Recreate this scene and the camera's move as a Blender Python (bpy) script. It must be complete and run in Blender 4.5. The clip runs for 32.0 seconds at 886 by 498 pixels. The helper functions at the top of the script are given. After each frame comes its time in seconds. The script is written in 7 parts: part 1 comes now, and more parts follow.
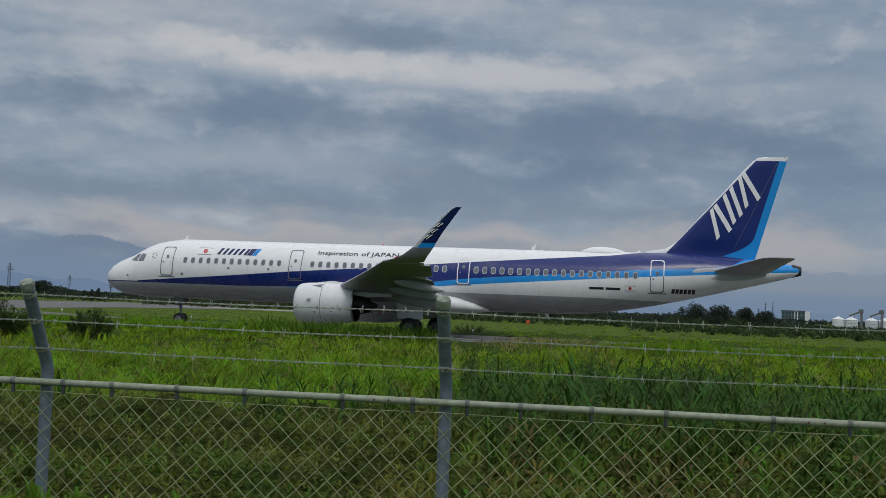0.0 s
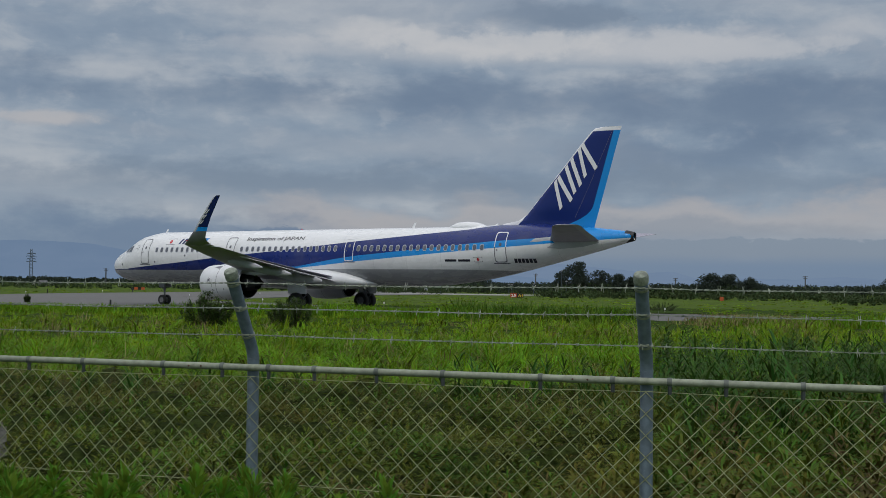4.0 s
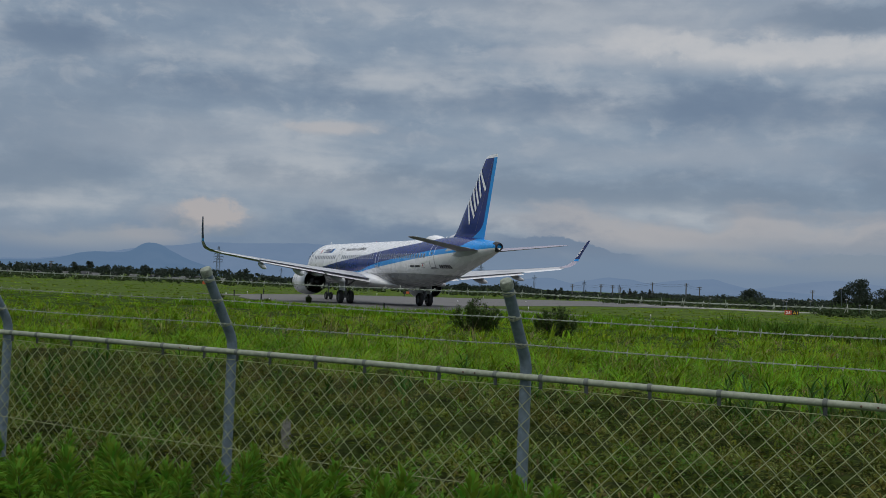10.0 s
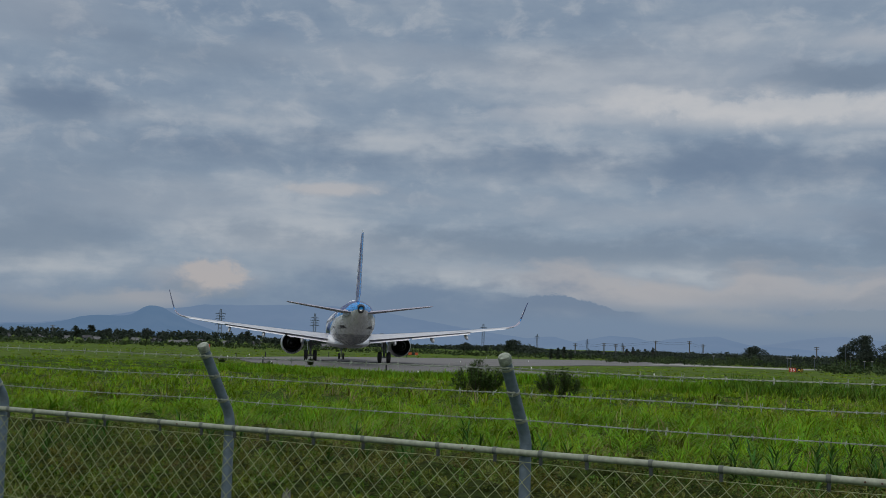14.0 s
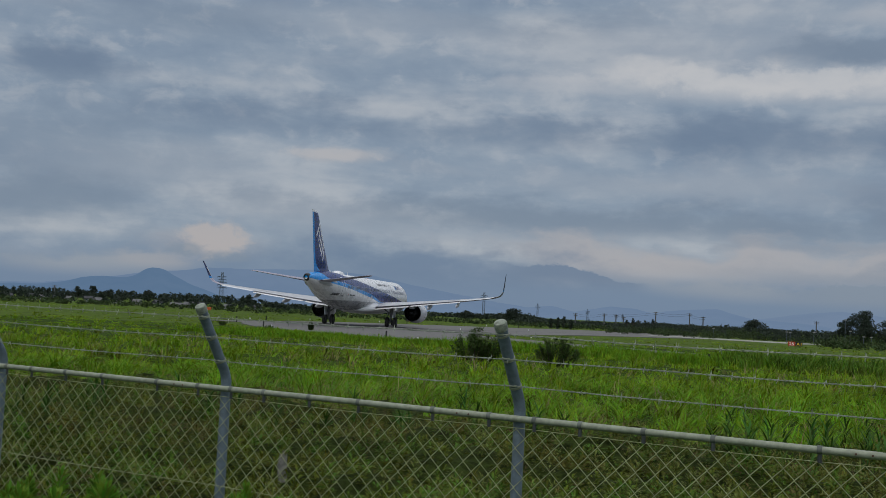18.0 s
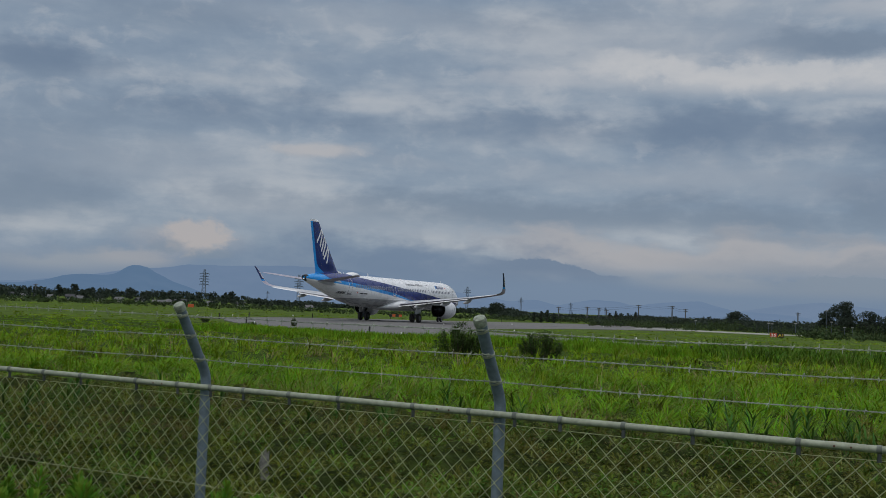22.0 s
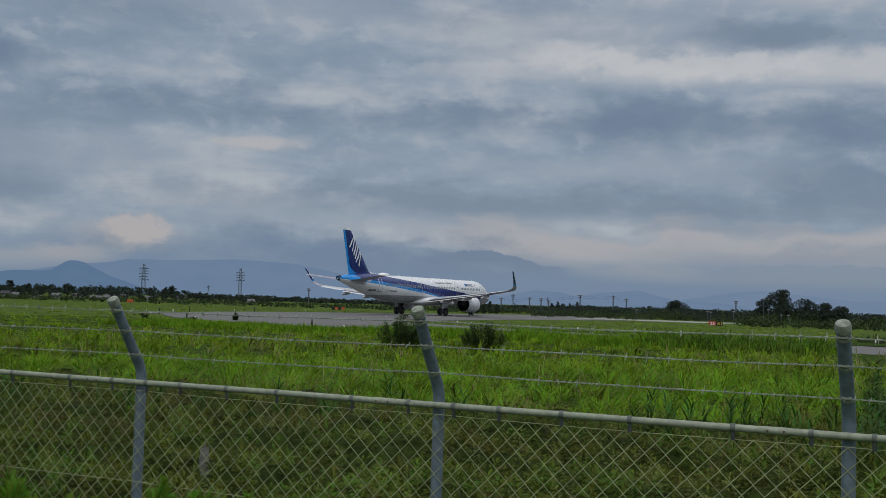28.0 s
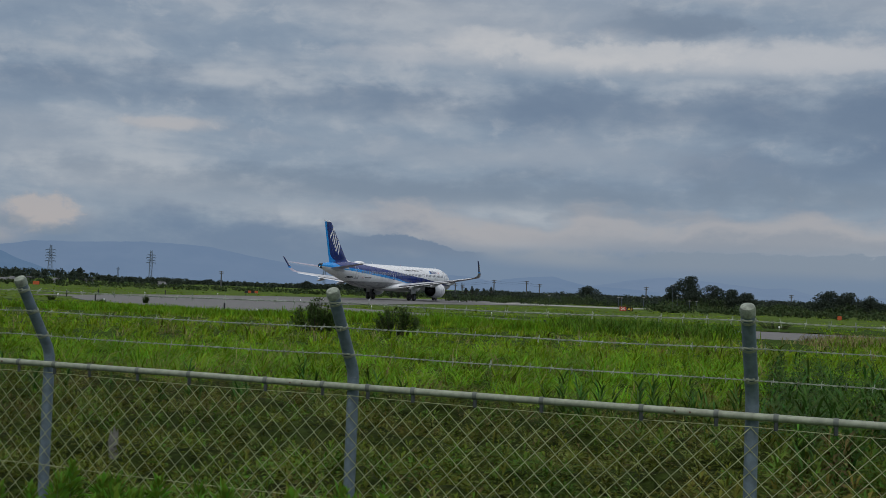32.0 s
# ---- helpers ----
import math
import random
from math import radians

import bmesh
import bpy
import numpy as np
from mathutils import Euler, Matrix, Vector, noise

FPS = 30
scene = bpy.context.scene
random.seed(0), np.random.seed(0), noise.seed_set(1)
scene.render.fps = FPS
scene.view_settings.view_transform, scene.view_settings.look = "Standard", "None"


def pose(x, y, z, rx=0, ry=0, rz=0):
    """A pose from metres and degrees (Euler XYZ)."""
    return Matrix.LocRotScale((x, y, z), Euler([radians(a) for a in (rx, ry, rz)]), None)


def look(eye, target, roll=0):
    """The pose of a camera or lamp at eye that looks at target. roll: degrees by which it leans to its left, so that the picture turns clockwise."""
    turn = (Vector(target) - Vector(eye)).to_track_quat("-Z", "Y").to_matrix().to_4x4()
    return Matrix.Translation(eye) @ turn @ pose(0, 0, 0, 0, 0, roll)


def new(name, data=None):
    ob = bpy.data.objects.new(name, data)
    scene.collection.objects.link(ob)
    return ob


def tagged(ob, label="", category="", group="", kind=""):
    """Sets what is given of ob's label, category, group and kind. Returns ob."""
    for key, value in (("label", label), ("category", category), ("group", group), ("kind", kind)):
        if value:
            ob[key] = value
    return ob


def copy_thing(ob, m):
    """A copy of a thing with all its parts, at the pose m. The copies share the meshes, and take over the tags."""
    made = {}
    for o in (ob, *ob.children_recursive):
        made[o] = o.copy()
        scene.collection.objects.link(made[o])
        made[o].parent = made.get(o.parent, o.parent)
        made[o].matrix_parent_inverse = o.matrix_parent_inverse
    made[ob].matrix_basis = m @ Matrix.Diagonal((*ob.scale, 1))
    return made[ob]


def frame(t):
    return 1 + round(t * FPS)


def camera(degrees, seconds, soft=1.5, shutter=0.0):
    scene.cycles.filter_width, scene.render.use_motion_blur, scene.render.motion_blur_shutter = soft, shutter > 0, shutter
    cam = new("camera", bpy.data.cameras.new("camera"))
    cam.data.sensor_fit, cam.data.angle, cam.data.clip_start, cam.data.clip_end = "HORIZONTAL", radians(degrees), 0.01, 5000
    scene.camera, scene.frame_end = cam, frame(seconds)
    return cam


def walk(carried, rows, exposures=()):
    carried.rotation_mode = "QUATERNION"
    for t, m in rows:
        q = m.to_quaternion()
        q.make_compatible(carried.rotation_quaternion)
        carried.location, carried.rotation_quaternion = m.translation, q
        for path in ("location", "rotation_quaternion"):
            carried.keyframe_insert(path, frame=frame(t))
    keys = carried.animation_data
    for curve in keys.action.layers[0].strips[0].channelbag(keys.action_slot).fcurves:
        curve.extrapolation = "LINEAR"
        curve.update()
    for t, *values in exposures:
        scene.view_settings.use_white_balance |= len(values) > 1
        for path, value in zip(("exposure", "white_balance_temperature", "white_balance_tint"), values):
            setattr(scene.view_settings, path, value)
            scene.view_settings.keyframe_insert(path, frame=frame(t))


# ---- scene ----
cam = camera(43.2, 32.0, soft=0.8)

# seconds, eye x y z, yaw to the left, pitch up, lean
WAY = [
    (0,-0.005,-0.104,1.994,-23.05,2.88,2.41), (0.5,0.016,-0.027,1.984,-21.22,2.41,1.67), (1,0.014,-0.041,1.978,-21.37,1.96,1.04),
    (1.5,0.034,-0.017,1.984,-19.55,2.04,0.84), (2,0.013,-0.058,1.987,-17.21,2.31,0.20), (2.5,0.009,-0.031,1.983,-15.49,2.05,0.26),
    (4.5,-0.019,-0.012,1.977,-11.44,1.39,1.07), (5,-0.027,0.003,1.975,-7.26,0.80,1.12), (5.5,-0.027,-0.002,1.976,-4.45,0.61,1.44),
    (6,-0.035,-0.008,1.981,-2.46,0.36,1.62), (6.5,-0.044,-0.010,1.980,-0.86,0.52,2.03), (7,-0.043,-0.015,1.983,-0.65,0.80,1.46),
    (7.5,-0.044,-0.012,1.984,-0.06,0.98,1.54), (8,-0.042,-0.016,1.983,0.21,1.29,1.59), (8.5,-0.053,-0.019,1.987,0.33,1.78,1.95),
    (9,-0.054,-0.020,1.990,0.46,2.20,2.25), (9.5,-0.052,-0.019,1.989,0.12,2.06,2.17), (10,-0.051,-0.011,1.989,0.04,1.84,2.44),
    (10.5,-0.048,-0.006,1.990,-0.12,2.17,2.34), (11,-0.048,-0.006,1.988,-0.17,2.20,1.46), (11.5,-0.045,-0.008,1.985,0.22,2.28,1.33),
    (12,-0.048,-0.005,1.988,0.53,2.58,1.85), (12.5,-0.052,-0.008,1.990,0.31,3.22,1.91), (13,-0.038,-0.008,2.002,0.00,3.21,1.49),
    (13.5,-0.032,-0.005,2.032,0.15,3.57,1.70), (14,-0.030,0.000,2.068,0.25,4.90,1.86), (14.5,-0.025,-0.001,2.069,-0.09,5.02,1.59),
    (16.5,0.002,-0.004,2.059,-0.17,3.96,2.08), (17,0.004,-0.002,2.060,-0.21,3.87,1.89), (17.5,0.000,-0.004,2.058,0.66,3.33,1.72),
    (18,-0.008,-0.002,2.058,0.29,3.24,2.95), (18.5,-0.001,-0.004,2.061,-0.54,2.98,3.29), (19,0.003,-0.001,2.062,-0.43,2.75,3.65),
    (19.5,0.006,0.000,2.066,-0.07,2.86,3.51), (20,0.007,-0.004,2.060,0.05,2.74,2.92), (20.5,0.009,-0.002,2.062,0.49,2.57,2.91),
    (21,-0.003,-0.000,2.062,0.99,2.77,3.19), (21.5,0.005,0.008,2.065,0.24,2.90,3.05), (22,0.013,0.010,2.066,-0.60,3.01,2.39),
    (22.5,0.017,0.007,2.065,-1.34,3.17,2.06), (23,0.020,0.008,2.063,-1.05,2.78,1.73), (23.5,0.024,0.016,2.059,-0.76,2.21,1.62),
    (24,0.024,0.019,2.067,-1.42,2.36,1.99), (24.5,0.029,0.016,2.063,-2.21,2.55,2.34), (25,0.033,0.023,2.062,-2.45,2.22,2.22),
    (25.5,0.040,0.025,2.062,-3.00,2.47,1.97), (27.5,0.039,0.034,2.063,-3.34,2.41,1.75), (28,0.039,0.025,2.062,-3.56,2.71,1.73),
    (28.5,0.040,0.025,2.068,-4.04,2.79,1.71), (29,0.044,0.033,2.064,-4.56,2.81,1.90), (29.5,0.047,0.042,2.063,-4.58,2.46,1.68),
    (30,0.044,0.050,2.066,-5.08,2.52,1.72), (30.5,0.050,0.040,2.063,-5.51,2.66,1.55), (31,0.048,0.022,2.059,-7.65,2.70,1.52),
    (31.5,0.034,0.008,2.051,-8.00,2.42,0.76), (32,0.034,0.004,2.050,-7.94,2.06,2.11),
]


def camera_pose(x, y, z, yaw, pitch, lean):
    a, b = radians(yaw), radians(pitch)
    ahead = Vector((-math.sin(a) * math.cos(b), math.cos(a) * math.cos(b), math.sin(b)))
    return look(Vector((x, y, z)), Vector((x, y, z)) + ahead, lean)


walk(cam, [(t, camera_pose(*p)) for t, *p in WAY])

# ---- sky and light ----
def link_nodes(tree):
    """Short-hands that add shader nodes to a tree."""
    add = tree.nodes.new

    def put(socket, value):
        if isinstance(value, bpy.types.NodeSocket):
            tree.links.new(value, socket)
        else:
            socket.default_value = value

    def maths(op, a, b=0.0, c=0.0):
        n = add("ShaderNodeMath")
        n.operation = op
        put(n.inputs[0], a), put(n.inputs[1], b), put(n.inputs[2], c)
        return n.outputs[0]

    def ramp(value, lo, hi, a=0.0, b=1.0):
        n = add("ShaderNodeMapRange")
        n.interpolation_type = "SMOOTHSTEP"
        for s, v in zip(n.inputs, (value, lo, hi, a, b)):
            put(s, v)
        return n.outputs[0]

    def mix(fac, a, b):
        n = add("ShaderNodeMix")
        n.data_type = "RGBA"
        put(n.inputs[0], fac), put(n.inputs[6], a), put(n.inputs[7], b)
        return n.outputs[2]

    def vec(x, y, z):
        n = add("ShaderNodeCombineXYZ")
        put(n.inputs[0], x), put(n.inputs[1], y), put(n.inputs[2], z)
        return n.outputs[0]

    def cloud(vector, scale, detail=4.0, rough=0.55, warp=0.0):
        n = add("ShaderNodeTexNoise")
        put(n.inputs["Vector"], vector)
        n.inputs["Scale"].default_value, n.inputs["Detail"].default_value = scale, detail
        n.inputs["Roughness"].default_value, n.inputs["Distortion"].default_value = rough, warp
        return n.outputs["Fac"]
    return add, put, maths, ramp, mix, vec, cloud


def rgb(r, g, b):
    return (r, g, b, 1.0)


SUN_HEIGHT, SUN_TURN = 52.0, 200.0   # degrees; turn: clockwise from +y
world = bpy.data.worlds.new("overcast sky")
scene.world = world
world.use_nodes = True


def build_sky(tree):
    tree.nodes.clear()
    add, put, maths, ramp, mix, vec, cloud = link_nodes(tree)
    way = add("ShaderNodeTexCoord").outputs["Generated"]
    split = add("ShaderNodeSeparateXYZ")
    put(split.inputs[0], way)
    x, y, z = split.outputs
    up = maths("MAXIMUM", z, 0.0)
    deep = maths("ADD", up, 0.10)
    flat = vec(maths("DIVIDE", x, deep), maths("DIVIDE", y, deep), 0.0)
    # degrees above the horizon and to the right of +y
    high = maths("MULTIPLY", maths("ARCSINE", z), 57.3)
    side = maths("MULTIPLY", maths("ARCTAN2", x, y), 57.3)
    plane = vec(maths("MULTIPLY", side, 0.70), maths("MULTIPLY", high, 1.5), 0.0)
    fine = cloud(plane, 0.26, 7.0, 0.56, 0.10)
    rows = cloud(vec(maths("MULTIPLY", side, 0.22), maths("MULTIPLY", high, 1.15), 3.0), 0.30, 7.0, 0.52, 0.15)
    big = cloud(flat, 0.40, 6.0, 0.50, 0.3)
    body = maths("ADD", maths("MULTIPLY", big, 0.40), maths("ADD", maths("MULTIPLY", rows, 0.38), maths("MULTIPLY", fine, 0.22)))
    low = mix(ramp(body, 0.36, 0.52), rgb(0.170, 0.236, 0.335), rgb(0.250, 0.314, 0.398))
    grey = mix(ramp(body, 0.48, 0.62), low, rgb(0.42, 0.452, 0.495))
    # small puffs on the bellies of the cloud
    puffs = cloud(vec(maths("MULTIPLY", side, 0.8), maths("MULTIPLY", high, 1.4), 9.0), 0.55, 8.0, 0.58, 0.3)
    grey = mix(maths("MULTIPLY", ramp(puffs, 0.50, 0.70), ramp(high, 4.0, 10.0, 0.15, 0.50)), grey, rgb(0.43, 0.462, 0.505))
    grey = mix(maths("MULTIPLY", ramp(puffs, 0.50, 0.32), 0.22), grey, rgb(0.160, 0.222, 0.318))
    knots = cloud(vec(side, maths("MULTIPLY", high, 1.5), 5.0), 0.7, 7.0, 0.6, 0.2)
    wave = maths("ADD", high, maths("MULTIPLY", maths("SUBTRACT", fine, 0.5), 2.2))

    def spot(a, h, da, dh, soft=1.0):
        """A cloud round the bearing a and the height h, with a ragged rim."""
        p = maths("DIVIDE", maths("SUBTRACT", side, a), da)
        q = maths("DIVIDE", maths("SUBTRACT", wave, h), dh)
        r = maths("SQRT", maths("ADD", maths("MULTIPLY", p, p), maths("MULTIPLY", q, q)))
        r = maths("ADD", r, maths("MULTIPLY", maths("SUBTRACT", fine, 0.5), 2.8))
        return ramp(r, 1.35, 0.10 / soft)

    # blue haze along the horizon, then the pale opening over it
    sky = mix(ramp(wave, 3.4, 1.2), grey, rgb(0.165, 0.236, 0.345))
    for a, h, da, dh, k, tone in SKY_SPOTS:
        sky = mix(maths("MULTIPLY", spot(a, h, da, dh), k), sky, tone)
    for a, h, da, dh, k, tone in SKY_PUFFS:
        p, q = maths("DIVIDE", maths("SUBTRACT", side, a), da), maths("DIVIDE", maths("SUBTRACT", high, h), dh)
        r = maths("SQRT", maths("ADD", maths("MULTIPLY", p, p), maths("MULTIPLY", q, q)))
        r = maths("ADD", r, maths("MULTIPLY", maths("SUBTRACT", knots, 0.5), 2.4))
        sky = mix(maths("MULTIPLY", ramp(r, 1.1, 0.45), k), sky, tone)
    # two banks of low cloud with sharp tops that thin out downwards
    ragged = cloud(plane, 0.9, 7.0, 0.62)
    for left, right, top, fall, slope0, slope1, tone in BANKS:
        crest = maths("ADD", ramp(side, slope0, slope1, top, top + fall), maths("MULTIPLY", maths("SUBTRACT", ragged, 0.5), 1.0))
        veil = maths("MULTIPLY", ramp(maths("SUBTRACT", high, crest), 0.04, -0.07), ramp(high, top * 0.42, top * 0.85))
        veil = maths("MULTIPLY", veil, maths("MULTIPLY", ramp(side, left[0], left[1]), ramp(side, right[1], right[0])))
        sky = mix(maths("MULTIPLY", veil, 0.95), sky, tone)
    # thinner cloud overhead lets more light through
    sky = mix(ramp(high, 19.0, 42.0), sky, rgb(0.86, 0.89, 0.95))
    glow = add("ShaderNodeBackground")
    put(glow.inputs[0], sky), put(glow.inputs[1], 1.0)
    clear = add("ShaderNodeTexSky")
    clear.sky_type, clear.sun_disc = "NISHITA", False
    clear.sun_elevation, clear.sun_rotation = radians(SUN_HEIGHT), radians(SUN_TURN)
    blue = add("ShaderNodeBackground")
    put(blue.inputs[0], clear.outputs[0]), put(blue.inputs[1], 0.06)
    both = add("ShaderNodeMixShader")
    put(both.inputs[0], 0.93), put(both.inputs[1], blue.outputs[0]), put(both.inputs[2], glow.outputs[0])
    put(add("ShaderNodeOutputWorld").inputs[0], both.outputs[0])


PALE, ROSE, DIM, SLATE = rgb(0.48, 0.495, 0.525), rgb(0.385, 0.383, 0.408), rgb(0.185, 0.24, 0.32), rgb(0.14, 0.195, 0.285)
CREAM, SOFT = rgb(0.53, 0.535, 0.55), rgb(0.33, 0.37, 0.43)
# bearing, height, half width, half height (degrees), strength, colour
SKY_SPOTS = [
    (-21, 7.0, 9, 3.5, 0.45, DIM), (-19.5, 11.2, 3.2, 0.9, 0.75, SLATE), (-10, 9.5, 6, 1.1, 0.55, SLATE), (4, 9.3, 12, 0.9, 0.45, SLATE),
    (22, 9.3, 16, 1.5, 0.60, SLATE), (33, 8.6, 11, 1.7, 0.65, SLATE), (12, 7.0, 10, 0.8, 0.55, SOFT), (20, 6.3, 6, 0.6, 0.35, SOFT), (27, 6.6, 8, 0.9, 0.55, SLATE),
    (-15, 6.4, 6, 1.3, 0.40, SOFT), (-6.1, 7.75, 2.6, 0.38, 0.85, rgb(0.42, 0.42, 0.44)), (-1.0, 7.3, 3.0, 0.35, 0.35, SOFT),
    (9, 5.0, 22, 0.95, 0.85, DIM), (30, 5.2, 9, 0.8, 0.55, DIM), (0.5, 3.95, 3.6, 0.42, 0.55, SOFT),
    (21, 3.2, 20, 1.15, 0.85, ROSE), (10, 2.9, 6, 0.85, 0.85, ROSE), (37, 3.4, 10, 1.5, 0.75, ROSE), (25, 2.7, 12, 0.5, 0.45, DIM), (16.5, 4.0, 7, 0.25, 0.35, DIM),
    (-12.0, 2.9, 3.0, 0.8, 0.5, ROSE), (-20, 4.7, 6.5, 1.3, 0.6, DIM), (-21, 15.8, 5, 1.8, 0.5, rgb(0.31, 0.35, 0.41)), (-8, 4.4, 5, 1.0, 0.35, SOFT), (-2, 2.25, 9, 1.1, 0.85, rgb(0.142, 0.208, 0.316)), (-18.5, 1.6, 4.5, 0.7, 0.75, rgb(0.30, 0.335, 0.385)), (-14.6, 1.75, 2.2, 0.45, 0.65, rgb(0.34, 0.35, 0.385)), (14.5, 1.8, 4.5, 0.6, 0.6, rgb(0.30, 0.33, 0.375)),
    (12, 13.6, 9, 1.6, 0.50, SOFT), (16, 12.0, 9, 0.95, 0.95, CREAM), (11, 12.8, 4.0, 0.6, 0.75, CREAM), (26, 11.7, 8, 0.85, 0.85, PALE), (33.5, 12.4, 6, 0.8, 0.55, PALE), (5.5, 11.8, 4.5, 0.45, 0.55, PALE),
    (19.6, 13.3, 3.6, 0.65, 0.85, DIM), (23, 15.2, 5, 0.7, 0.6, PALE), (29, 14.4, 6, 0.9, 0.45, SOFT), (38, 11.0, 6, 1.1, 0.5, SOFT), (4.5, 14.6, 4.5, 0.8, 0.45, DIM), (-6, 14.4, 6, 0.9, 0.40, SOFT), (-14, 14.0, 5, 1.2, 0.45, DIM),
]
SKY_PUFFS = [(-11.9, 3.05, 2.0, 0.95, 0.9, rgb(0.43, 0.405, 0.41)), (-13.2, 2.5, 1.0, 0.45, 0.6, rgb(0.20, 0.255, 0.33)), (-11.2, 2.2, 1.6, 0.35, 0.5, rgb(0.20, 0.255, 0.33)), (-6.0, 7.75, 2.4, 0.35, 0.7, rgb(0.44, 0.44, 0.46)), (16.0, 12.1, 7.0, 0.8, 0.7, CREAM), (20.5, 13.4, 3.0, 0.6, 0.7, DIM), (28, 11.6, 6.0, 0.6, 0.6, PALE)]
# left and right ends, crest height, its change, from and to which bearing, colour
BANKS = [((1, 5), (9.3, 10.4), 2.72, -0.75, 5.8, 9.6, rgb(0.15, 0.21, 0.31)), ((14.2, 19.5), (44, 52), 2.0, 0.32, 17.0, 19.6, rgb(0.215, 0.268, 0.345))]
build_sky(world.node_tree)

sun = new("sun", bpy.data.lights.new("sun", "SUN"))
sun.data.energy, sun.data.angle, sun.data.color = 0.9, radians(18), (1.0, 0.96, 0.9)
sun.matrix_world = look((0, 0, 0), (-math.sin(radians(SUN_TURN)) * math.cos(radians(SUN_HEIGHT)),
                                    -math.cos(radians(SUN_TURN)) * math.cos(radians(SUN_HEIGHT)), -math.sin(radians(SUN_HEIGHT))))
scene.view_settings.exposure = 0.0

# ---- materials ----
def paint(name, base, rough=0.5, metal=0.0, grain=0.0, scale=20.0, bump=0.0, dirt=0.0, dirt_scale=1.2, dirt_tone=(0.06, 0.055, 0.05), random_tone=0.0, gloss=0.5, through_light=0.0):
    """A surface with fine grain, larger stains and a light relief."""
    m = bpy.data.materials.new(name)
    m.use_nodes = True
    tree = m.node_tree
    tree.nodes.clear()
    add, put, maths, ramp, mix, vec, cloud = link_nodes(tree)
    place = add("ShaderNodeTexCoord").outputs["Object"]
    tone = rgb(*base)
    if grain:
        g = cloud(place, scale, 5.0, 0.6)
        tone = mix(ramp(g, 0.3, 0.7), rgb(*[c * (1 - grain) for c in base]), rgb(*[min(1.0, c * (1 + grain)) for c in base]))
    if dirt:
        d = cloud(place, dirt_scale, 6.0, 0.65, 0.4)
        tone = mix(maths("MULTIPLY", ramp(d, 0.48, 0.72), dirt), tone, rgb(*dirt_tone))
    if random_tone:
        isle = add("ShaderNodeNewGeometry").outputs["Random Per Island"]
        hsv = add("ShaderNodeHueSaturation")
        put(hsv.inputs["Hue"], maths("ADD", 0.5, maths("MULTIPLY", maths("SUBTRACT", isle, 0.5), 0.06)))
        put(hsv.inputs["Value"], maths("ADD", 1.0 - random_tone, maths("MULTIPLY", isle, 2 * random_tone)))
        put(hsv.inputs["Color"], tone)
        tone = hsv.outputs[0]
    s = add("ShaderNodeBsdfPrincipled")
    put(s.inputs["Base Color"], tone), put(s.inputs["Roughness"], rough), put(s.inputs["Metallic"], metal)
    put(s.inputs["Specular IOR Level"], gloss)
    if bump:
        b = add("ShaderNodeBump")
        put(b.inputs["Strength"], 0.6), put(b.inputs["Distance"], bump), put(b.inputs["Height"], cloud(place, scale * 2, 4.0))
        put(s.inputs["Normal"], b.outputs[0])
    out = s.outputs[0]
    if through_light:
        t = add("ShaderNodeBsdfTranslucent")
        put(t.inputs[0], tone)
        both = add("ShaderNodeMixShader")
        put(both.inputs[0], through_light), put(both.inputs[1], out), put(both.inputs[2], t.outputs[0])
        out = both.outputs[0]
    put(add("ShaderNodeOutputMaterial").inputs[0], out)
    return m


def shine(name, colour, strength):
    m = bpy.data.materials.new(name)
    m.use_nodes = True
    m.node_tree.nodes.clear()
    add, put, *_ = link_nodes(m.node_tree)
    e = add("ShaderNodeEmission")
    put(e.inputs[0], rgb(*colour)), put(e.inputs[1], strength)
    put(add("ShaderNodeOutputMaterial").inputs[0], e.outputs[0])
    return m


WHITE = paint("white aircraft paint", (0.80, 0.81, 0.82), 0.22, grain=0.02, scale=3, dirt=0.10, dirt_scale=0.8, dirt_tone=(0.5, 0.5, 0.5))
GREY = paint("light grey aircraft paint", (0.33, 0.34, 0.36), 0.3, grain=0.05, scale=4, dirt=0.2, dirt_scale=0.9)
# wing greys: a shaded copy, tinted violet against grass bounce, and a lit copy
WING_GREY = paint("wing grey paint with shade in it", (0.36, 0.34, 0.41), 0.5, gloss=0.3, grain=0.06, scale=3, dirt=0.2)
WING_TOP = paint("pale grey paint, lit wing top", (0.46, 0.47, 0.49), 0.35, grain=0.06, scale=3, dirt=0.25, dirt_tone=(0.3, 0.3, 0.3))
NACELLE = paint("nacelle paint", (0.72, 0.73, 0.75), 0.28, grain=0.03, scale=4, dirt=0.15, dirt_tone=(0.35, 0.35, 0.35))
NAVY = paint("dark blue paint", (0.005, 0.015, 0.10), 0.35, grain=0.05, scale=3)
AZURE = paint("light blue paint", (0.008, 0.25, 0.68), 0.22, grain=0.05, scale=3)
DARK = paint("dark metal", (0.03, 0.03, 0.033), 0.5, metal=0.4, grain=0.2)
STEEL = paint("bare metal", (0.45, 0.45, 0.46), 0.3, metal=1.0, grain=0.1, scale=8)
RUBBER = paint("black tyre rubber", (0.018, 0.018, 0.018), 0.8, grain=0.3, scale=14, bump=0.004)
STRUT = paint("gear strut paint", (0.16, 0.165, 0.17), 0.4, grain=0.1, dirt=0.3)
PANE = paint("dark window pane", (0.13, 0.14, 0.165), 0.12, gloss=0.8)
PANE_RIM = paint("pale window surround", (0.47, 0.49, 0.54), 0.35)
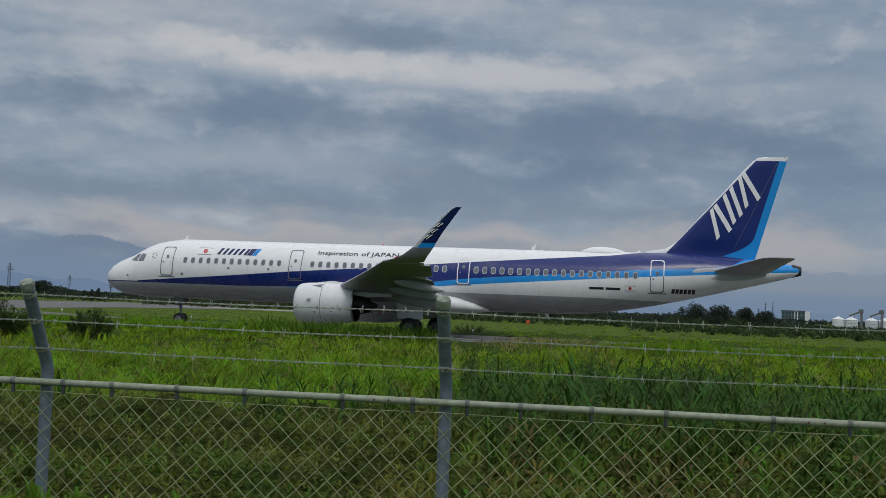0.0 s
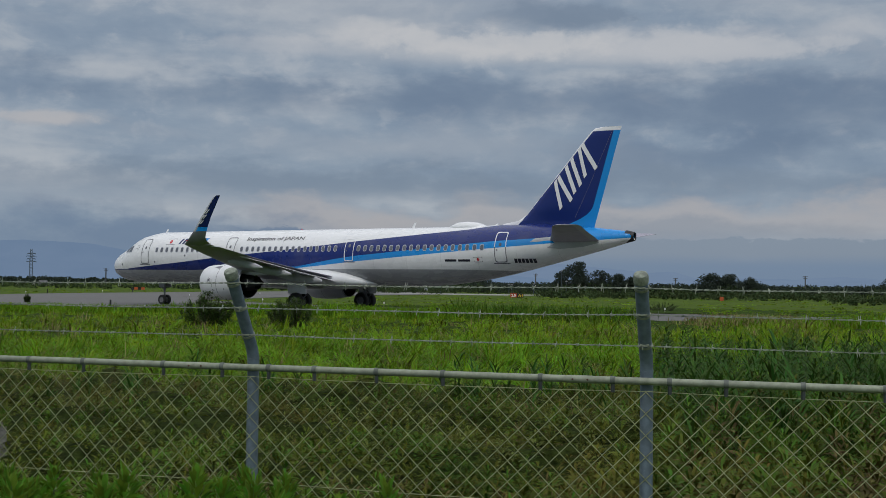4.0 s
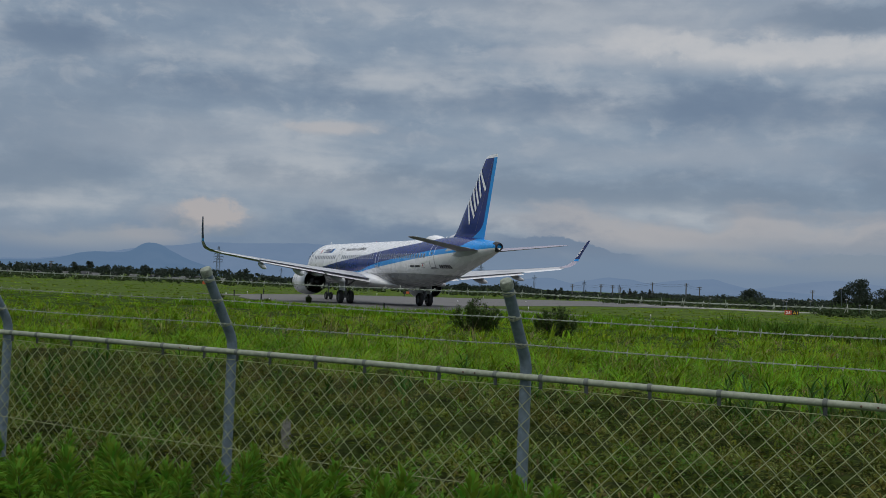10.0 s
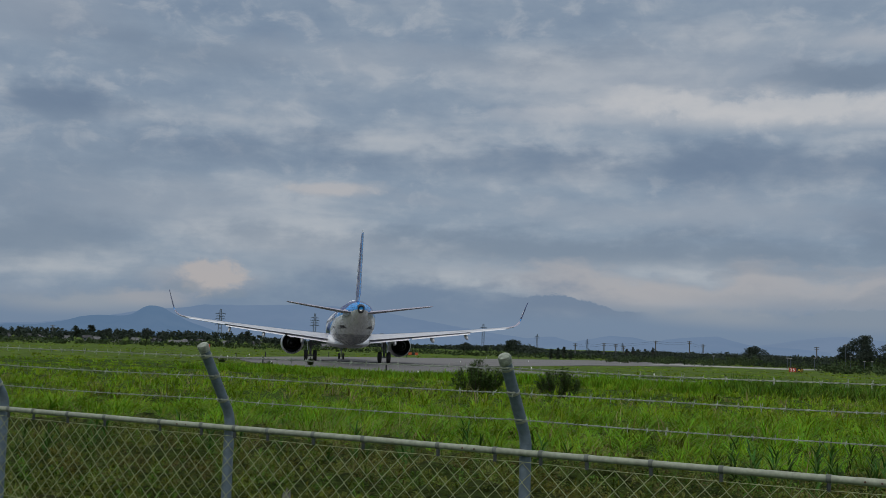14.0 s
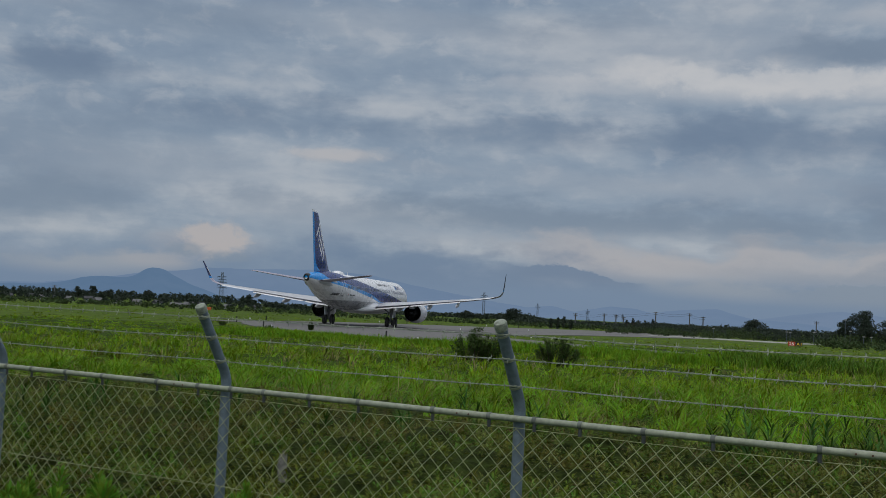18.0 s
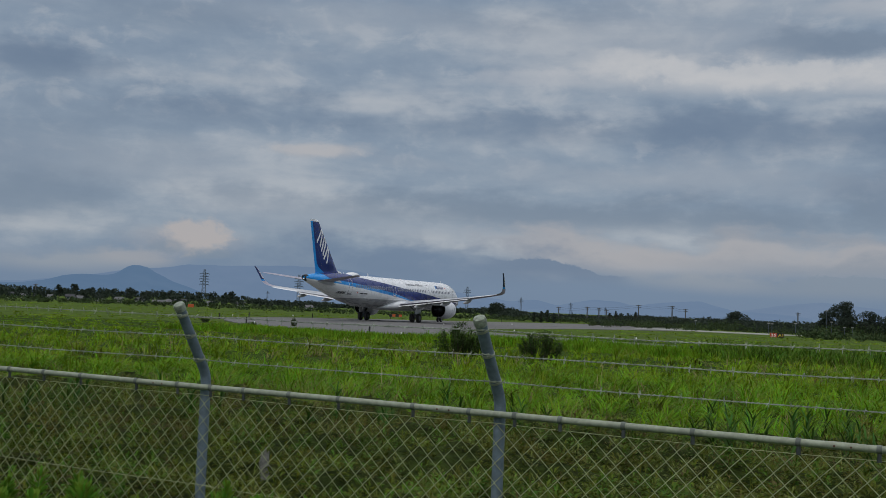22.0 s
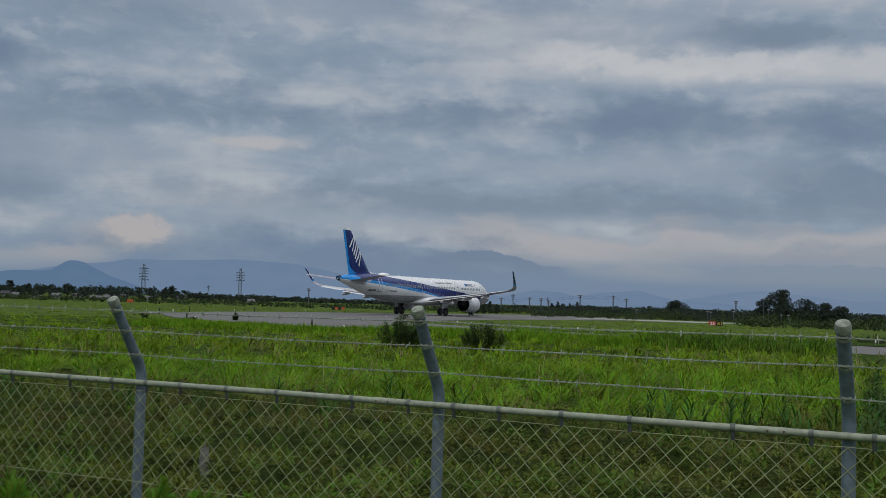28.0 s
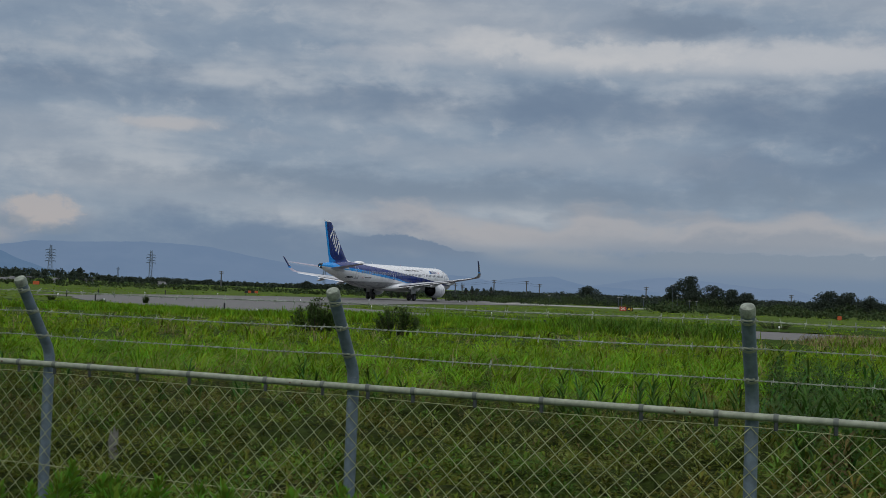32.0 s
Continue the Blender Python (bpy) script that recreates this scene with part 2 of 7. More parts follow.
LINE = paint("grey outline paint", (0.14, 0.14, 0.17), 0.4)
INK = paint("dark lettering", (0.015, 0.015, 0.03), 0.4)
RED = paint("red paint", (0.55, 0.02, 0.03), 0.35)
LETTER_WHITE = paint("white lettering", (0.82, 0.82, 0.83), 0.3)
ASPHALT = paint("worn asphalt", (0.118, 0.115, 0.11), 0.85, grain=0.15, scale=1.2, dirt=0.35, dirt_scale=0.06, dirt_tone=(0.09, 0.085, 0.08), bump=0.01)
CONCRETE = paint("pale concrete", (0.28, 0.275, 0.26), 0.85, grain=0.12, scale=0.8, dirt=0.3, dirt_scale=0.05, dirt_tone=(0.2, 0.19, 0.17))
SOIL = paint("sward", (0.064, 0.102, 0.014), 0.95, gloss=0.05, grain=0.35, scale=0.6, dirt=0.6, dirt_scale=0.05, dirt_tone=(0.052, 0.080, 0.014), bump=0.05)
# undergrowth filler, darkened to stand for the shade between weed leaves
UNDER = paint("undergrowth with painted shade", (0.022, 0.033, 0.007), 0.95, gloss=0.04, grain=0.6, scale=9.0, dirt=0.6, dirt_scale=1.1, dirt_tone=(0.026, 0.024, 0.008), bump=0.06)
# filler under the blades; its dark tone paints the shade between tufts
THATCH = paint("grass thatch with painted shade", (0.030, 0.056, 0.006), 0.95, gloss=0.05, grain=0.5, scale=5.0, dirt=0.6, dirt_scale=0.3, dirt_tone=(0.016, 0.032, 0.004), bump=0.06)
GALV = paint("galvanised steel", (0.26, 0.285, 0.215), 0.6, metal=0.15, grain=0.18, scale=30, dirt=0.4, dirt_scale=6, dirt_tone=(0.16, 0.18, 0.15), bump=0.001)
POST_GREY = paint("weathered post paint", (0.128, 0.170, 0.205), 0.65, metal=0.1, grain=0.22, scale=22, dirt=0.5, dirt_scale=7, dirt_tone=(0.10, 0.13, 0.14), bump=0.0015)
CLIP = paint("dark clip metal", (0.045, 0.052, 0.055), 0.7, metal=0.1, grain=0.2, scale=20)
WIRE = paint("zinc wire", (0.33, 0.36, 0.20), 0.6, metal=0.1, grain=0.2, scale=12)
BARB = paint("barbed wire zinc", (0.25, 0.28, 0.23), 0.65, metal=0.1, grain=0.25, scale=10)
CAP = paint("weathered cap zinc", (0.22, 0.25, 0.20), 0.65, metal=0.1, grain=0.35, scale=40, dirt=0.75, dirt_scale=22, dirt_tone=(0.11, 0.13, 0.11), bump=0.002)
STAKE_WOOD = paint("weathered stake wood", (0.185, 0.185, 0.165), 0.85, gloss=0.1, grain=0.4, scale=30, dirt=0.7, dirt_scale=12, dirt_tone=(0.13, 0.12, 0.10), bump=0.002)
BAND = paint("dull clip band", (0.115, 0.13, 0.115), 0.7, metal=0.1, grain=0.25, scale=30)
RUST = paint("rusty bolt", (0.10, 0.05, 0.03), 0.8, grain=0.4, scale=60)
BLADE = paint("bright grass blades", (0.134, 0.250, 0.011), 0.65, gloss=0.09, grain=0.50, scale=1.5, dirt=0.85, dirt_scale=0.42, dirt_tone=(0.058, 0.120, 0.009), random_tone=0.26, through_light=0.36)
BLADE_MID = paint("yellower grass blades", (0.152, 0.248, 0.011), 0.7, gloss=0.08, grain=0.45, scale=0.7, dirt=0.78, dirt_scale=0.16, dirt_tone=(0.078, 0.150, 0.012), random_tone=0.22, through_light=0.34)
BLADE_FAR = paint("mown grass blades", (0.142, 0.215, 0.018), 0.8, gloss=0.1, grain=0.35, scale=0.12, dirt=0.5, dirt_scale=0.05, dirt_tone=(0.08, 0.12, 0.016), random_tone=0.22, through_light=0.25)
DRY = paint("dry grass stems", (0.23, 0.20, 0.085), 0.8, gloss=0.1, random_tone=0.3, through_light=0.2)
WEED = paint("dull weed leaves", (0.084, 0.108, 0.014), 0.75, gloss=0.06, grain=0.45, scale=1.2, dirt=0.85, dirt_scale=0.42, dirt_tone=(0.158, 0.122, 0.032), random_tone=0.14, through_light=0.15)
WEED2 = paint("greener weed leaves", (0.074, 0.146, 0.017), 0.7, gloss=0.07, grain=0.5, scale=1.2, dirt=0.6, dirt_scale=0.42, dirt_tone=(0.120, 0.118, 0.026), random_tone=0.14, through_light=0.18)
WEED_PALE = paint("yellowish weed leaves", (0.150, 0.172, 0.040), 0.7, gloss=0.12, random_tone=0.35, through_light=0.2)
WEED_BROWN = paint("withered weed stems", (0.104, 0.084, 0.030), 0.85, gloss=0.1, random_tone=0.35)
FRESH = paint("fresh goldenrod leaves", (0.138, 0.266, 0.026), 0.6, gloss=0.18, grain=0.35, scale=5.0, random_tone=0.28, through_light=0.45)
REED = paint("reed leaves", (0.044, 0.098, 0.016), 0.7, gloss=0.14, grain=0.5, scale=2.2, random_tone=0.25, through_light=0.25)
STEM = paint("green stems", (0.09, 0.13, 0.035), 0.6)
# the blue in this leaf colour stands for haze over the distance
LEAF = paint("tree foliage", (0.042, 0.056, 0.043), 0.9, gloss=0.03, random_tone=0.22, through_light=0.15)
SHRUB = paint("shrub foliage", (0.052, 0.076, 0.032), 0.85, gloss=0.05, random_tone=0.25, through_light=0.15)
BUSH = paint("bush leaves", (0.066, 0.104, 0.030), 0.8, gloss=0.1, random_tone=0.35, through_light=0.25)
BARK = paint("bark", (0.06, 0.05, 0.04), 0.9, grain=0.3, scale=3)
# copy of the pylon steel with haze painted into its base colour
PYLON_FAR = paint("pylon steel with painted haze", (0.115, 0.150, 0.205), 0.7)
PYLON = paint("pylon steel", (0.065, 0.085, 0.115), 0.6, metal=0.2)
POLE = paint("pole concrete", (0.085, 0.09, 0.10), 0.8)
ROOF_DARK = paint("dark roof tiles", (0.042, 0.044, 0.05), 0.9, grain=0.2, scale=1)
ROOF = paint("slate roof tiles", (0.11, 0.112, 0.118), 0.9, grain=0.2, scale=1)
PLASTER = paint("pale house wall", (0.27, 0.27, 0.265), 0.8, grain=0.1, scale=1)
GLASSY = paint("dark office glazing", (0.045, 0.085, 0.09), 0.25, gloss=0.8)
SILO = paint("white silo sheet", (0.72, 0.74, 0.76), 0.4, grain=0.05, scale=0.4)
SHEET = paint("grey sheet steel", (0.17, 0.18, 0.19), 0.5, metal=0.2, grain=0.1, scale=2)
SIGN_RED = paint("red sign face", (0.45, 0.05, 0.02), 0.4)
SIGN_BLACK = paint("black sign face", (0.015, 0.015, 0.015), 0.4)
YELLOW = paint("yellow lettering", (0.75, 0.5, 0.02), 0.4)
ORANGE = paint("orange marker paint", (0.50, 0.10, 0.03), 0.5)


# ---- mesh helpers ----
def finish(name, bm, material, smooth=False):
    me = bpy.data.meshes.new(name)
    bm.to_mesh(me)
    bm.free()
    for m in (material if isinstance(material, (list, tuple)) else [material]):
        me.materials.append(m)
    if smooth:
        me.polygons.foreach_set("use_smooth", [True] * len(me.polygons))
    return me


def part(name, bm, material, parent=None, label="", smooth=False):
    """Links a bmesh as one mesh object under a thing or a part."""
    ob = new(name, finish(name, bm, material, smooth) if isinstance(bm, bmesh.types.BMesh) else bm)
    if parent is not None:
        ob.parent = parent
    return tagged(ob, label)


def array_mesh(name, verts, faces, material, smooth=False):
    """A mesh from numpy arrays; all faces have the same number of corners."""
    me = bpy.data.meshes.new(name)
    verts, faces = np.asarray(verts, np.float32), np.asarray(faces, np.int32)
    n, k = faces.shape
    me.vertices.add(len(verts))
    me.vertices.foreach_set("co", verts.ravel())
    me.loops.add(n * k)
    me.loops.foreach_set("vertex_index", faces.ravel())
    me.polygons.add(n)
    me.polygons.foreach_set("loop_start", np.arange(n, dtype=np.int32) * k)
    if smooth:
        me.polygons.foreach_set("use_smooth", np.ones(n, bool))
    me.materials.append(material)
    me.update(calc_edges=True)
    return me


def box(bm, x0, x1, y0, y1, z0, z1, bevel=0.0):
    vs = [bm.verts.new((x, y, z)) for x in (x0, x1) for y in (y0, y1) for z in (z0, z1)]
    fs = [bm.faces.new([vs[i] for i in f]) for f in ((0, 1, 3, 2), (4, 6, 7, 5), (0, 4, 5, 1), (2, 3, 7, 6), (0, 2, 6, 4), (1, 5, 7, 3))]
    if bevel:
        es = list({e for f in fs for e in f.edges})
        bmesh.ops.bevel(bm, geom=es, offset=bevel, segments=2, affect="EDGES")
    return bm


def tube(bm, path, radii, sides=10, caps=True):
    """A round bar along a path of points."""
    pts = [Vector(p) for p in path]
    radii = radii if isinstance(radii, (list, tuple)) else [radii] * len(pts)
    rings, ref = [], None
    for i, p in enumerate(pts):
        d = (pts[min(i + 1, len(pts) - 1)] - pts[max(i - 1, 0)]).normalized()
        if ref is None:
            ref = d.orthogonal().normalized()
        ref = (ref - d * ref.dot(d)).normalized()
        other = d.cross(ref)
        rings.append([bm.verts.new(p + (ref * math.cos(a) + other * math.sin(a)) * radii[i]) for a in (2 * math.pi * k / sides for k in range(sides))])
    for a, b in zip(rings, rings[1:]):
        for k in range(sides):
            bm.faces.new((a[k], a[(k + 1) % sides], b[(k + 1) % sides], b[k]))
    if caps:
        bm.faces.new(rings[0][::-1]), bm.faces.new(rings[-1])
    return bm


def loft(bm, rings, close_ends=True):
    vs = [[bm.verts.new(p) for p in r] for r in rings]
    n = len(vs[0])
    for a, b in zip(vs, vs[1:]):
        for k in range(n):
            bm.faces.new((a[k], a[(k + 1) % n], b[(k + 1) % n], b[k]))
    if close_ends:
        bm.faces.new(vs[0][::-1]), bm.faces.new(vs[-1])
    bmesh.ops.recalc_face_normals(bm, faces=bm.faces)
    return bm


def empty(name, at=(0, 0, 0), turn=0.0):
    ob = new(name)
    ob.empty_display_size = 0.3
    ob.matrix_world = pose(*at, 0, 0, turn)
    return ob


def bearing(az, dist, z=0.0):
    """The place at that bearing (degrees to the right of +y) and distance from the eye."""
    return Vector((math.sin(radians(az)) * dist, math.cos(radians(az)) * dist, z))

# ---- ground and pavement ----
FENCE_AT, FENCE_ALONG, FENCE_OUT = Vector((0.402, 5.813)), Vector((0.8665, -0.4992)), Vector((0.4992, 0.8665))


def beyond(x, y):
    """Metres past the fence line (less than 0: on the side of the eye)."""
    return (x - FENCE_AT.x) * FENCE_OUT.x + (y - FENCE_AT.y) * FENCE_OUT.y


def ground_z(x, y):
    d, r = beyond(x, y), math.hypot(x, y)
    z = -0.05 + 0.42 * min(max((0.3 - d) / 3.5, 0.0), 1.0)
    if r < 60:
        z += 0.10 * noise.noise((x * 0.22, y * 0.22, 0.0)) * (1 - r / 60)
    return z


def build_ground():
    rings = [0.0] + [0.6 * 1.17 ** k for k in range(58)]
    rings = [r for r in rings if r < 4900] + [4900.0]
    n = 128
    verts, faces = [(0.0, 0.0, ground_z(0, 0))], []
    for r in rings[1:]:
        for k in range(n):
            a = 2 * math.pi * k / n
            x, y = r * math.sin(a), r * math.cos(a)
            verts.append((x, y, ground_z(x, y)))
    bm = bmesh.new()
    vs = [bm.verts.new(v) for v in verts]
    for k in range(n):
        bm.faces.new((vs[0], vs[1 + (k + 1) % n], vs[1 + k]))
    for i in range(len(rings) - 2):
        a, b = 1 + i * n, 1 + (i + 1) * n
        for k in range(n):
            bm.faces.new((vs[a + k], vs[a + (k + 1) % n], vs[b + (k + 1) % n], vs[b + k]))
    return tagged(part("ground", bm, SOIL, smooth=True), "wide grassy airfield ground reaching the horizon", "ground", kind="structure")


build_ground()


def ribbon(path, left, right, z):
    """A paved strip along a path, with its own thickness."""
    bm = bmesh.new()
    rows = []
    for i, p in enumerate(path):
        a, b = Vector(path[max(i - 1, 0)]), Vector(path[min(i + 1, len(path) - 1)])
        d = (b - a).normalized()
        side = Vector((-d.y, d.x))
        k = left[i] if isinstance(left, list) else left
        l, r = Vector(p) + side * k, Vector(p) - side * (k if isinstance(left, list) else right)
        rows.append([bm.verts.new((q.x, q.y, h)) for q, h in ((l, z), (r, z), (r, z - 0.12), (l, z - 0.12))])
    for a, b in zip(rows, rows[1:]):
        for k in range(4):
            bm.faces.new((a[k], b[k], b[(k + 1) % 4], a[(k + 1) % 4]))
    bm.faces.new(rows[0]), bm.faces.new(rows[-1][::-1])
    bmesh.ops.recalc_face_normals(bm, faces=bm.faces)
    return bm


TAXI_DIR, LINK_DIR = Vector((-0.839, 0.545)), Vector((0.545, 0.839))
TURN_WAY = [Vector((26.7, 65.3)) - TAXI_DIR * k for k in (420, 200, 100, 50, 20)] + [Vector(p) for p in (
    (26.7, 65.3), (16.6, 73.6), (7.5, 82.6), (2.0, 89.0), (-3.2, 97.0), (-6.9, 104.5), (-9.4, 113.0), (-10.5, 121.0), (-10.5, 128.2),
    (-9.3, 137.0), (-6.7, 144.2), (-3.4, 152.0), (0.8, 158.7), (7.5, 169.7), (17.3, 183.8))] + [Vector((17.3, 183.8)) + LINK_DIR * k for k in (20, 45)]
WAY_HALF = [8.0] * 7 + [9.0, 10.2] + [11.0] * (len(TURN_WAY) - 9)   # half widths along the way
tagged(part("taxiway", ribbon(TURN_WAY, WAY_HALF, WAY_HALF, 0.0), ASPHALT), "worn grey asphalt taxiway curving towards the runway", "taxiway", kind="structure")
RUNWAY_AT = Vector((27.1, 200.2))
tagged(part("runway", ribbon([RUNWAY_AT + TAXI_DIR * k for k in (-38, -20, -10, 8)], 9.0, 9.0, -0.004), CONCRETE), "pale grey runway beyond the taxiway", "runway", kind="structure")
# the apron inside the bend of the taxiway
tagged(part("taxiway_shoulder", ribbon([Vector((-18, 116)), Vector((2, 160)), Vector((25, 190))], 9.0, 20.0, -0.008), ASPHALT),
       "asphalt shoulder inside the bend of the taxiway", "pavement", kind="structure")


# ---- fence ----
def fence_point(s, z, out=0.0):
    p = FENCE_AT + FENCE_ALONG * s + FENCE_OUT * out
    return Vector((p.x, p.y, z))


RAIL_Z, ARM = 1.534, (1.60, 2.018, -0.27)   # rail height; the arm's bend and tip heights and its lean to the eye's side
POST_AT = {-1: -1.975, 2: 4.06}          # posts a little off the even spacing
FIRST, LAST = -4, 5                      # posts, 2 m apart, counted from the one at FENCE_AT


def build_post(parent, s):
    bm = bmesh.new()
    path = [fence_point(s, z, 0.0) for z in (-0.45, 0.4, 1.0, 1.52)]
    for k in range(7):
        f = k / 6
        path.append(fence_point(s, 1.55 + 0.12 * f, -0.045 * f * f))
    path += [fence_point(s, z, -0.045 + (ARM[2] + 0.045) * (z - 1.67) / (ARM[1] - 1.67)) for z in (1.78, 1.9, ARM[1])]
    tube(bm, path, 0.0302, 20)
    post = part("post", bm, POST_GREY, parent, "weathered blue-grey steel post with bent top", smooth=False)
    shade_auto(post)
    cap = bmesh.new()
    d = (path[-1] - path[-2]).normalized()
    tip = path[-1]
    tube(cap, [tip - d * 0.035, tip - d * 0.004, tip + d * 0.008, tip + d * 0.014], [0.0335, 0.0345, 0.030, 0.012], 20)
    shade_auto(part("cap", cap, CAP, post, "dull metal post cap"))
    for z in BARB_Z:
        o = post_out(z)
        c = bmesh.new()
        a = fence_point(s, z, o)
        tube(c, [a - d * 0.006, a + d * 0.006], 0.0335, 16)
        tube(c, [fence_point(s - 0.02, z, o - 0.033), fence_point(s + 0.02, z, o - 0.033)], 0.006, 6)
        shade_auto(part("wire_clip", c, GALV, post))
    # a welded collar under the bend
    w = bmesh.new()
    tube(w, [fence_point(s, 1.575, -0.002), fence_point(s, 1.583, -0.003)], 0.0318, 18)
    shade_auto(part("collar", w, POST_GREY, post))
    return post


def post_out(z):
    if z < 1.67:
        f = max(0.0, (z - 1.55) / 0.12)
        return -0.045 * f * f
    return -0.045 + (ARM[2] + 0.045) * (z - 1.67) / (ARM[1] - 1.67)


def shade_auto(ob, limit=40):
    me = ob.data
    bm = bmesh.new()
    bm.from_mesh(me)
    for f in bm.faces:
        f.smooth = True
    for e in bm.edges:
        if len(e.link_faces) == 2 and e.calc_face_angle(0.0) > radians(limit):
            e.smooth = False
    bm.to_mesh(me)
    bm.free()
    return ob


BARB_Z = (1.963, 1.842, 1.702)
CLIPS = (0.11, 0.36, 0.69, 1.03, 1.51, 1.85)


def zigzag(s0, s1, z0, z1, step, wire=0.00225):
    """Woven diamonds: wires that run up and down, each hooked into the next."""
    rows = int(round((z1 - z0) / step))
    cols = int(round((s1 - s0) / step))
    verts, faces = [], []
    u, o = np.array([FENCE_ALONG.x, FENCE_ALONG.y, 0.0]), np.array([FENCE_OUT.x, FENCE_OUT.y, 0.0])
    for c in range(cols):
        path = []
        for r in range(rows + 1):
            s = s0 + (c + 0.5 + (0.5 if (r + c) % 2 else -0.5) * 1.02) * step
            p = fence_point(s, z1 - r * step, -0.034 + (0.002 if (r + c) % 2 else -0.002))
            path.append(np.array(p))
        path = np.array(path)
        base = len(verts)
        for p in path:
            for a, b in ((1, 0), (0, 1), (-1, 0), (0, -1)):
                verts.append(p + u * a * wire * 1.4 + o * b * wire)
        for i in range(rows):
            for k in range(4):
                a = base + i * 4
                faces.append((a + k, a + (k + 1) % 4, a + 4 + (k + 1) % 4, a + 4 + k))
    return verts, faces


def barbed_wire(z, phase):
    """Two twisted strands with a barb each tenth of a metre, sagging a little between the posts."""
    s0, s1 = FIRST * 2.0 - 0.1, LAST * 2.0 + 0.1
    o = post_out(z) - 0.036
    bm = bmesh.new()

    def at(s, ph, r=0.0028):
        f = (s / 2.0) % 1.0
        sag = -0.006 * 4 * f * (1 - f) + 0.004 * noise.noise((s * 1.7, z * 9, 0))
        return fence_point(s, z + sag + r * math.sin(s * 90 + ph), o + r * math.cos(s * 90 + ph))
    steps = int((s1 - s0) / 0.022)
    for ph in (0.0, math.pi):
        tube(bm, [at(s0 + 0.022 * k, ph) for k in range(steps)], 0.0018, 4)
    rnd = random.Random(int(z * 1000))
    s = s0 + phase
    while s < s1:
        c = at(s, 0, 0.0)
        for k in range(2):
            a = rnd.uniform(0, 3.1)
            for e in (1, -1):
                d = Vector((0, 0, math.sin(a) * e)) + FENCE_OUT.to_3d() * math.cos(a) * e
                q = c + FENCE_ALONG.to_3d() * (0.004 * (k - 0.5) + rnd.uniform(-0.004, 0.004))
                tube(bm, [q, q + d * 0.021 + FENCE_ALONG.to_3d() * rnd.uniform(-0.004, 0.004)], [0.0022, 0.0009], 4)
        tube(bm, [c - FENCE_ALONG.to_3d() * 0.005, c + FENCE_ALONG.to_3d() * 0.005], 0.0046, 6)
        s += 0.102 + rnd.uniform(-0.006, 0.006)
    return bm


def build_fence():
    fence = empty("fence", fence_point(0, 0))
    fence.matrix_world = Matrix.Identity(4)
    tagged(fence, "grey steel chain-link fence topped with three strands of barbed wire", "fence")
    for k in range(FIRST, LAST + 1):
        build_post(fence, POST_AT.get(k, k * 2.0))
    for k in range(FIRST, LAST):
        s = k * 2.0
        # the rail comes in lengths that meet in a sleeve at mid-span
        bm = bmesh.new()
        tube(bm, [fence_point(s - 0.30, RAIL_Z, -0.047), fence_point(s + 1.0, RAIL_Z + 0.001 * (k % 3), -0.047), fence_point(s + 1.70, RAIL_Z, -0.047)], 0.017, 16)
        shade_auto(part("rail", bm, GALV, fence, "pale galvanised pipe rail"))
        sleeve = bmesh.new()
        tube(sleeve, [fence_point(s + 1.64, RAIL_Z, -0.047), fence_point(s + 1.76, RAIL_Z, -0.047)], 0.0182, 16)
        sl = shade_auto(part("rail_sleeve", sleeve, GALV, fence))
        for e in (1.665, 1.735):
            b = bmesh.new()
            tube(b, [fence_point(s + e, RAIL_Z, -0.062), fence_point(s + e, RAIL_Z, -0.069)], 0.005, 8)
            part("screw", b, RUST, sl, "rusty screw head")
        for e in CLIPS:
            b = bmesh.new()
            tube(b, [fence_point(s + e - 0.011, RAIL_Z, -0.047), fence_point(s + e + 0.011, RAIL_Z, -0.047)], 0.0205, 14)
            clip = shade_auto(part("rail_clip", b, BAND, fence, "dull dark metal band"))
            t = bmesh.new()
            tube(t, [fence_point(s + e, RAIL_Z - 0.012, -0.05), fence_point(s + e, RAIL_Z - 0.055, -0.05)], 0.0095, 6)
            part("clip_tongue", t, CLIP, clip)
        v, f = zigzag(s + 0.0, s + 2.0, -0.05, RAIL_Z - 0.05, 2.0 / 40)
        part("chain_link", array_mesh("chain_link", v, f, WIRE), None, fence, "woven wire diamonds")
    for z, r in ((RAIL_Z - 0.047, 0.0017), (0.955, 0.0021), (0.35, 0.0021)):
        bm = bmesh.new()
        pts = []
        for j in range((LAST - FIRST) * 8 + 1):
            s = FIRST * 2.0 + j * 0.25
            f = (s / 2.0) % 1.0
            pts.append(fence_point(s, z - 0.008 * 4 * f * (1 - f), -0.038))
        tube(bm, pts, r, 6)
        part("tension_wire", bm, WIRE, fence)
    for z, ph in zip(BARB_Z, (0.03, 0.07, 0.0)):
        part("barbed_wire", barbed_wire(z, ph), BARB, fence, "twisted wire with short barbs")


build_fence()

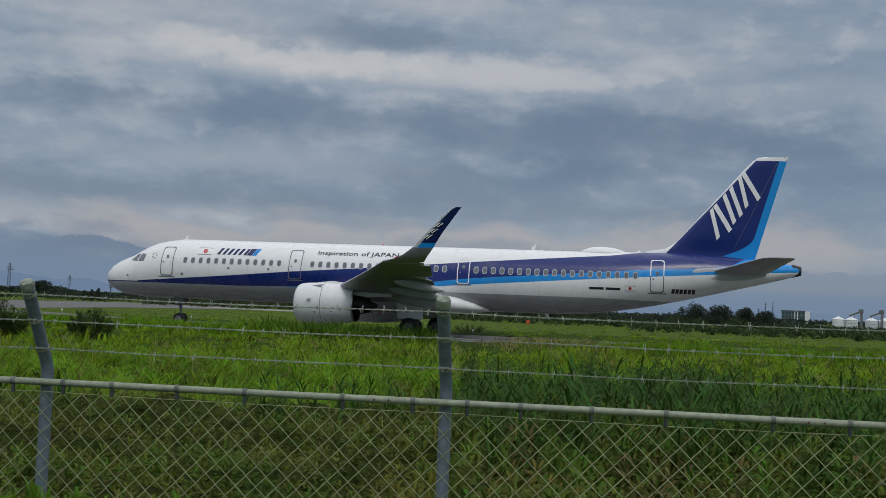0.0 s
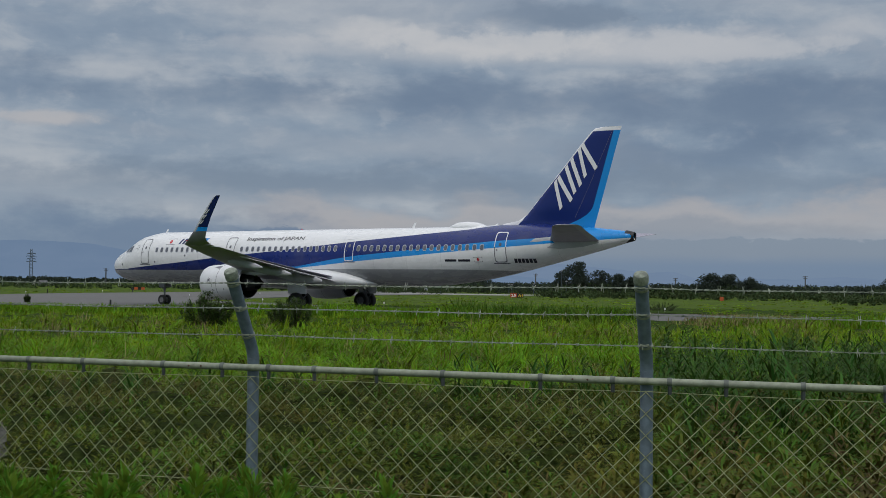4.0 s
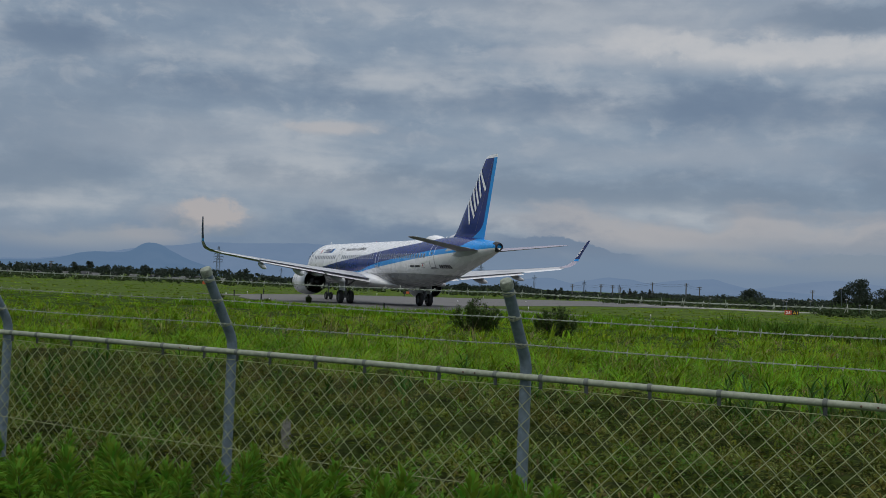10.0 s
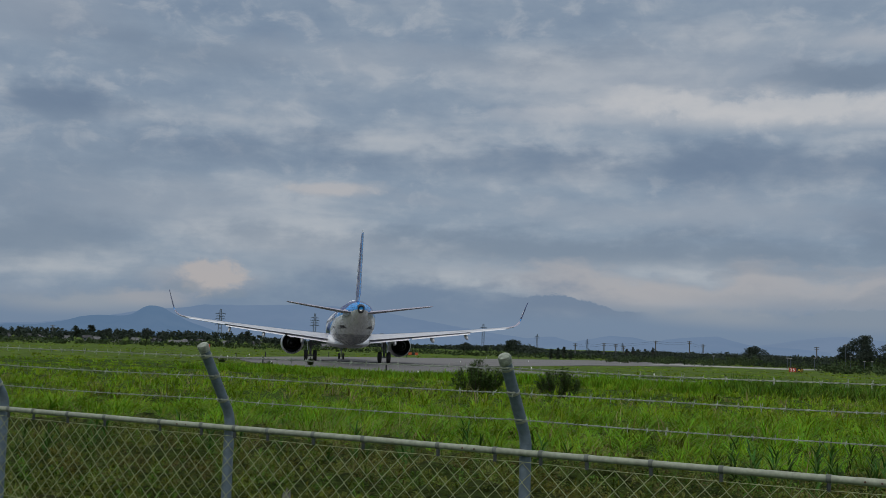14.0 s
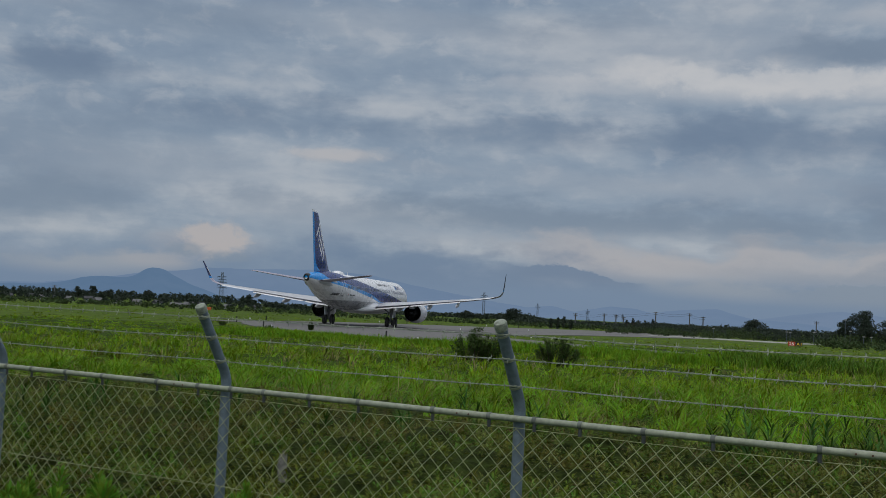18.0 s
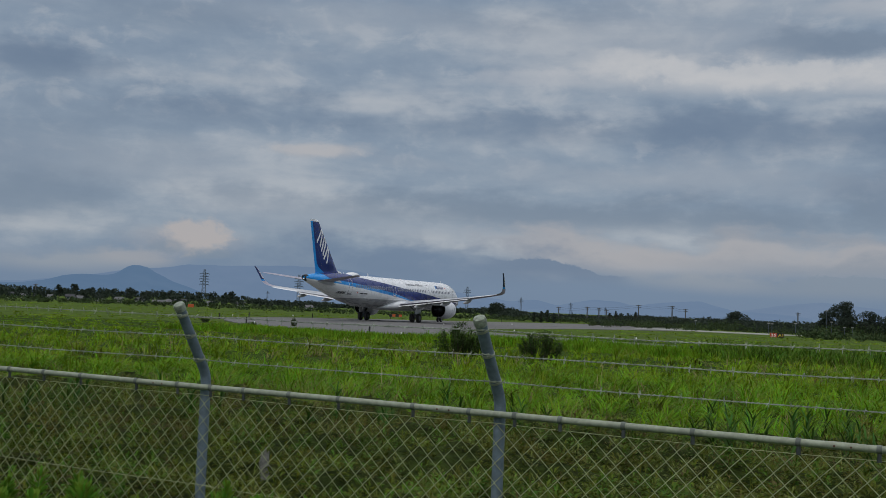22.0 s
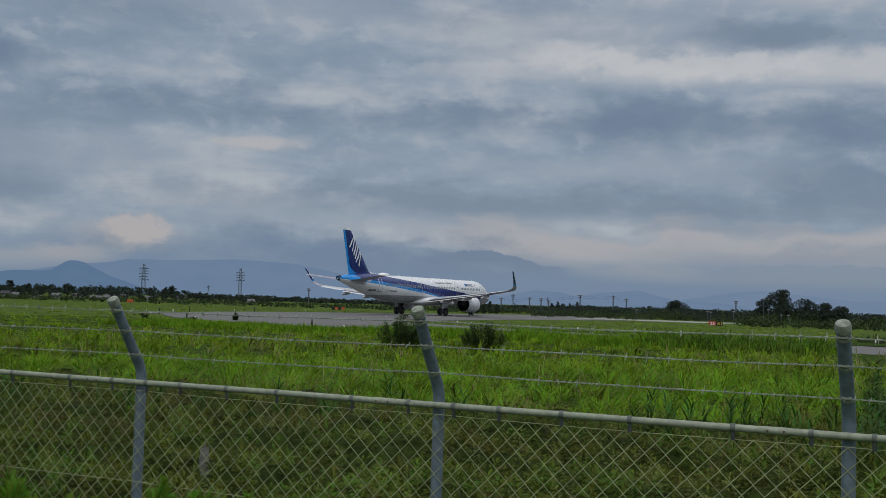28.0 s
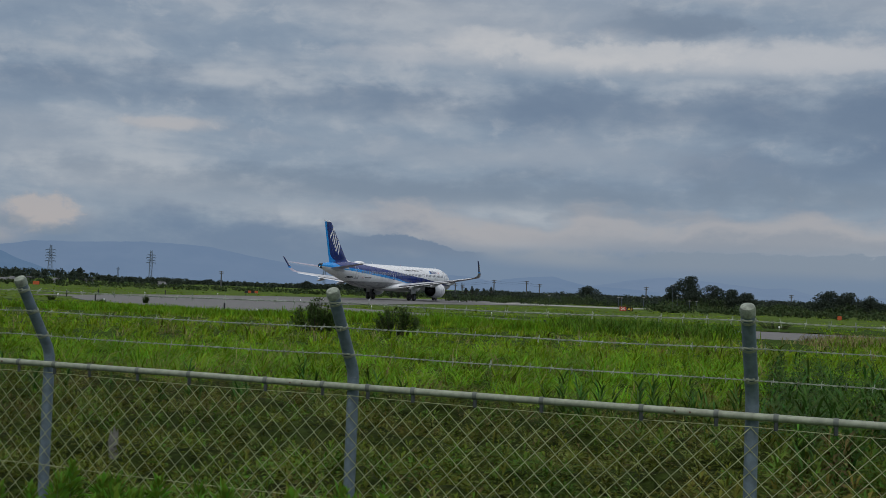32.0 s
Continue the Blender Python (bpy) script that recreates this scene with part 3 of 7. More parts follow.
# ---- aircraft ----
# In the aircraft's space: its nose is at the origin, y ahead, x to its right, z up from the tyres. Stations s run aft from the nose.
HULL = [  # station, bottom, top, half width
    (0.01, 2.85, 2.97, 0.06), (0.06, 2.65, 3.21, 0.28), (0.2, 2.45, 3.47, 0.52), (0.5, 2.23, 3.79, 0.8), (1.0, 2.02, 4.09, 1.06),
    (1.55, 1.87, 4.32, 1.28), (2.1, 1.835, 4.55, 1.45), (2.6, 1.765, 4.85, 1.57), (3.1, 1.725, 5.12, 1.68), (3.7, 1.705, 5.359, 1.79),
    (4.5, 1.7, 5.52, 1.88), (5.5, 1.709, 5.658, 1.95), (6.6, 1.73, 5.66, 1.975), (8.0, 1.73, 5.66, 1.975), (12.0, 1.73, 5.66, 1.975),
    (16.0, 1.73, 5.66, 1.975), (20.0, 1.73, 5.66, 1.975), (24.0, 1.73, 5.66, 1.975), (28.0, 1.73, 5.66, 1.975), (30.5, 1.75, 5.66, 1.975),
    (32.0, 1.84, 5.66, 1.965), (33.5, 2.02, 5.675, 1.93), (35.0, 2.27, 5.72, 1.86), (36.5, 2.57, 5.72, 1.74), (38.0, 2.92, 5.77, 1.57),
    (39.5, 3.29, 5.68, 1.35), (41.0, 3.67, 5.56, 1.08), (42.5, 4.05, 5.41, 0.78), (43.5, 4.32, 5.3, 0.56), (44.2, 4.52, 5.2, 0.4),
    (44.5, 4.62, 5.14, 0.3)]
HULL_S = [h[0] for h in HULL]


def hull(s):
    return [float(np.interp(s, HULL_S, [h[k] for h in HULL])) for k in (1, 2, 3)]


def hull_x(s, z):
    """Half width of the fuselage at a station and height."""
    lo, hi, w = hull(s)
    c, r = (lo + hi) / 2, (hi - lo) / 2
    f = 1 - ((z - c) / r) ** 2
    return w * math.sqrt(max(f, 0.0))


def wrap(name, bm, side, material, lift=0.012):
    bmesh.ops.triangulate(bm, faces=bm.faces)
    for v in bm.verts:
        s, z = v.co.x, v.co.z
        v.co = (side * (hull_x(s, z) + lift), -s, z)
    bmesh.ops.recalc_face_normals(bm, faces=bm.faces)
    return finish(name, bm, material)


def strip_outline(s0, s1, z0, z1, r=0.12, lean=0.0, n=4):
    pts = []
    for cx, cz, a0 in ((s1 - r, z1 - r, 0), (s0 + r, z1 - r, 90), (s0 + r, z0 + r, 180), (s1 - r, z0 + r, 270)):
        for k in range(n + 1):
            a = radians(a0 + 90 * k / n)
            x, z = cx + r * math.cos(a), cz + r * math.sin(a)
            pts.append((x + lean * (z - z0), z))
    return pts


def ring_bm(outline, width, inner_cut=1):
    """A closed band of that width along an outline of (station, height), cut fine along its long sides."""
    fine = []
    for (a, b), (c, d) in zip(outline, outline[1:] + outline[:1]):
        k = max(1, int(math.hypot(c - a, d - b) / 0.25))
        fine += [(a + (c - a) * i / k, b + (d - b) * i / k) for i in range(k)]
    cs, cz = sum(p[0] for p in fine) / len(fine), sum(p[1] for p in fine) / len(fine)
    hs, hz = max(abs(p[0] - cs) for p in fine), max(abs(p[1] - cz) for p in fine)
    bm = bmesh.new()
    out = [bm.verts.new((s, 0, z)) for s, z in fine]
    inn = [bm.verts.new((cs + (s - cs) * (1 - width / hs), 0, cz + (z - cz) * (1 - width / hz))) for s, z in fine]
    n = len(fine)
    for k in range(n):
        bm.faces.new((out[k], out[(k + 1) % n], inn[(k + 1) % n], inn[k]))
    return bm


def patch_bm(s0, s1, z0, z1, slant=0.0, step=0.18):
    """A rectangle, slanted aft by slant per metre of height, cut into strips so that it follows the hull."""
    bm = bmesh.new()
    n = max(1, int(round((z1 - z0) / step)))
    m = max(1, int(round((s1 - s0) / 0.5)))
    grid = [[bm.verts.new((s0 + (s1 - s0) * j / m + slant * (z1 - z0) * i / n, 0, z0 + (z1 - z0) * i / n)) for j in range(m + 1)] for i in range(n + 1)]
    for i in range(n):
        for j in range(m):
            bm.faces.new((grid[i][j], grid[i][j + 1], grid[i + 1][j + 1], grid[i + 1][j]))
    return bm


def two_tone(bm, z):
    """Second material below the height z."""
    for f in bm.faces:
        f.material_index = 1 if f.calc_center_median().z < z else 0
    return bm


def livery_material():
    """White crown, dark and light blue bands that widen and climb towards the tail, grey belly."""
    m = bpy.data.materials.new("fuselage paint")
    m.use_nodes = True
    tree = m.node_tree
    tree.nodes.clear()
    add, put, maths, ramp, mix, vec, cloud = link_nodes(tree)
    place = add("ShaderNodeTexCoord").outputs["Object"]
    split = add("ShaderNodeSeparateXYZ")
    put(split.inputs[0], place)
    s, z = maths("MULTIPLY", split.outputs[1], -1.0), split.outputs[2]

    def curve(points):
        """Piecewise straight height over station."""
        total = points[0][1]
        for (a, za), (b, zb) in zip(points, points[1:]):
            k = add("ShaderNodeMapRange")
            for sock, v in zip(k.inputs, (s, a, b, 0.0, zb - za)):
                put(sock, v)
            total = maths("ADD", total, k.outputs[0])
        return total

    def above(points, soft=0.012):
        return ramp(maths("SUBTRACT", z, curve(points)), -soft, soft)
    top = above([(2.9, 2.80), (8.8, 3.28), (13.6, 3.73), (18.3, 4.10), (25.2, 4.73), (33.5, 5.42), (36.5, 5.85), (37.0, 7.0)])
    mid = above([(10.0, 2.70), (20.0, 2.98), (23.2, 3.47), (25.2, 3.72), (31.6, 4.26), (35.7, 4.62), (39.0, 4.80), (40.5, 5.0), (42.0, 5.8)])
    low = above([(10.0, 2.72), (20.0, 2.86), (23.2, 3.16), (25.2, 3.34), (31.6, 3.86), (35.7, 4.18), (39.0, 4.42), (44.5, 4.80)])
    keel = above([(0.0, 2.76), (14.0, 2.80), (33.0, 2.82), (38.0, 2.74), (44.0, 2.6)])
    white, grey = rgb(0.80, 0.81, 0.82), rgb(0.33, 0.34, 0.355)
    tone = mix(keel, grey, white)
    tone = mix(low, tone, rgb(0.008, 0.26, 0.68))
    tone = mix(mid, tone, rgb(0.006, 0.020, 0.150))
    tone = mix(top, tone, white)
    # forward of the band's point nothing is blue
    tone = mix(maths("MULTIPLY", ramp(s, 2.95, 2.85), keel), tone, white)
    # faint panel joints and washed-out grime
    joint = maths("ABSOLUTE", maths("SUBTRACT", maths("FRACT", maths("DIVIDE", s, 2.67)), 0.5))
    tone = mix(maths("MULTIPLY", ramp(joint, 0.494, 0.498), 0.22), tone, rgb(0.12, 0.12, 0.13))
    streak = cloud(vec(maths("MULTIPLY", s, 0.5), maths("MULTIPLY", split.outputs[0], 2.0), maths("MULTIPLY", z, 0.4)), 1.4, 5.0, 0.6)
    tone = mix(maths("MULTIPLY", ramp(streak, 0.5, 0.75), 0.12), tone, rgb(0.25, 0.24, 0.22))
    b = add("ShaderNodeBsdfPrincipled")
    put(b.inputs["Base Color"], tone), put(b.inputs["Roughness"], maths("ADD", 0.2, maths("MULTIPLY", streak, 0.15)))
    put(add("ShaderNodeOutputMaterial").inputs[0], b.outputs[0])
    return m


def fin_material():
    """Dark blue fin, white leading edge and cap, light blue trailing edge."""
    m = bpy.data.materials.new("fin paint")
    m.use_nodes = True
    tree = m.node_tree
    tree.nodes.clear()
    add, put, maths, ramp, mix, vec, cloud = link_nodes(tree)
    split = add("ShaderNodeSeparateXYZ")
    put(split.inputs[0], add("ShaderNodeTexCoord").outputs["Object"])
    s, z = maths("MULTIPLY", split.outputs[1], -1.0), split.outputs[2]
    trail = maths("ADD", 42.0, maths("MULTIPLY", maths("SUBTRACT", z, 5.6), 0.285))
    back = maths("SUBTRACT", trail, s)
    flare = ramp(z, 7.1, 5.0)
    wide = maths("ADD", 0.44, maths("MULTIPLY", maths("MULTIPLY", flare, flare), 2.4))
    tone = mix(ramp(maths("SUBTRACT", back, wide), -0.03, 0.03), rgb(0.008, 0.26, 0.68), rgb(0.006, 0.020, 0.150))
    tone = mix(ramp(z, 11.40, 11.44), tone, rgb(0.8, 0.8, 0.82))
    lead = maths("ADD", 36.75, maths("MULTIPLY", maths("SUBTRACT", z, 5.9), 0.895))
    tone = mix(ramp(maths("SUBTRACT", s, lead), 0.20, 0.14), tone, rgb(0.8, 0.8, 0.82))
    b = add("ShaderNodeBsdfPrincipled")
    put(b.inputs["Base Color"], tone), put(b.inputs["Roughness"], 0.24)
    put(add("ShaderNodeOutputMaterial").inputs[0], b.outputs[0])
    return m


def aerofoil(le, chord, y, z, thick, twist=0.0, n=10, up=(0, 0, 1)):
    """A closed section: stations aft from le, thickness along up."""
    pts = []
    xs = [0.5 * (1 - math.cos(math.pi * k / n)) for k in range(n + 1)]

    def t(x):
        return 5 * thick * (0.2969 * math.sqrt(x) - 0.126 * x - 0.3516 * x * x + 0.2843 * x ** 3 - 0.1015 * x ** 4)
    for x in xs[::-1]:
        pts.append((x, t(x)))
    for x in xs[1:-1]:
        pts.append((x, -t(x) * 0.85))
    u = Vector(up)
    return [Vector((y, -(le + x * chord), z - math.tan(radians(twist)) * x * chord)) + u * (h * chord) for x, h in pts]


WING = [  # half span, leading edge, chord, height, thickness
    (0.4, 15.1, 8.3, 2.35, 0.13), (1.97, 16.0, 7.4, 2.48, 0.13), (4.0, 17.05, 6.55, 2.68, 0.12), (6.4, 18.3, 5.55, 2.92, 0.115),
    (9.0, 19.65, 4.55, 3.19, 0.11), (12.0, 21.2, 3.5, 3.51, 0.105), (15.0, 22.77, 2.45, 3.86, 0.10), (16.3, 23.45, 2.05, 4.04, 0.10)]


def wing_at(y):
    ys = [w[0] for w in WING]
    return [float(np.interp(y, ys, [w[k] for w in WING])) for k in (1, 2, 3)]


def build_wing(parent, side):
    bm = bmesh.new()
    rings = [aerofoil(le, ch, side * y, z, th, 1.5) for y, le, ch, z, th in WING]
    loft(bm, rings)
    bm.normal_update()
    # light and shade by colour: faces turned up take the lit grey
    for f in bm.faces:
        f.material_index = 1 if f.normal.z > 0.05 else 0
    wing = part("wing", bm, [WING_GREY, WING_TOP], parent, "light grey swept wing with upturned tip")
    shade_auto(wing, 50)
    # polished leading edge
    bm = bmesh.new()
    rows = []
    for y, le, ch, z, th in WING[1:]:
        sec = aerofoil(le - 0.012, ch, side * y, z, th * 1.04, 1.5)
        n = len(sec)
        rows.append([sec[k] for k in range(7, 14)])
    vs = [[bm.verts.new(p) for p in r] for r in rows]
    for a, b in zip(vs, vs[1:]):
        for k in range(len(a) - 1):
            bm.faces.new((a[k], a[k + 1], b[k + 1], b[k]))
    shade_auto(part("slat", bm, WING_GREY, wing, "grey leading-edge slat"))
    # upturned tip
    prev = None
    rings, arc = [], [(16.3, 23.5, 2.0, 4.04, 6), (16.75, 24.05, 1.6, 4.14, 22), (17.1, 24.6, 1.25, 4.34, 48), (17.33, 25.15, 1.0, 4.70, 70),
                      (17.38, 25.38, 0.90, 4.93, 72), (17.51, 25.90, 0.74, 5.48, 79), (17.66, 26.60, 0.57, 6.18, 81), (17.73, 26.97, 0.46, 6.52, 82), (17.76, 27.2, 0.32, 6.63, 82)]
    for y, le, ch, z, a in arc:
        u = Vector((-side * math.sin(radians(a)), 0, math.cos(radians(a))))
        rings.append(aerofoil(le, ch, side * y, z, 0.095, 0, up=u))
    bm = bmesh.new()
    loft(bm, rings[:4])
    shade_auto(part("winglet_root", bm, [WING_GREY], wing, "grey curved root of the winglet"), 50)
    bm = bmesh.new()
    loft(bm, rings[3:])
    for i, f in enumerate(bm.faces):
        f.material_index = 1 if 7 <= i % 20 <= 12 and i < 100 else (2 if i < 20 else 0)
    tip = shade_auto(part("winglet", bm, [NAVY, WING_TOP, AZURE], wing, "dark blue upswept winglet"), 50)
    # pale marks on both faces of the winglet
    for face in (1, -1):
        for k in range(3):
            bm = bmesh.new()
            z0 = 5.10 + 0.28 * k
            for e in (0.0, 0.20):
                quad = []
                for dz, ds in ((0, 0), (0, 0.12), (0.21, 0.12 + 0.15), (0.21, 0.15)):
                    zz = z0 + dz
                    yy = 17.33 + (zz - 4.65) * 0.222
                    ss = 25.12 + (zz - 4.70) * 0.93 + 0.28 + (ds - 0.2) * 0.7 + e * 0.75
                    quad.append(bm.verts.new((side * (yy + face * 0.058), -ss, zz)))
                bm.faces.new(quad)
            part("winglet_mark", bm, LETTER_WHITE, tip, "pale slanted mark")
    # flaps and ailerons, their seams open a little
    for y0, y1, frac, name in ((2.15, 6.2, 0.72, "flap"), (6.45, 12.3, 0.74, "flap"), (12.45, 15.9, 0.75, "aileron")):
        rings = []
        for y in (y0, y1):
            le, ch, z = wing_at(y)
            drop = 0.10 if name == "flap" else 0.0
            rings.append(aerofoil(le + ch * frac + 0.10, ch * (1.0 - frac) + 0.22, side * y, z - 0.05 - drop * 0.4, 0.10, 11 if name == "flap" else 5, 7))
        bm = bmesh.new()
        loft(bm, rings)
        bm.normal_update()
        # painted shade again: undersides in the shaded grey, upper faces white
        for f in bm.faces:
            f.material_index = 1 if f.normal.z > -0.02 else 0
        shade_auto(part(name, bm, [WING_GREY, WHITE], wing, "pale control surface along the trailing edge"), 50)
    # spoiler seams
    bm = bmesh.new()
    for y0, y1 in ((4.2, 6.2), (6.6, 8.3), (8.5, 10.2), (10.4, 12.1)):
        q = []
        for y, fr in ((y0, 0.62), (y1, 0.62), (y1, 0.735), (y0, 0.735)):
            le, ch, z = wing_at(y)
            q.append(bm.verts.new((side * y, -(le + fr * ch), z + ch * 0.12 * (0.31 if fr < 0.7 else 0.22) + 0.012 - math.tan(radians(1.5)) * fr * ch)))
        bm.faces.new(q)
    part("spoiler", bm, GREY, wing, "grey spoiler panels")
    # flap track fairings
    for y, length in ((4.75, 4.0), (8.6, 3.3), (12.0, 2.7)):
        le, ch, z = wing_at(y)
        bm = bmesh.new()
        s0 = le + ch * 0.50
        n, rows = 9, []
        for k in range(n):
            f = k / (n - 1)
            r = 0.36 * math.sin(math.pi * min(f * 0.9 + 0.06, 1.0)) ** 0.7 * (length / 4)
            cz = z - 0.26 - 0.40 * f
            rows.append([Vector((side * y + r * 0.55 * math.cos(a), -(s0 + f * length), cz + r * math.sin(a) - 0.1)) for a in (2 * math.pi * j / 10 for j in range(10))])
        loft(bm, rows)
        shade_auto(part("flap_fairing", bm, WING_TOP, wing, "pale grey flap track fairing"), 60)
    # tip light
    bm = bmesh.new()
    tube(bm, [(side * 16.86, -24.16, 4.19), (side * 16.90, -24.34, 4.21)], 0.03, 8)
    part("tip_light", bm, RED if side < 0 else AZURE, wing)
    return wing


def turned(profile, centre, n=40, flat=0.0):
    """A body turned about the y axis through centre; profile of (station, radius)."""
    rows = []
    for s, r in profile:
        rows.append([Vector((centre[0] + r * math.cos(a), -s, centre[1] + r * math.sin(a) * (1 - (flat if math.sin(a) < 0 else 0)))) for a in (2 * math.pi * k / n for k in range(n))])
    return rows


def build_engine(parent, side):
    c = (side * 5.75, 1.80)
    bm = bmesh.new()
    outer = [(15.55, 1.02), (15.60, 1.09), (15.75, 1.15), (16.1, 1.205), (16.8, 1.23), (17.6, 1.22), (18.3, 1.16), (18.9, 1.06), (19.1, 1.02)]
    loft(bm, turned(outer, c, flat=0.03), False)
    eng = shade_auto(part("engine", bm, NACELLE, parent, "large white engine nacelle under the wing"), 50)
    bm = bmesh.new()
    loft(bm, turned([(15.56, 1.035), (15.52, 0.985), (15.56, 0.94), (15.75, 0.90), (16.2, 0.90)], c), False)
    shade_auto(part("inlet_lip", bm, STEEL, eng, "polished metal inlet lip"))
    bm = bmesh.new()
    loft(bm, turned([(16.2, 0.90), (16.45, 0.88), (16.5, 0.30), (16.5, 0.05)], c), False)
    part("inlet_throat", bm, DARK, eng)
    bm = bmesh.new()
    loft(bm, turned([(15.95, 0.01), (16.1, 0.12), (16.3, 0.24), (16.48, 0.32)], c, 20), False)
    shade_auto(part("spinner", bm, DARK, eng))
    for k in range(20):
        a = 2 * math.pi * k / 20
        bm = bmesh.new()
        q = [(16.28, 0.28, a), (16.44, 0.28, a + 0.22), (16.46, 0.88, a + 0.34), (16.30, 0.88, a + 0.06)]
        vs = [bm.verts.new((c[0] + r * math.cos(b), -s, c[1] + r * math.sin(b))) for s, r, b in q]
        bm.faces.new(vs)
        ws = [bm.verts.new(v.co + Vector((0, -0.012, 0))) for v in vs]
        bm.faces.new(ws[::-1])
        for i in range(4):
            bm.faces.new((vs[i], vs[(i + 1) % 4], ws[(i + 1) % 4], ws[i]))
        part("fan_blade", bm, DARK, eng)
    # fan duct, core and plug
    bm = bmesh.new()
    loft(bm, turned([(19.1, 1.02), (19.08, 0.99), (18.2, 1.04), (17.6, 1.02)], c), False)
    part("fan_duct", bm, DARK, eng, "dark inside of the fan nozzle")
    bm = bmesh.new()
    loft(bm, turned([(17.6, 1.02), (17.62, 0.5)], c), False)
    part("duct_wall", bm, DARK, eng)
    bm = bmesh.new()
    loft(bm, turned([(17.6, 0.72), (18.6, 0.68), (19.3, 0.55), (19.9, 0.42), (19.88, 0.39), (19.2, 0.4)], c, 28), False)
    shade_auto(part("core_cowl", bm, DARK, eng, "dark heat-stained core nozzle"))
    bm = bmesh.new()
    loft(bm, turned([(19.2, 0.34), (19.9, 0.27), (20.35, 0.10), (20.42, 0.01)], c, 20), False)
    shade_auto(part("exhaust_plug", bm, DARK, eng))
    # cowl seams, vent and badge
    bm = bmesh.new()
    loft(bm, turned([(17.20, 1.229), (17.205, 1.2335), (17.225, 1.2335), (17.23, 1.227)], c, flat=0.03), False)
    part("cowl_seam", bm, LINE, eng)
    bm = bmesh.new()
    for a, s0, s1, w in ((95, 16.55, 17.15, 0.16),):
        sg = side
        vs = []
        for s, da in ((s0, 0), (s1, -w), (s1, w)):
            b = radians(90 - sg * 32) + da * sg
            vs.append(bm.verts.new((c[0] + 1.242 * math.cos(b), -s, c[1] + 1.242 * math.sin(b))))
        bm.faces.new(vs)
    part("vent", bm, LINE, eng, "dark triangular vent")
    bm = bmesh.new()
    for r in (0.15,):
        ctr = (radians(8) if side > 0 else radians(172))
        vs = []
        for k in range(18):
            t = 2 * math.pi * k / 18
            b = ctr + r * math.sin(t) / 1.235
            vs.append(bm.verts.new((c[0] + 1.243 * math.cos(b), -(16.55 + r * math.cos(t)), c[1] + 1.243 * math.sin(b))))
        bm.faces.new(vs)
    part("badge", bm, LINE, eng, "small round dark badge")
    for name, ra, rb, tone, s_at, turn_at in (("badge_ring", 0.085, 0.125, NACELLE, 16.55, 0.0), ("latch", 0.0, 0.06, LINE, 16.9, -0.55), ("latch", 0.0, 0.05, LINE, 17.9, -0.5)):
        bm = bmesh.new()
        rows = []
        for rr in ((ra, rb) if ra else (rb,)):
            ring = []
            for k in range(18):
                t = 2 * math.pi * k / 18
                b = ctr + (1 if side < 0 else -1) * -turn_at + rr * math.sin(t) / 1.235
                ring.append(bm.verts.new((c[0] + 1.250 * math.cos(b), -(s_at + rr * math.cos(t)), c[1] + 1.250 * math.sin(b))))
            rows.append(ring)
        if ra:
            for k in range(18):
                bm.faces.new((rows[0][k], rows[0][(k + 1) % 18], rows[1][(k + 1) % 18], rows[1][k]))
        else:
            bm.faces.new(rows[0])
        part(name, bm, tone, eng)
    # bare metal rim round the fan nozzle
    bm = bmesh.new()
    loft(bm, turned([(19.02, 1.045), (19.12, 1.028), (19.13, 1.0), (19.06, 0.985)], c, flat=0.03), False)
    shade_auto(part("nozzle_rim", bm, STEEL, eng, "bare metal nozzle rim"))
    # strake
    bm = bmesh.new()
    b = radians(90 + side * 38)
    r0 = 1.20
    pts = [(16.5, r0), (17.6, r0), (17.5, r0 + 0.30), (17.2, r0 + 0.28)]
    f = [[bm.verts.new((c[0] + r * math.cos(b) + e, -s, c[1] + r * math.sin(b))) for s, r in pts] for e in (-0.012, 0.012)]
    bm.faces.new(f[0]), bm.faces.new(f[1][::-1])
    for k in range(4):
        bm.faces.new((f[0][k], f[0][(k + 1) % 4], f[1][(k + 1) % 4], f[1][k]))
    part("strake", bm, NACELLE, eng)
    # pylon
    bm = bmesh.new()
    secs = []
    for s, z0, z1, w in ((16.7, 2.85, 3.05, 0.05), (17.6, 2.5, 3.16, 0.20), (18.6, 2.4, 3.05, 0.24), (19.8, 2.3, 2.85, 0.22), (21.2, 2.35, 2.7, 0.06)):
        secs.append([Vector((c[0] + dx * w, -s, z)) for dx, z in ((-1, z0), (1, z0), (1, (z0 + z1) / 2), (0.6, z1), (-0.6, z1), (-1, (z0 + z1) / 2))])
    loft(bm, secs)
    shade_auto(part("pylon", bm, NACELLE, eng, "white engine pylon"), 50)
    return eng


def wheel_bm(r, w, n=28):
    prof = [(-w / 2 * 0.86, r * 0.55), (-w / 2, r * 0.74), (-w / 2 * 0.92, r * 0.92), (-w / 2 * 0.6, r), (0, r * 1.005), (w / 2 * 0.6, r), (w / 2 * 0.92, r * 0.92), (w / 2, r * 0.74), (w / 2 * 0.86, r * 0.55)]
    bm = bmesh.new()
    loft(bm, [[Vector((x, q * math.cos(a), q * math.sin(a))) for a in (2 * math.pi * k / n for k in range(n))] for x, q in prof], False)
    return bm


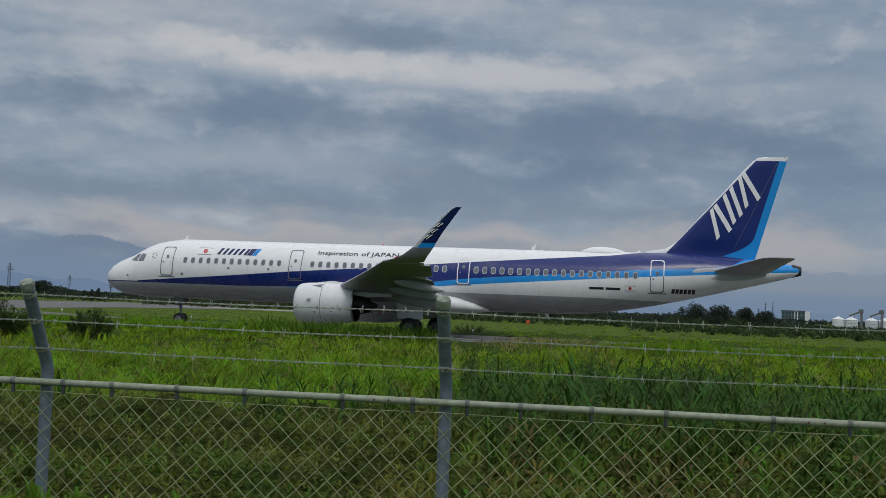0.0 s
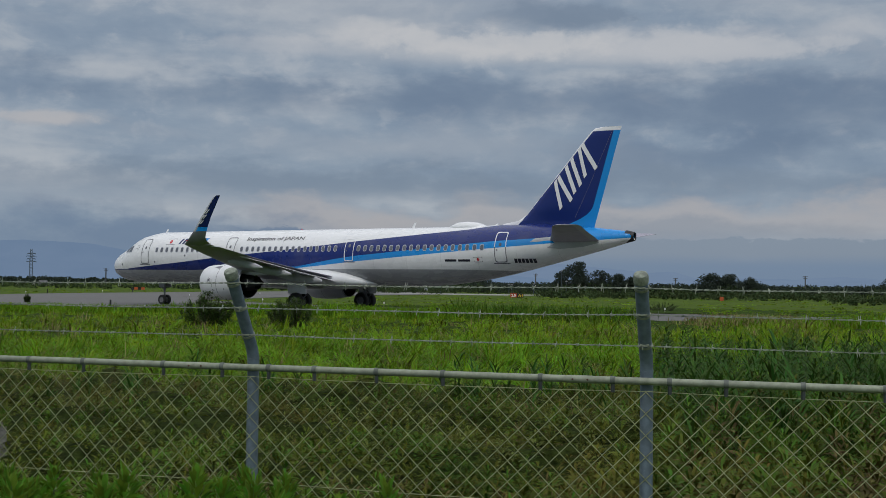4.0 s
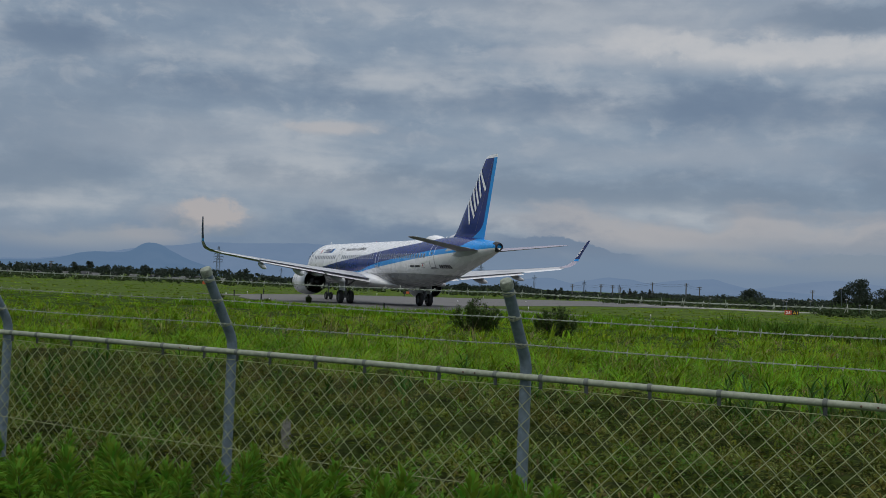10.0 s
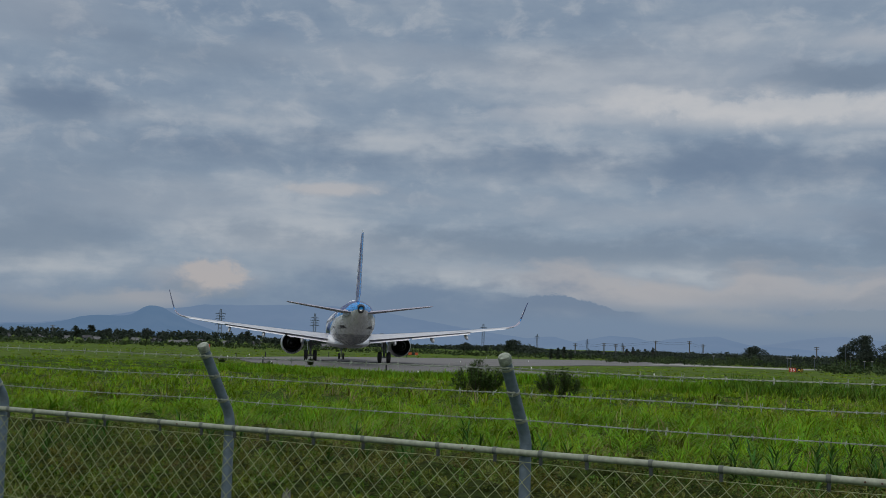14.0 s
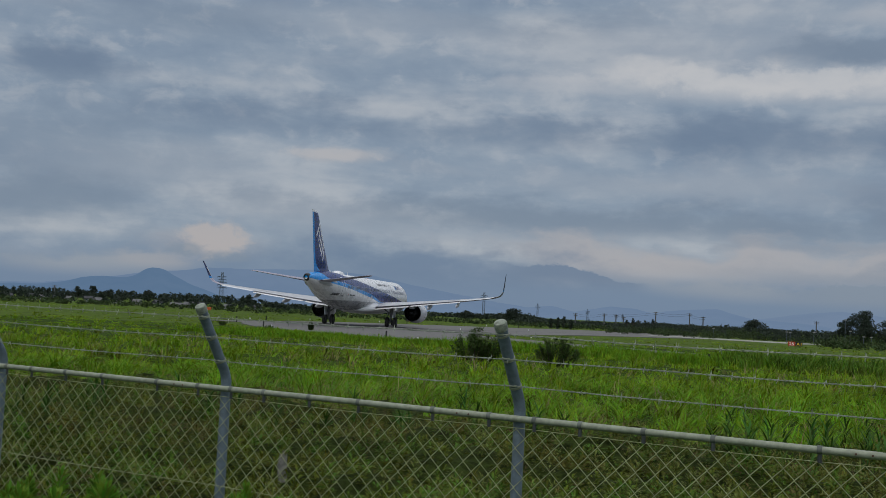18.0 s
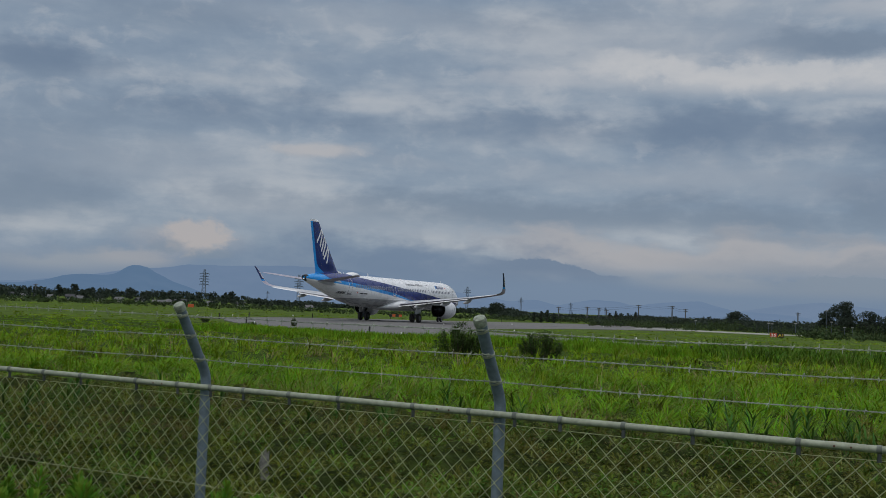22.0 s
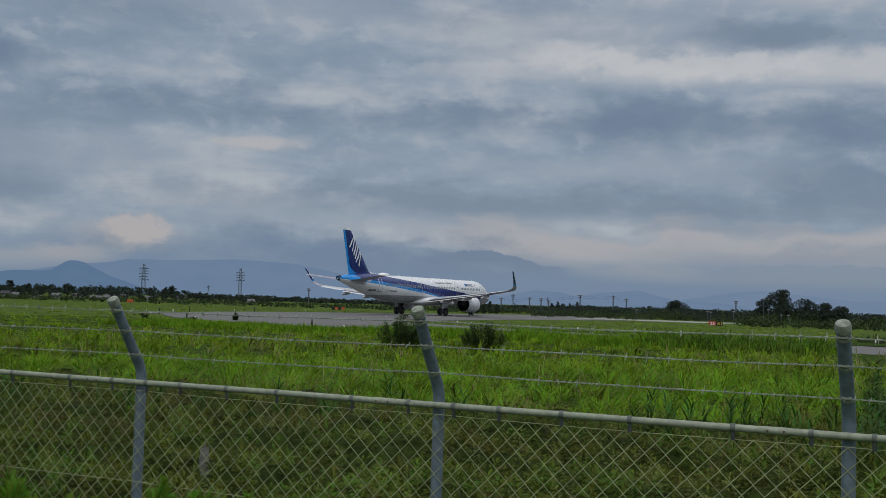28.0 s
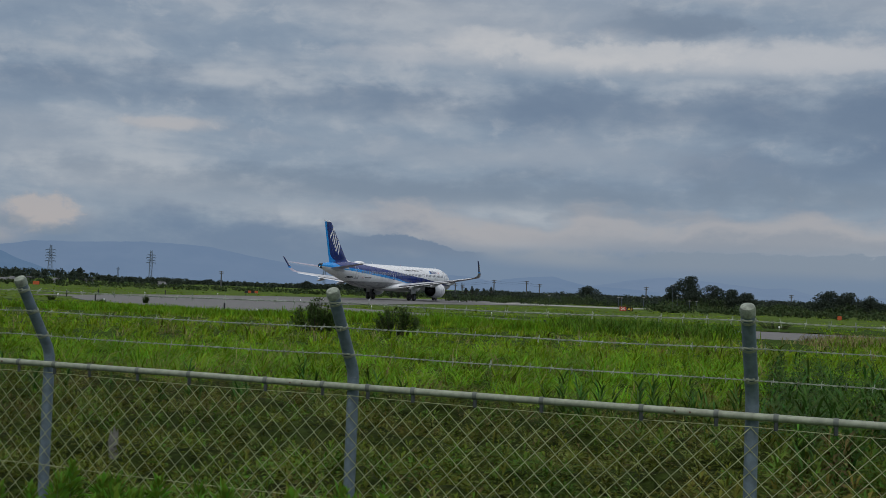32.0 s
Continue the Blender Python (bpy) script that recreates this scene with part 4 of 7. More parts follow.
def rim_bm(r, w, n=20):
    bm = bmesh.new()
    prof = [(-w * 0.40, 0.02), (-w * 0.42, r * 0.2), (-w * 0.25, r * 0.42), (-w * 0.40, r * 0.56), (w * 0.40, r * 0.56), (w * 0.25, r * 0.42), (w * 0.42, r * 0.2), (w * 0.40, 0.02)]
    loft(bm, [[Vector((x, q * math.cos(a), q * math.sin(a))) for a in (2 * math.pi * k / n for k in range(n))] for x, q in prof])
    for k in range(6):
        a = 2 * math.pi * k / 6
        for e in (-1, 1):
            p = Vector((e * w * 0.33, r * 0.34 * math.cos(a), r * 0.34 * math.sin(a)))
            tube(bm, [p, p + Vector((e * w * 0.08, 0, 0))], r * 0.05, 6)
    return bm


WHEELS = []   # wheel, its radius, its place on the aircraft


def add_wheel(parent, x, s, r, w):
    hub = part("wheel", rim_bm(r, w), STRUT, parent, "aircraft wheel with black tyre")
    shade_auto(hub)
    hub.matrix_basis = pose(x, -s, r)
    shade_auto(part("tyre", wheel_bm(r, w), RUBBER, hub, "black rubber tyre"))
    WHEELS.append((hub, r, (x, -s, r)))


def build_gear(parent):
    for side in (-1, 1):
        bm = bmesh.new()
        x = side * 3.8
        tube(bm, [(x, -21.97, 2.7), (x, -21.97, 1.35)], 0.17, 14)
        tube(bm, [(x, -21.97, 1.35), (x, -21.97, 0.58)], 0.115, 14)
        tube(bm, [(x - 0.62, -21.97, 0.585), (x + 0.62, -21.97, 0.585)], 0.09, 12)
        g = shade_auto(part("main_gear", bm, STRUT, parent, "grey main landing gear leg with twin wheels"))
        bm = bmesh.new()
        tube(bm, [(x, -21.97, 1.45), (side * 2.3, -21.9, 2.55)], 0.075, 10)
        tube(bm, [(side * 3.0, -21.93, 2.02), (side * 3.2, -21.95, 2.62)], 0.045, 8)
        shade_auto(part("side_stay", bm, STRUT, g))
        bm = bmesh.new()
        tube(bm, [(x, -22.12, 1.35), (x, -22.5, 1.0), (x, -22.10, 0.68)], 0.05, 8)
        part("torque_link", bm, STRUT, g)
        bm = bmesh.new()
        secs = [[Vector((x + side * 0.30 + e, -22.75, z0)), Vector((x + side * 0.30 + e, -21.2, z0)), Vector((x + side * (0.30 + 0.12) + e, -21.1, z1)), Vector((x + side * (0.30 + 0.12) + e, -22.7, z1))] for e, z0, z1 in ((-0.03, 1.1, 2.6), (0.03, 1.1, 2.6))]
        loft(bm, secs)
        part("gear_door", bm, WHITE, g, "white gear door fixed to the leg")
        for e in (-0.46, 0.46):
            add_wheel(parent, x + e, 21.97, 0.585, 0.40)
    bm = bmesh.new()
    tube(bm, [(0, -5.25, 2.1), (0, -5.32, 1.1)], 0.11, 12)
    tube(bm, [(0, -5.32, 1.1), (0, -5.34, 0.4)], 0.07, 12)
    tube(bm, [(-0.36, -5.34, 0.385), (0.36, -5.34, 0.385)], 0.055, 10)
    g = shade_auto(part("nose_gear", bm, STRUT, parent, "grey nose landing gear leg with twin wheels"))
    bm = bmesh.new()
    tube(bm, [(0, -5.27, 1.25), (0, -4.25, 1.95)], 0.06, 8)
    part("drag_stay", bm, STRUT, g)
    for e in (-0.55, 0.55):
        bm = bmesh.new()
        box(bm, e * 0.7 - 0.012, e * 0.7 + 0.012, -5.70, -5.10, 1.35, 1.85, 0.01)
        part("gear_door", bm, STRUT, g)
    for e in (-0.13, 0.13):
        bm = bmesh.new()
        tube(bm, [(e, -5.11, 1.35), (e, -5.19, 1.35)], 0.09, 12)
        part("taxi_light", bm, STEEL, g)
    for e in (-0.25, 0.25):
        add_wheel(parent, e, 5.34, 0.385, 0.22)


def words_bm(text, s0, s1, z0, z1, slant=0.0, side=-1):
    """Lettering of the built-in font, flat in (station, height), in the given rectangle; side -1: read on the left of the hull."""
    cu = bpy.data.curves.new("words", "FONT")
    cu.body, cu.resolution_u, cu.shear, cu.offset = text, 3, slant, 0.012
    ob = bpy.data.objects.new("words", cu)
    scene.collection.objects.link(ob)
    bpy.context.view_layer.update()
    me = bpy.data.meshes.new_from_object(ob.evaluated_get(bpy.context.evaluated_depsgraph_get()))
    bpy.data.objects.remove(ob)
    co = np.array([v.co for v in me.vertices])
    lo, hi = co.min(0), co.max(0)
    bm = bmesh.new()
    bm.from_mesh(me)
    bpy.data.meshes.remove(me)
    for v in bm.verts:
        u, w = (v.co.x - lo[0]) / (hi[0] - lo[0]), (v.co.y - lo[1]) / (hi[1] - lo[1])
        s = s0 + (s1 - s0) * u if side < 0 else s1 - (s1 - s0) * u
        v.co = (s, 0.0, z0 + (z1 - z0) * w)
    return bm


def build_livery(body):
    """Windows, doors, lettering bars and flags on both sides."""
    for side in (-1, 1):
        stations = [6.35 + 0.533 * k for k in range(13)] + [14.95 + 0.533 * k for k in range(17)] + [25.45 + 0.533 * k for k in range(19)]
        for s in stations:
            z = 4.23
            bm = bmesh.new()
            bm.faces.new([bm.verts.new((a, 0, b)) for a, b in strip_outline(s - 0.15, s + 0.15, z - 0.215, z + 0.215, 0.12, n=3)])
            w = part("window", wrap("window", bm, side, PANE_RIM, 0.008), None, body)
            bm = bmesh.new()
            bm.faces.new([bm.verts.new((a, 0, b)) for a, b in strip_outline(s - 0.115, s + 0.115, z - 0.17, z + 0.17, 0.10, n=3)])
            part("pane", wrap("pane", bm, side, PANE, 0.014), None, w)
        for s0, s1, z0, z1, white_rim in ((4.63, 5.52, 3.18, 5.08, False), (13.40, 14.26, 3.24, 5.12, False), (24.28, 25.05, 3.36, 4.92, True), (35.9, 36.72, 3.28, 5.22, True)):
            ring = strip_outline(s0, s1, z0, z1, 0.14)
            d = part("door", wrap("door", two_tone(ring_bm(ring, 0.055), 4.12 if s0 > 30 else (0.0 if white_rim else 9.0)), side, [LETTER_WHITE, LINE], 0.012), None, body, "passenger door outlined on the fuselage")
            small = strip_outline((s0 + s1) / 2 - 0.09, (s0 + s1) / 2 + 0.09, 4.30, 4.52, 0.06, n=3)
            bm = bmesh.new()
            bm.faces.new([bm.verts.new((a, 0, b)) for a, b in small])
            part("door_window", wrap("door_window", bm, side, PANE, 0.014), None, d)
            part("sill_mark", wrap("sill_mark", patch_bm(s0 - 0.12, s1 + 0.12, z0 - 0.09, z0 - 0.03), side, LINE, 0.013), None, d)
            part("door_handle", wrap("door_handle", patch_bm(s0 + 0.14, s0 + 0.24, 4.02, 4.10), side, LINE, 0.016), None, d)
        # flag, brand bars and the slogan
        for s0, s1, z0, z1 in ((7.14, 8.06, 4.62, 5.08), (34.45, 35.05, 3.30, 3.62)):
            fl = part("flag", wrap("flag", patch_bm(s0, s1, z0, z1), side, LETTER_WHITE, 0.012), None, body, "white flag with a red disc")
            part("flag_rim", wrap("flag_rim", ring_bm([(s0, z0), (s1, z0), (s1, z1), (s0, z1)], 0.025), side, LINE, 0.016), None, fl)
            bm = bmesh.new()
            r = (z1 - z0) * 0.3
            bm.faces.new([bm.verts.new(((s0 + s1) / 2 + r * math.cos(a), 0, (z0 + z1) / 2 + r * math.sin(a))) for a in (2 * math.pi * k / 16 for k in range(16))])
            part("flag_disc", wrap("flag_disc", bm, side, RED, 0.018), None, fl)
        lean = 0.55 if side < 0 else -0.55
        sign = 1 if side < 0 else -1
        base = 8.25
        for k in range(6):
            a = base + 0.17 + 0.36 * k
            part("brand_bar", wrap("brand_bar", patch_bm(a, a + 0.20, 4.66, 5.08, lean), side, NAVY, 0.012), None, body, "dark blue slanted bar")
        part("brand_bar", wrap("brand_bar", patch_bm(10.45, 10.80, 4.66, 5.10, lean), side, NAVY, 0.012), None, body, "dark blue slanted bar")
        part("brand_bar", wrap("brand_bar", patch_bm(10.81, 11.12, 4.66, 5.10, lean), side, AZURE, 0.012), None, body, "light blue slanted bar")
        part("slogan", wrap("slogan", words_bm("Inspiration of JAPAN", 15.2, 20.45, 4.78, 5.12, 0.0, side), side, INK, 0.02), None, body, "dark lettering reading Inspiration of JAPAN")
        for k in range(2):
            part("type_bar", wrap("type_bar", patch_bm(32.35 + 0.98 * k, 33.2 + 0.98 * k, 3.33, 3.47), side, INK, 0.012), None, body)
        for k in range(6):
            part("number_bar", wrap("number_bar", patch_bm(37.15 + 0.235 * k, 37.33 + 0.235 * k, 3.26, 3.52, 0.12 * sign), side, INK, 0.035), None, body)
        # star mark and sensor ports by the cockpit
        for k in range(5):
            a = 2 * math.pi * k / 5
            part("star_mark", wrap("star_mark", patch_bm(4.02 + 0.16 * math.cos(a), 4.10 + 0.16 * math.cos(a), 4.42 + 0.16 * math.sin(a), 4.50 + 0.16 * math.sin(a)), side, LINE, 0.012), None, body)
        for s, z in ((2.05, 3.05), (9.3, 3.72), (12.0, 3.74), (6.1, 3.25), (41.2, 4.45), (42.0, 4.62)):
            part("port", wrap("port", patch_bm(s, s + 0.14, z, z + 0.14), side, LINE, 0.012), None, body)
        # cockpit windows
        for pts in (((2.20, 4.12), (2.74, 4.08), (2.86, 4.54), (2.62, 4.57)), ((2.84, 4.07), (3.30, 4.10), (3.36, 4.56), (2.96, 4.58))):
            bm = bmesh.new()
            bm.faces.new([bm.verts.new((a, 0, b)) for a, b in pts])
            bmesh.ops.subdivide_edges(bm, edges=bm.edges, cuts=2, use_grid_fill=True)
            part("cockpit_window", wrap("cockpit_window", bm, side, PANE, 0.03), None, body, "dark cockpit window")


def build_tail(parent):
    # fin with its fillet
    fin_le = [(5.3, 35.0), (5.80, 35.6), (5.98, 36.7), (6.4, 37.35), (7.2, 38.02), (9.0, 39.60), (11.0, 41.32), (11.42, 41.72), (11.60, 41.98), (11.66, 42.4)]
    rings = []
    for z, le in fin_le:
        te = 42.0 + (z - 5.6) * 0.285
        ch = te - le
        sec = aerofoil(le, ch, 0.0, 0.0, 0.10 if z < 11.55 else 0.05, up=(0, 0, 1))
        rings.append([Vector((p.z * (0.55 if z < 6 else 1), p.y, z)) for p in sec])
    bm = bmesh.new()
    loft(bm, rings)
    fin = shade_auto(part("fin", bm, fin_material(), parent, "dark blue tail fin with light blue trailing edge"), 50)

    def fin_x(s, z):
        le = float(np.interp(z, [a for a, b in fin_le], [b for a, b in fin_le]))
        ch = 42.0 + (z - 5.6) * 0.285 - le
        x = min(max((s - le) / ch, 0.001), 1.0)
        return 5 * 0.10 * (0.2969 * math.sqrt(x) - 0.126 * x - 0.3516 * x * x + 0.2843 * x ** 3 - 0.1015 * x ** 4) * ch
    # white slanted bars climbing the fin
    along = Vector((0.638, 0.77))
    for side in (-1, 1):
        for k in range(6):
            pair, second = divmod(k, 2)
            slim = Vector((0.66, -1.70))
            across = slim if pair == 1 else (Vector((0.95, -1.55)) if second else Vector((0.46, -1.78)))
            p = Vector((39.16, 8.24)) + along * (1.26 * pair + ((0.60 if second else 0.02) if pair == 1 else (0.46 if second else 0.14)))
            bm = bmesh.new()
            n = 6
            rows = []
            for i in range(n + 1):
                q = p + across * (i / n)
                r = q + along * 0.29
                rows.append([bm.verts.new((side * (fin_x(a.x, a.y) * (1 if side < 0 else 0.93) + 0.016), -a.x, a.y)) for a in (q, q.lerp(r, 0.5), r)])
            for a, b in zip(rows, rows[1:]):
                for j in range(2):
                    bm.faces.new((a[j], a[j + 1], b[j + 1], b[j]))
            bmesh.ops.recalc_face_normals(bm, faces=bm.faces)
            part("brand_bar", bm, LETTER_WHITE, fin, "white slanted bar")
        bm = bmesh.new()
        vs = []
        for z in (6.1, 8.0, 10.0, 11.3):
            te = 42.0 + (z - 5.6) * 0.285
            s = te - 0.30 * (te - float(np.interp(z, [a for a, b in fin_le], [b for a, b in fin_le]))) * 0.9
            vs.append([bm.verts.new((side * (fin_x(q, z) + 0.013), -q, z)) for q in (s, s + 0.02)])
        for a, b in zip(vs, vs[1:]):
            bm.faces.new((a[0], a[1], b[1], b[0]))
        part("rudder_seam", bm, LINE, fin)
    # tailplanes
    for side in (-1, 1):
        bm = bmesh.new()
        secs = [(0.5, 39.1, 3.5, 4.60, 0.10), (1.25, 39.55, 3.1, 4.68, 0.10), (3.5, 40.75, 2.35, 4.97, 0.095), (5.8, 41.9, 1.72, 5.27, 0.09), (6.15, 42.25, 1.4, 5.31, 0.07), (6.22, 42.6, 1.0, 5.32, 0.05)]
        loft(bm, [aerofoil(le, ch, side * y, z, th) for y, le, ch, z, th in secs])
        st = shade_auto(part("tailplane", bm, WING_GREY, parent, "light grey tailplane"), 50)
        bm = bmesh.new()
        loft(bm, [aerofoil(le + ch * 0.72, ch * 0.31, side * y, z - 0.01, 0.08, 0, 6) for y, le, ch, z, th in secs[1:5]])
        shade_auto(part("elevator", bm, GREY, st), 50)
        # pale apron round the pivot
        bm = bmesh.new()
        loft(bm, [[Vector((side * (hull_x(s, 4.6) * 0.985), -s, 4.52 + h * math.sin(a))) + Vector((side * 0.03 * math.cos(a), 0, 0)) for a in (2 * math.pi * k / 12 for k in range(12))] for s, h in ((38.2, 0.03), (38.6, 0.26), (40.2, 0.40), (41.6, 0.28), (42.6, 0.03))])
        shade_auto(part("pivot_fairing", bm, WING_TOP, st), 60)


def build_aircraft():
    plane = empty("airliner")
    tagged(plane, "white and blue twin-engine airliner taxiing on its wheels", "airplane")
    n = 64
    fine = sorted(set(HULL_S + [round(x, 2) for x in np.arange(6.6, 30.5, 1.2)]))
    rings = []
    for s in fine:
        lo, hi, w = hull(s)
        c, r = (lo + hi) / 2, (hi - lo) / 2
        rings.append([Vector((w * math.cos(a), -s, c + r * math.sin(a))) for a in (2 * math.pi * k / n for k in range(n))])
    bm = bmesh.new()
    loft(bm, rings)
    body = part("fuselage", bm, livery_material(), plane, "white fuselage with blue bands and grey belly", smooth=True)
    # belly fairing
    bm = bmesh.new()
    rows = []
    for s, w, z0, z1 in ((13.4, 0.6, 1.72, 1.9), (14.2, 1.5, 1.58, 2.25), (15.5, 2.05, 1.46, 2.7), (17.5, 2.25, 1.40, 2.95), (20.5, 2.28, 1.40, 3.0), (22.8, 2.22, 1.42, 2.9), (24.2, 2.04, 1.50, 2.65), (25.3, 1.6, 1.62, 2.3), (26.1, 0.7, 1.72, 1.95)):
        c, r = (z0 + z1) / 2, (z1 - z0) / 2
        rows.append([Vector((w * math.copysign(abs(math.cos(a)) ** 0.75, math.cos(a)), -s, c + r * math.copysign(abs(math.sin(a)) ** 0.75, math.sin(a)))) for a in (2 * math.pi * k / 32 for k in range(32))])
    loft(bm, rows)
    shade_auto(part("belly_fairing", bm, WHITE, plane, "pale bulging wing-root fairing"), 50)
    for side in (-1, 1):
        build_wing(plane, side)
        build_engine(plane, side)
    build_tail(plane)
    build_gear(plane)
    build_livery(body)
    # tail cone, exhaust, dome, blades, beacons
    bm = bmesh.new()
    loft(bm, turned([(44.1, 0.395), (44.5, 0.30), (44.62, 0.26), (44.6, 0.20), (44.3, 0.18)], (0, 4.88), 24), False)
    shade_auto(part("tail_cone", bm, DARK, plane, "dark auxiliary exhaust at the tail tip"))
    bm = bmesh.new()
    tube(bm, [(0, -44.59, 4.72), (0, -44.4, 4.72)], 0.03, 10)
    part("tail_light", bm, shine("white tail light", (1.0, 0.98, 0.9), 1.0), plane, "small white tail light")
    bm = bmesh.new()
    rows = []
    for s, h, w in ((31.6, 0.02, 0.1), (31.8, 0.16, 0.42), (32.3, 0.33, 0.62), (33.0, 0.37, 0.64), (33.7, 0.30, 0.55), (34.2, 0.14, 0.35), (34.45, 0.02, 0.08)):
        rows.append([Vector((w * math.cos(a), -s, 5.61 + (h + 0.02) * math.sin(a))) for a in (2 * math.pi * k / 20 for k in range(20))])
    loft(bm, rows)
    shade_auto(part("radome", bm, WHITE, plane, "white antenna dome on the roof"), 60)
    for s, z, h in ((5.4, 5.57, 0.36), (28.6, 5.65, 0.38), (35.0, 5.70, 0.16), (12.0, 1.74, -0.3), (29.6, 1.74, -0.32)):
        bm = bmesh.new()
        u = 1 if h > 0 else -1
        loft(bm, [[Vector((w * math.cos(a), -(s + lean + 0.13 * sc * math.sin(a)), z + q)) for a in (2 * math.pi * k / 8 for k in range(8))] for q, sc, lean, w in ((-0.05 * u, 1.0, 0, 0.02), (h * 0.6, 0.75, 0.12, 0.015), (h, 0.4, 0.22, 0.008))])
        part("antenna", bm, WHITE, plane, "small blade antenna")
    for z in (5.69, 1.36):
        bm = bmesh.new()
        tube(bm, [(0, -19.0, z - 0.06), (0, -19.0, z + 0.02), (0, -19.0, z + 0.06)], [0.05, 0.04, 0.02], 12)
        part("beacon", bm, RED, plane, "red beacon lens")
    return plane


airliner = build_aircraft()

# ---- plants ----
rng = np.random.default_rng(7)


def smooth_noise(x, y, scale, seed=0.0):
    return np.array([noise.noise((a * scale, b * scale, seed)) for a, b in zip(x, y)])


def past_fence(x, y):
    return (x - FENCE_AT.x) * FENCE_OUT.x + (y - FENCE_AT.y) * FENCE_OUT.y


def off_pavement(x, y, margin):
    """True where a place is clear of the paved strips."""
    free = np.ones(len(x), bool)
    path = np.array([tuple(p) for p in TURN_WAY])
    for a, b, w in zip(path, path[1:], WAY_HALF):
        d = b - a
        f = np.clip(((x - a[0]) * d[0] + (y - a[1]) * d[1]) / (d @ d), 0, 1)
        free &= np.hypot(x - a[0] - f * d[0], y - a[1] - f * d[1]) > margin - 11.0 + w
    n = np.array([-TAXI_DIR.y, TAXI_DIR.x])
    free &= np.abs((x - RUNWAY_AT.x) * n[0] + (y - RUNWAY_AT.y) * n[1]) > 9.5
    a, d, m = np.array([-18.0, 116.0]), np.array([43.0, 74.0]), np.array([-0.864, 0.503])
    f = ((x - a[0]) * d[0] + (y - a[1]) * d[1]) / (d @ d)
    o = (x - a[0]) * m[0] + (y - a[1]) * m[1]
    free &= ~((f > -0.05) & (f < 1.05) & (o < 9.5) & (o > -20.5))
    return free


def scatter(count, r0, r1, a0=-27.0, a1=50.0, power=0.35):
    """Places in a wedge round the eye, denser near it."""
    u = rng.random(count)
    r = (r0 ** power + u * (r1 ** power - r0 ** power)) ** (1 / power)
    a = np.radians(a0 + (a1 - a0) * rng.random(count))
    return np.sin(a) * r, np.cos(a) * r, r


def ribbons(x, y, z, turn, height, lean, width, levels=4, droop=1.0, start=0.0, droops=0.25):
    """Bent blades: each a strip of quads from its root, leaning along turn."""
    n = len(x)
    t = np.linspace(0, 1, levels)[None, :]
    out = (lean[:, None] * (start * t + (1 - start) * t ** (1 + droop)))
    px = x[:, None] + np.cos(turn)[:, None] * out
    py = y[:, None] + np.sin(turn)[:, None] * out
    pz = z[:, None] + height[:, None] * (t - droops * (lean / (np.abs(height) + 0.01))[:, None] * t ** 3)
    w = width[:, None] * np.array([0.75, 1.0, 0.8, 0.5, 0.12][:1] + list(np.interp(np.linspace(0, 1, levels)[1:], [0, 0.4, 0.7, 1], [0.8, 1.0, 0.75, 0.10])))[None, :]
    sx, sy = -np.sin(turn)[:, None] * w / 2, np.cos(turn)[:, None] * w / 2
    v = np.empty((n, levels, 2, 3), np.float32)
    v[:, :, 0, 0], v[:, :, 0, 1], v[:, :, 0, 2] = px - sx, py - sy, pz
    v[:, :, 1, 0], v[:, :, 1, 1], v[:, :, 1, 2] = px + sx, py + sy, pz
    base = (np.arange(n) * levels * 2)[:, None, None]
    k = np.arange(levels - 1)[None, :, None] * 2
    f = (base + k + np.array([0, 1, 3, 2])[None, None, :]).reshape(-1, 4)
    return v.reshape(-1, 3), f


def leaflets(x, y, z, turn, rise, reach, width):
    """Small leaves, each one folded quad from its root by two side corners to its tip."""
    n = len(x)
    cx, cy = np.cos(turn), np.sin(turn)
    v = np.empty((n, 4, 3), np.float32)
    v[:, 0, 0], v[:, 0, 1], v[:, 0, 2] = x, y, z
    v[:, 2, 0], v[:, 2, 1], v[:, 2, 2] = x + cx * reach, y + cy * reach, z + rise - 0.12 * reach
    for k, e in ((1, 1), (3, -1)):
        v[:, k, 0], v[:, k, 1], v[:, k, 2] = x + cx * reach * 0.45 - cy * e * width / 2, y + cy * reach * 0.45 + cx * e * width / 2, z + rise * 0.62 + 0.06 * reach
    return v.reshape(-1, 3), np.arange(n * 4).reshape(-1, 4)


def zs(x, y):
    return np.array([ground_z(a, b) for a, b in zip(x, y)]) - 0.02


def canopy(x, y):
    """Height of the matted weeds behind the fence, in lumps and hollows."""
    h = 0.36 + 0.26 * smooth_noise(x, y, 0.75, 81.0) + 0.14 * smooth_noise(x, y, 2.1, 82.0)
    return np.clip(h * np.clip((past_fence(x, y) + 0.1) / 1.2, 0.15, 1.0), 0.03, 0.75)


def thatch(x, y):
    r = np.hypot(x, y)
    h = 0.12 + 0.10 * smooth_noise(x, y, 0.75, 8.0) + 0.06 * smooth_noise(x, y, 0.16, 2.0) + 0.05 * smooth_noise(x, y, 2.4, 84.0)
    return np.clip(h, 0.02, 0.4) * np.interp(r, [15, 45, 60, 75, 95], [1.0, 1.0, 0.8, 0.55, 0.40])


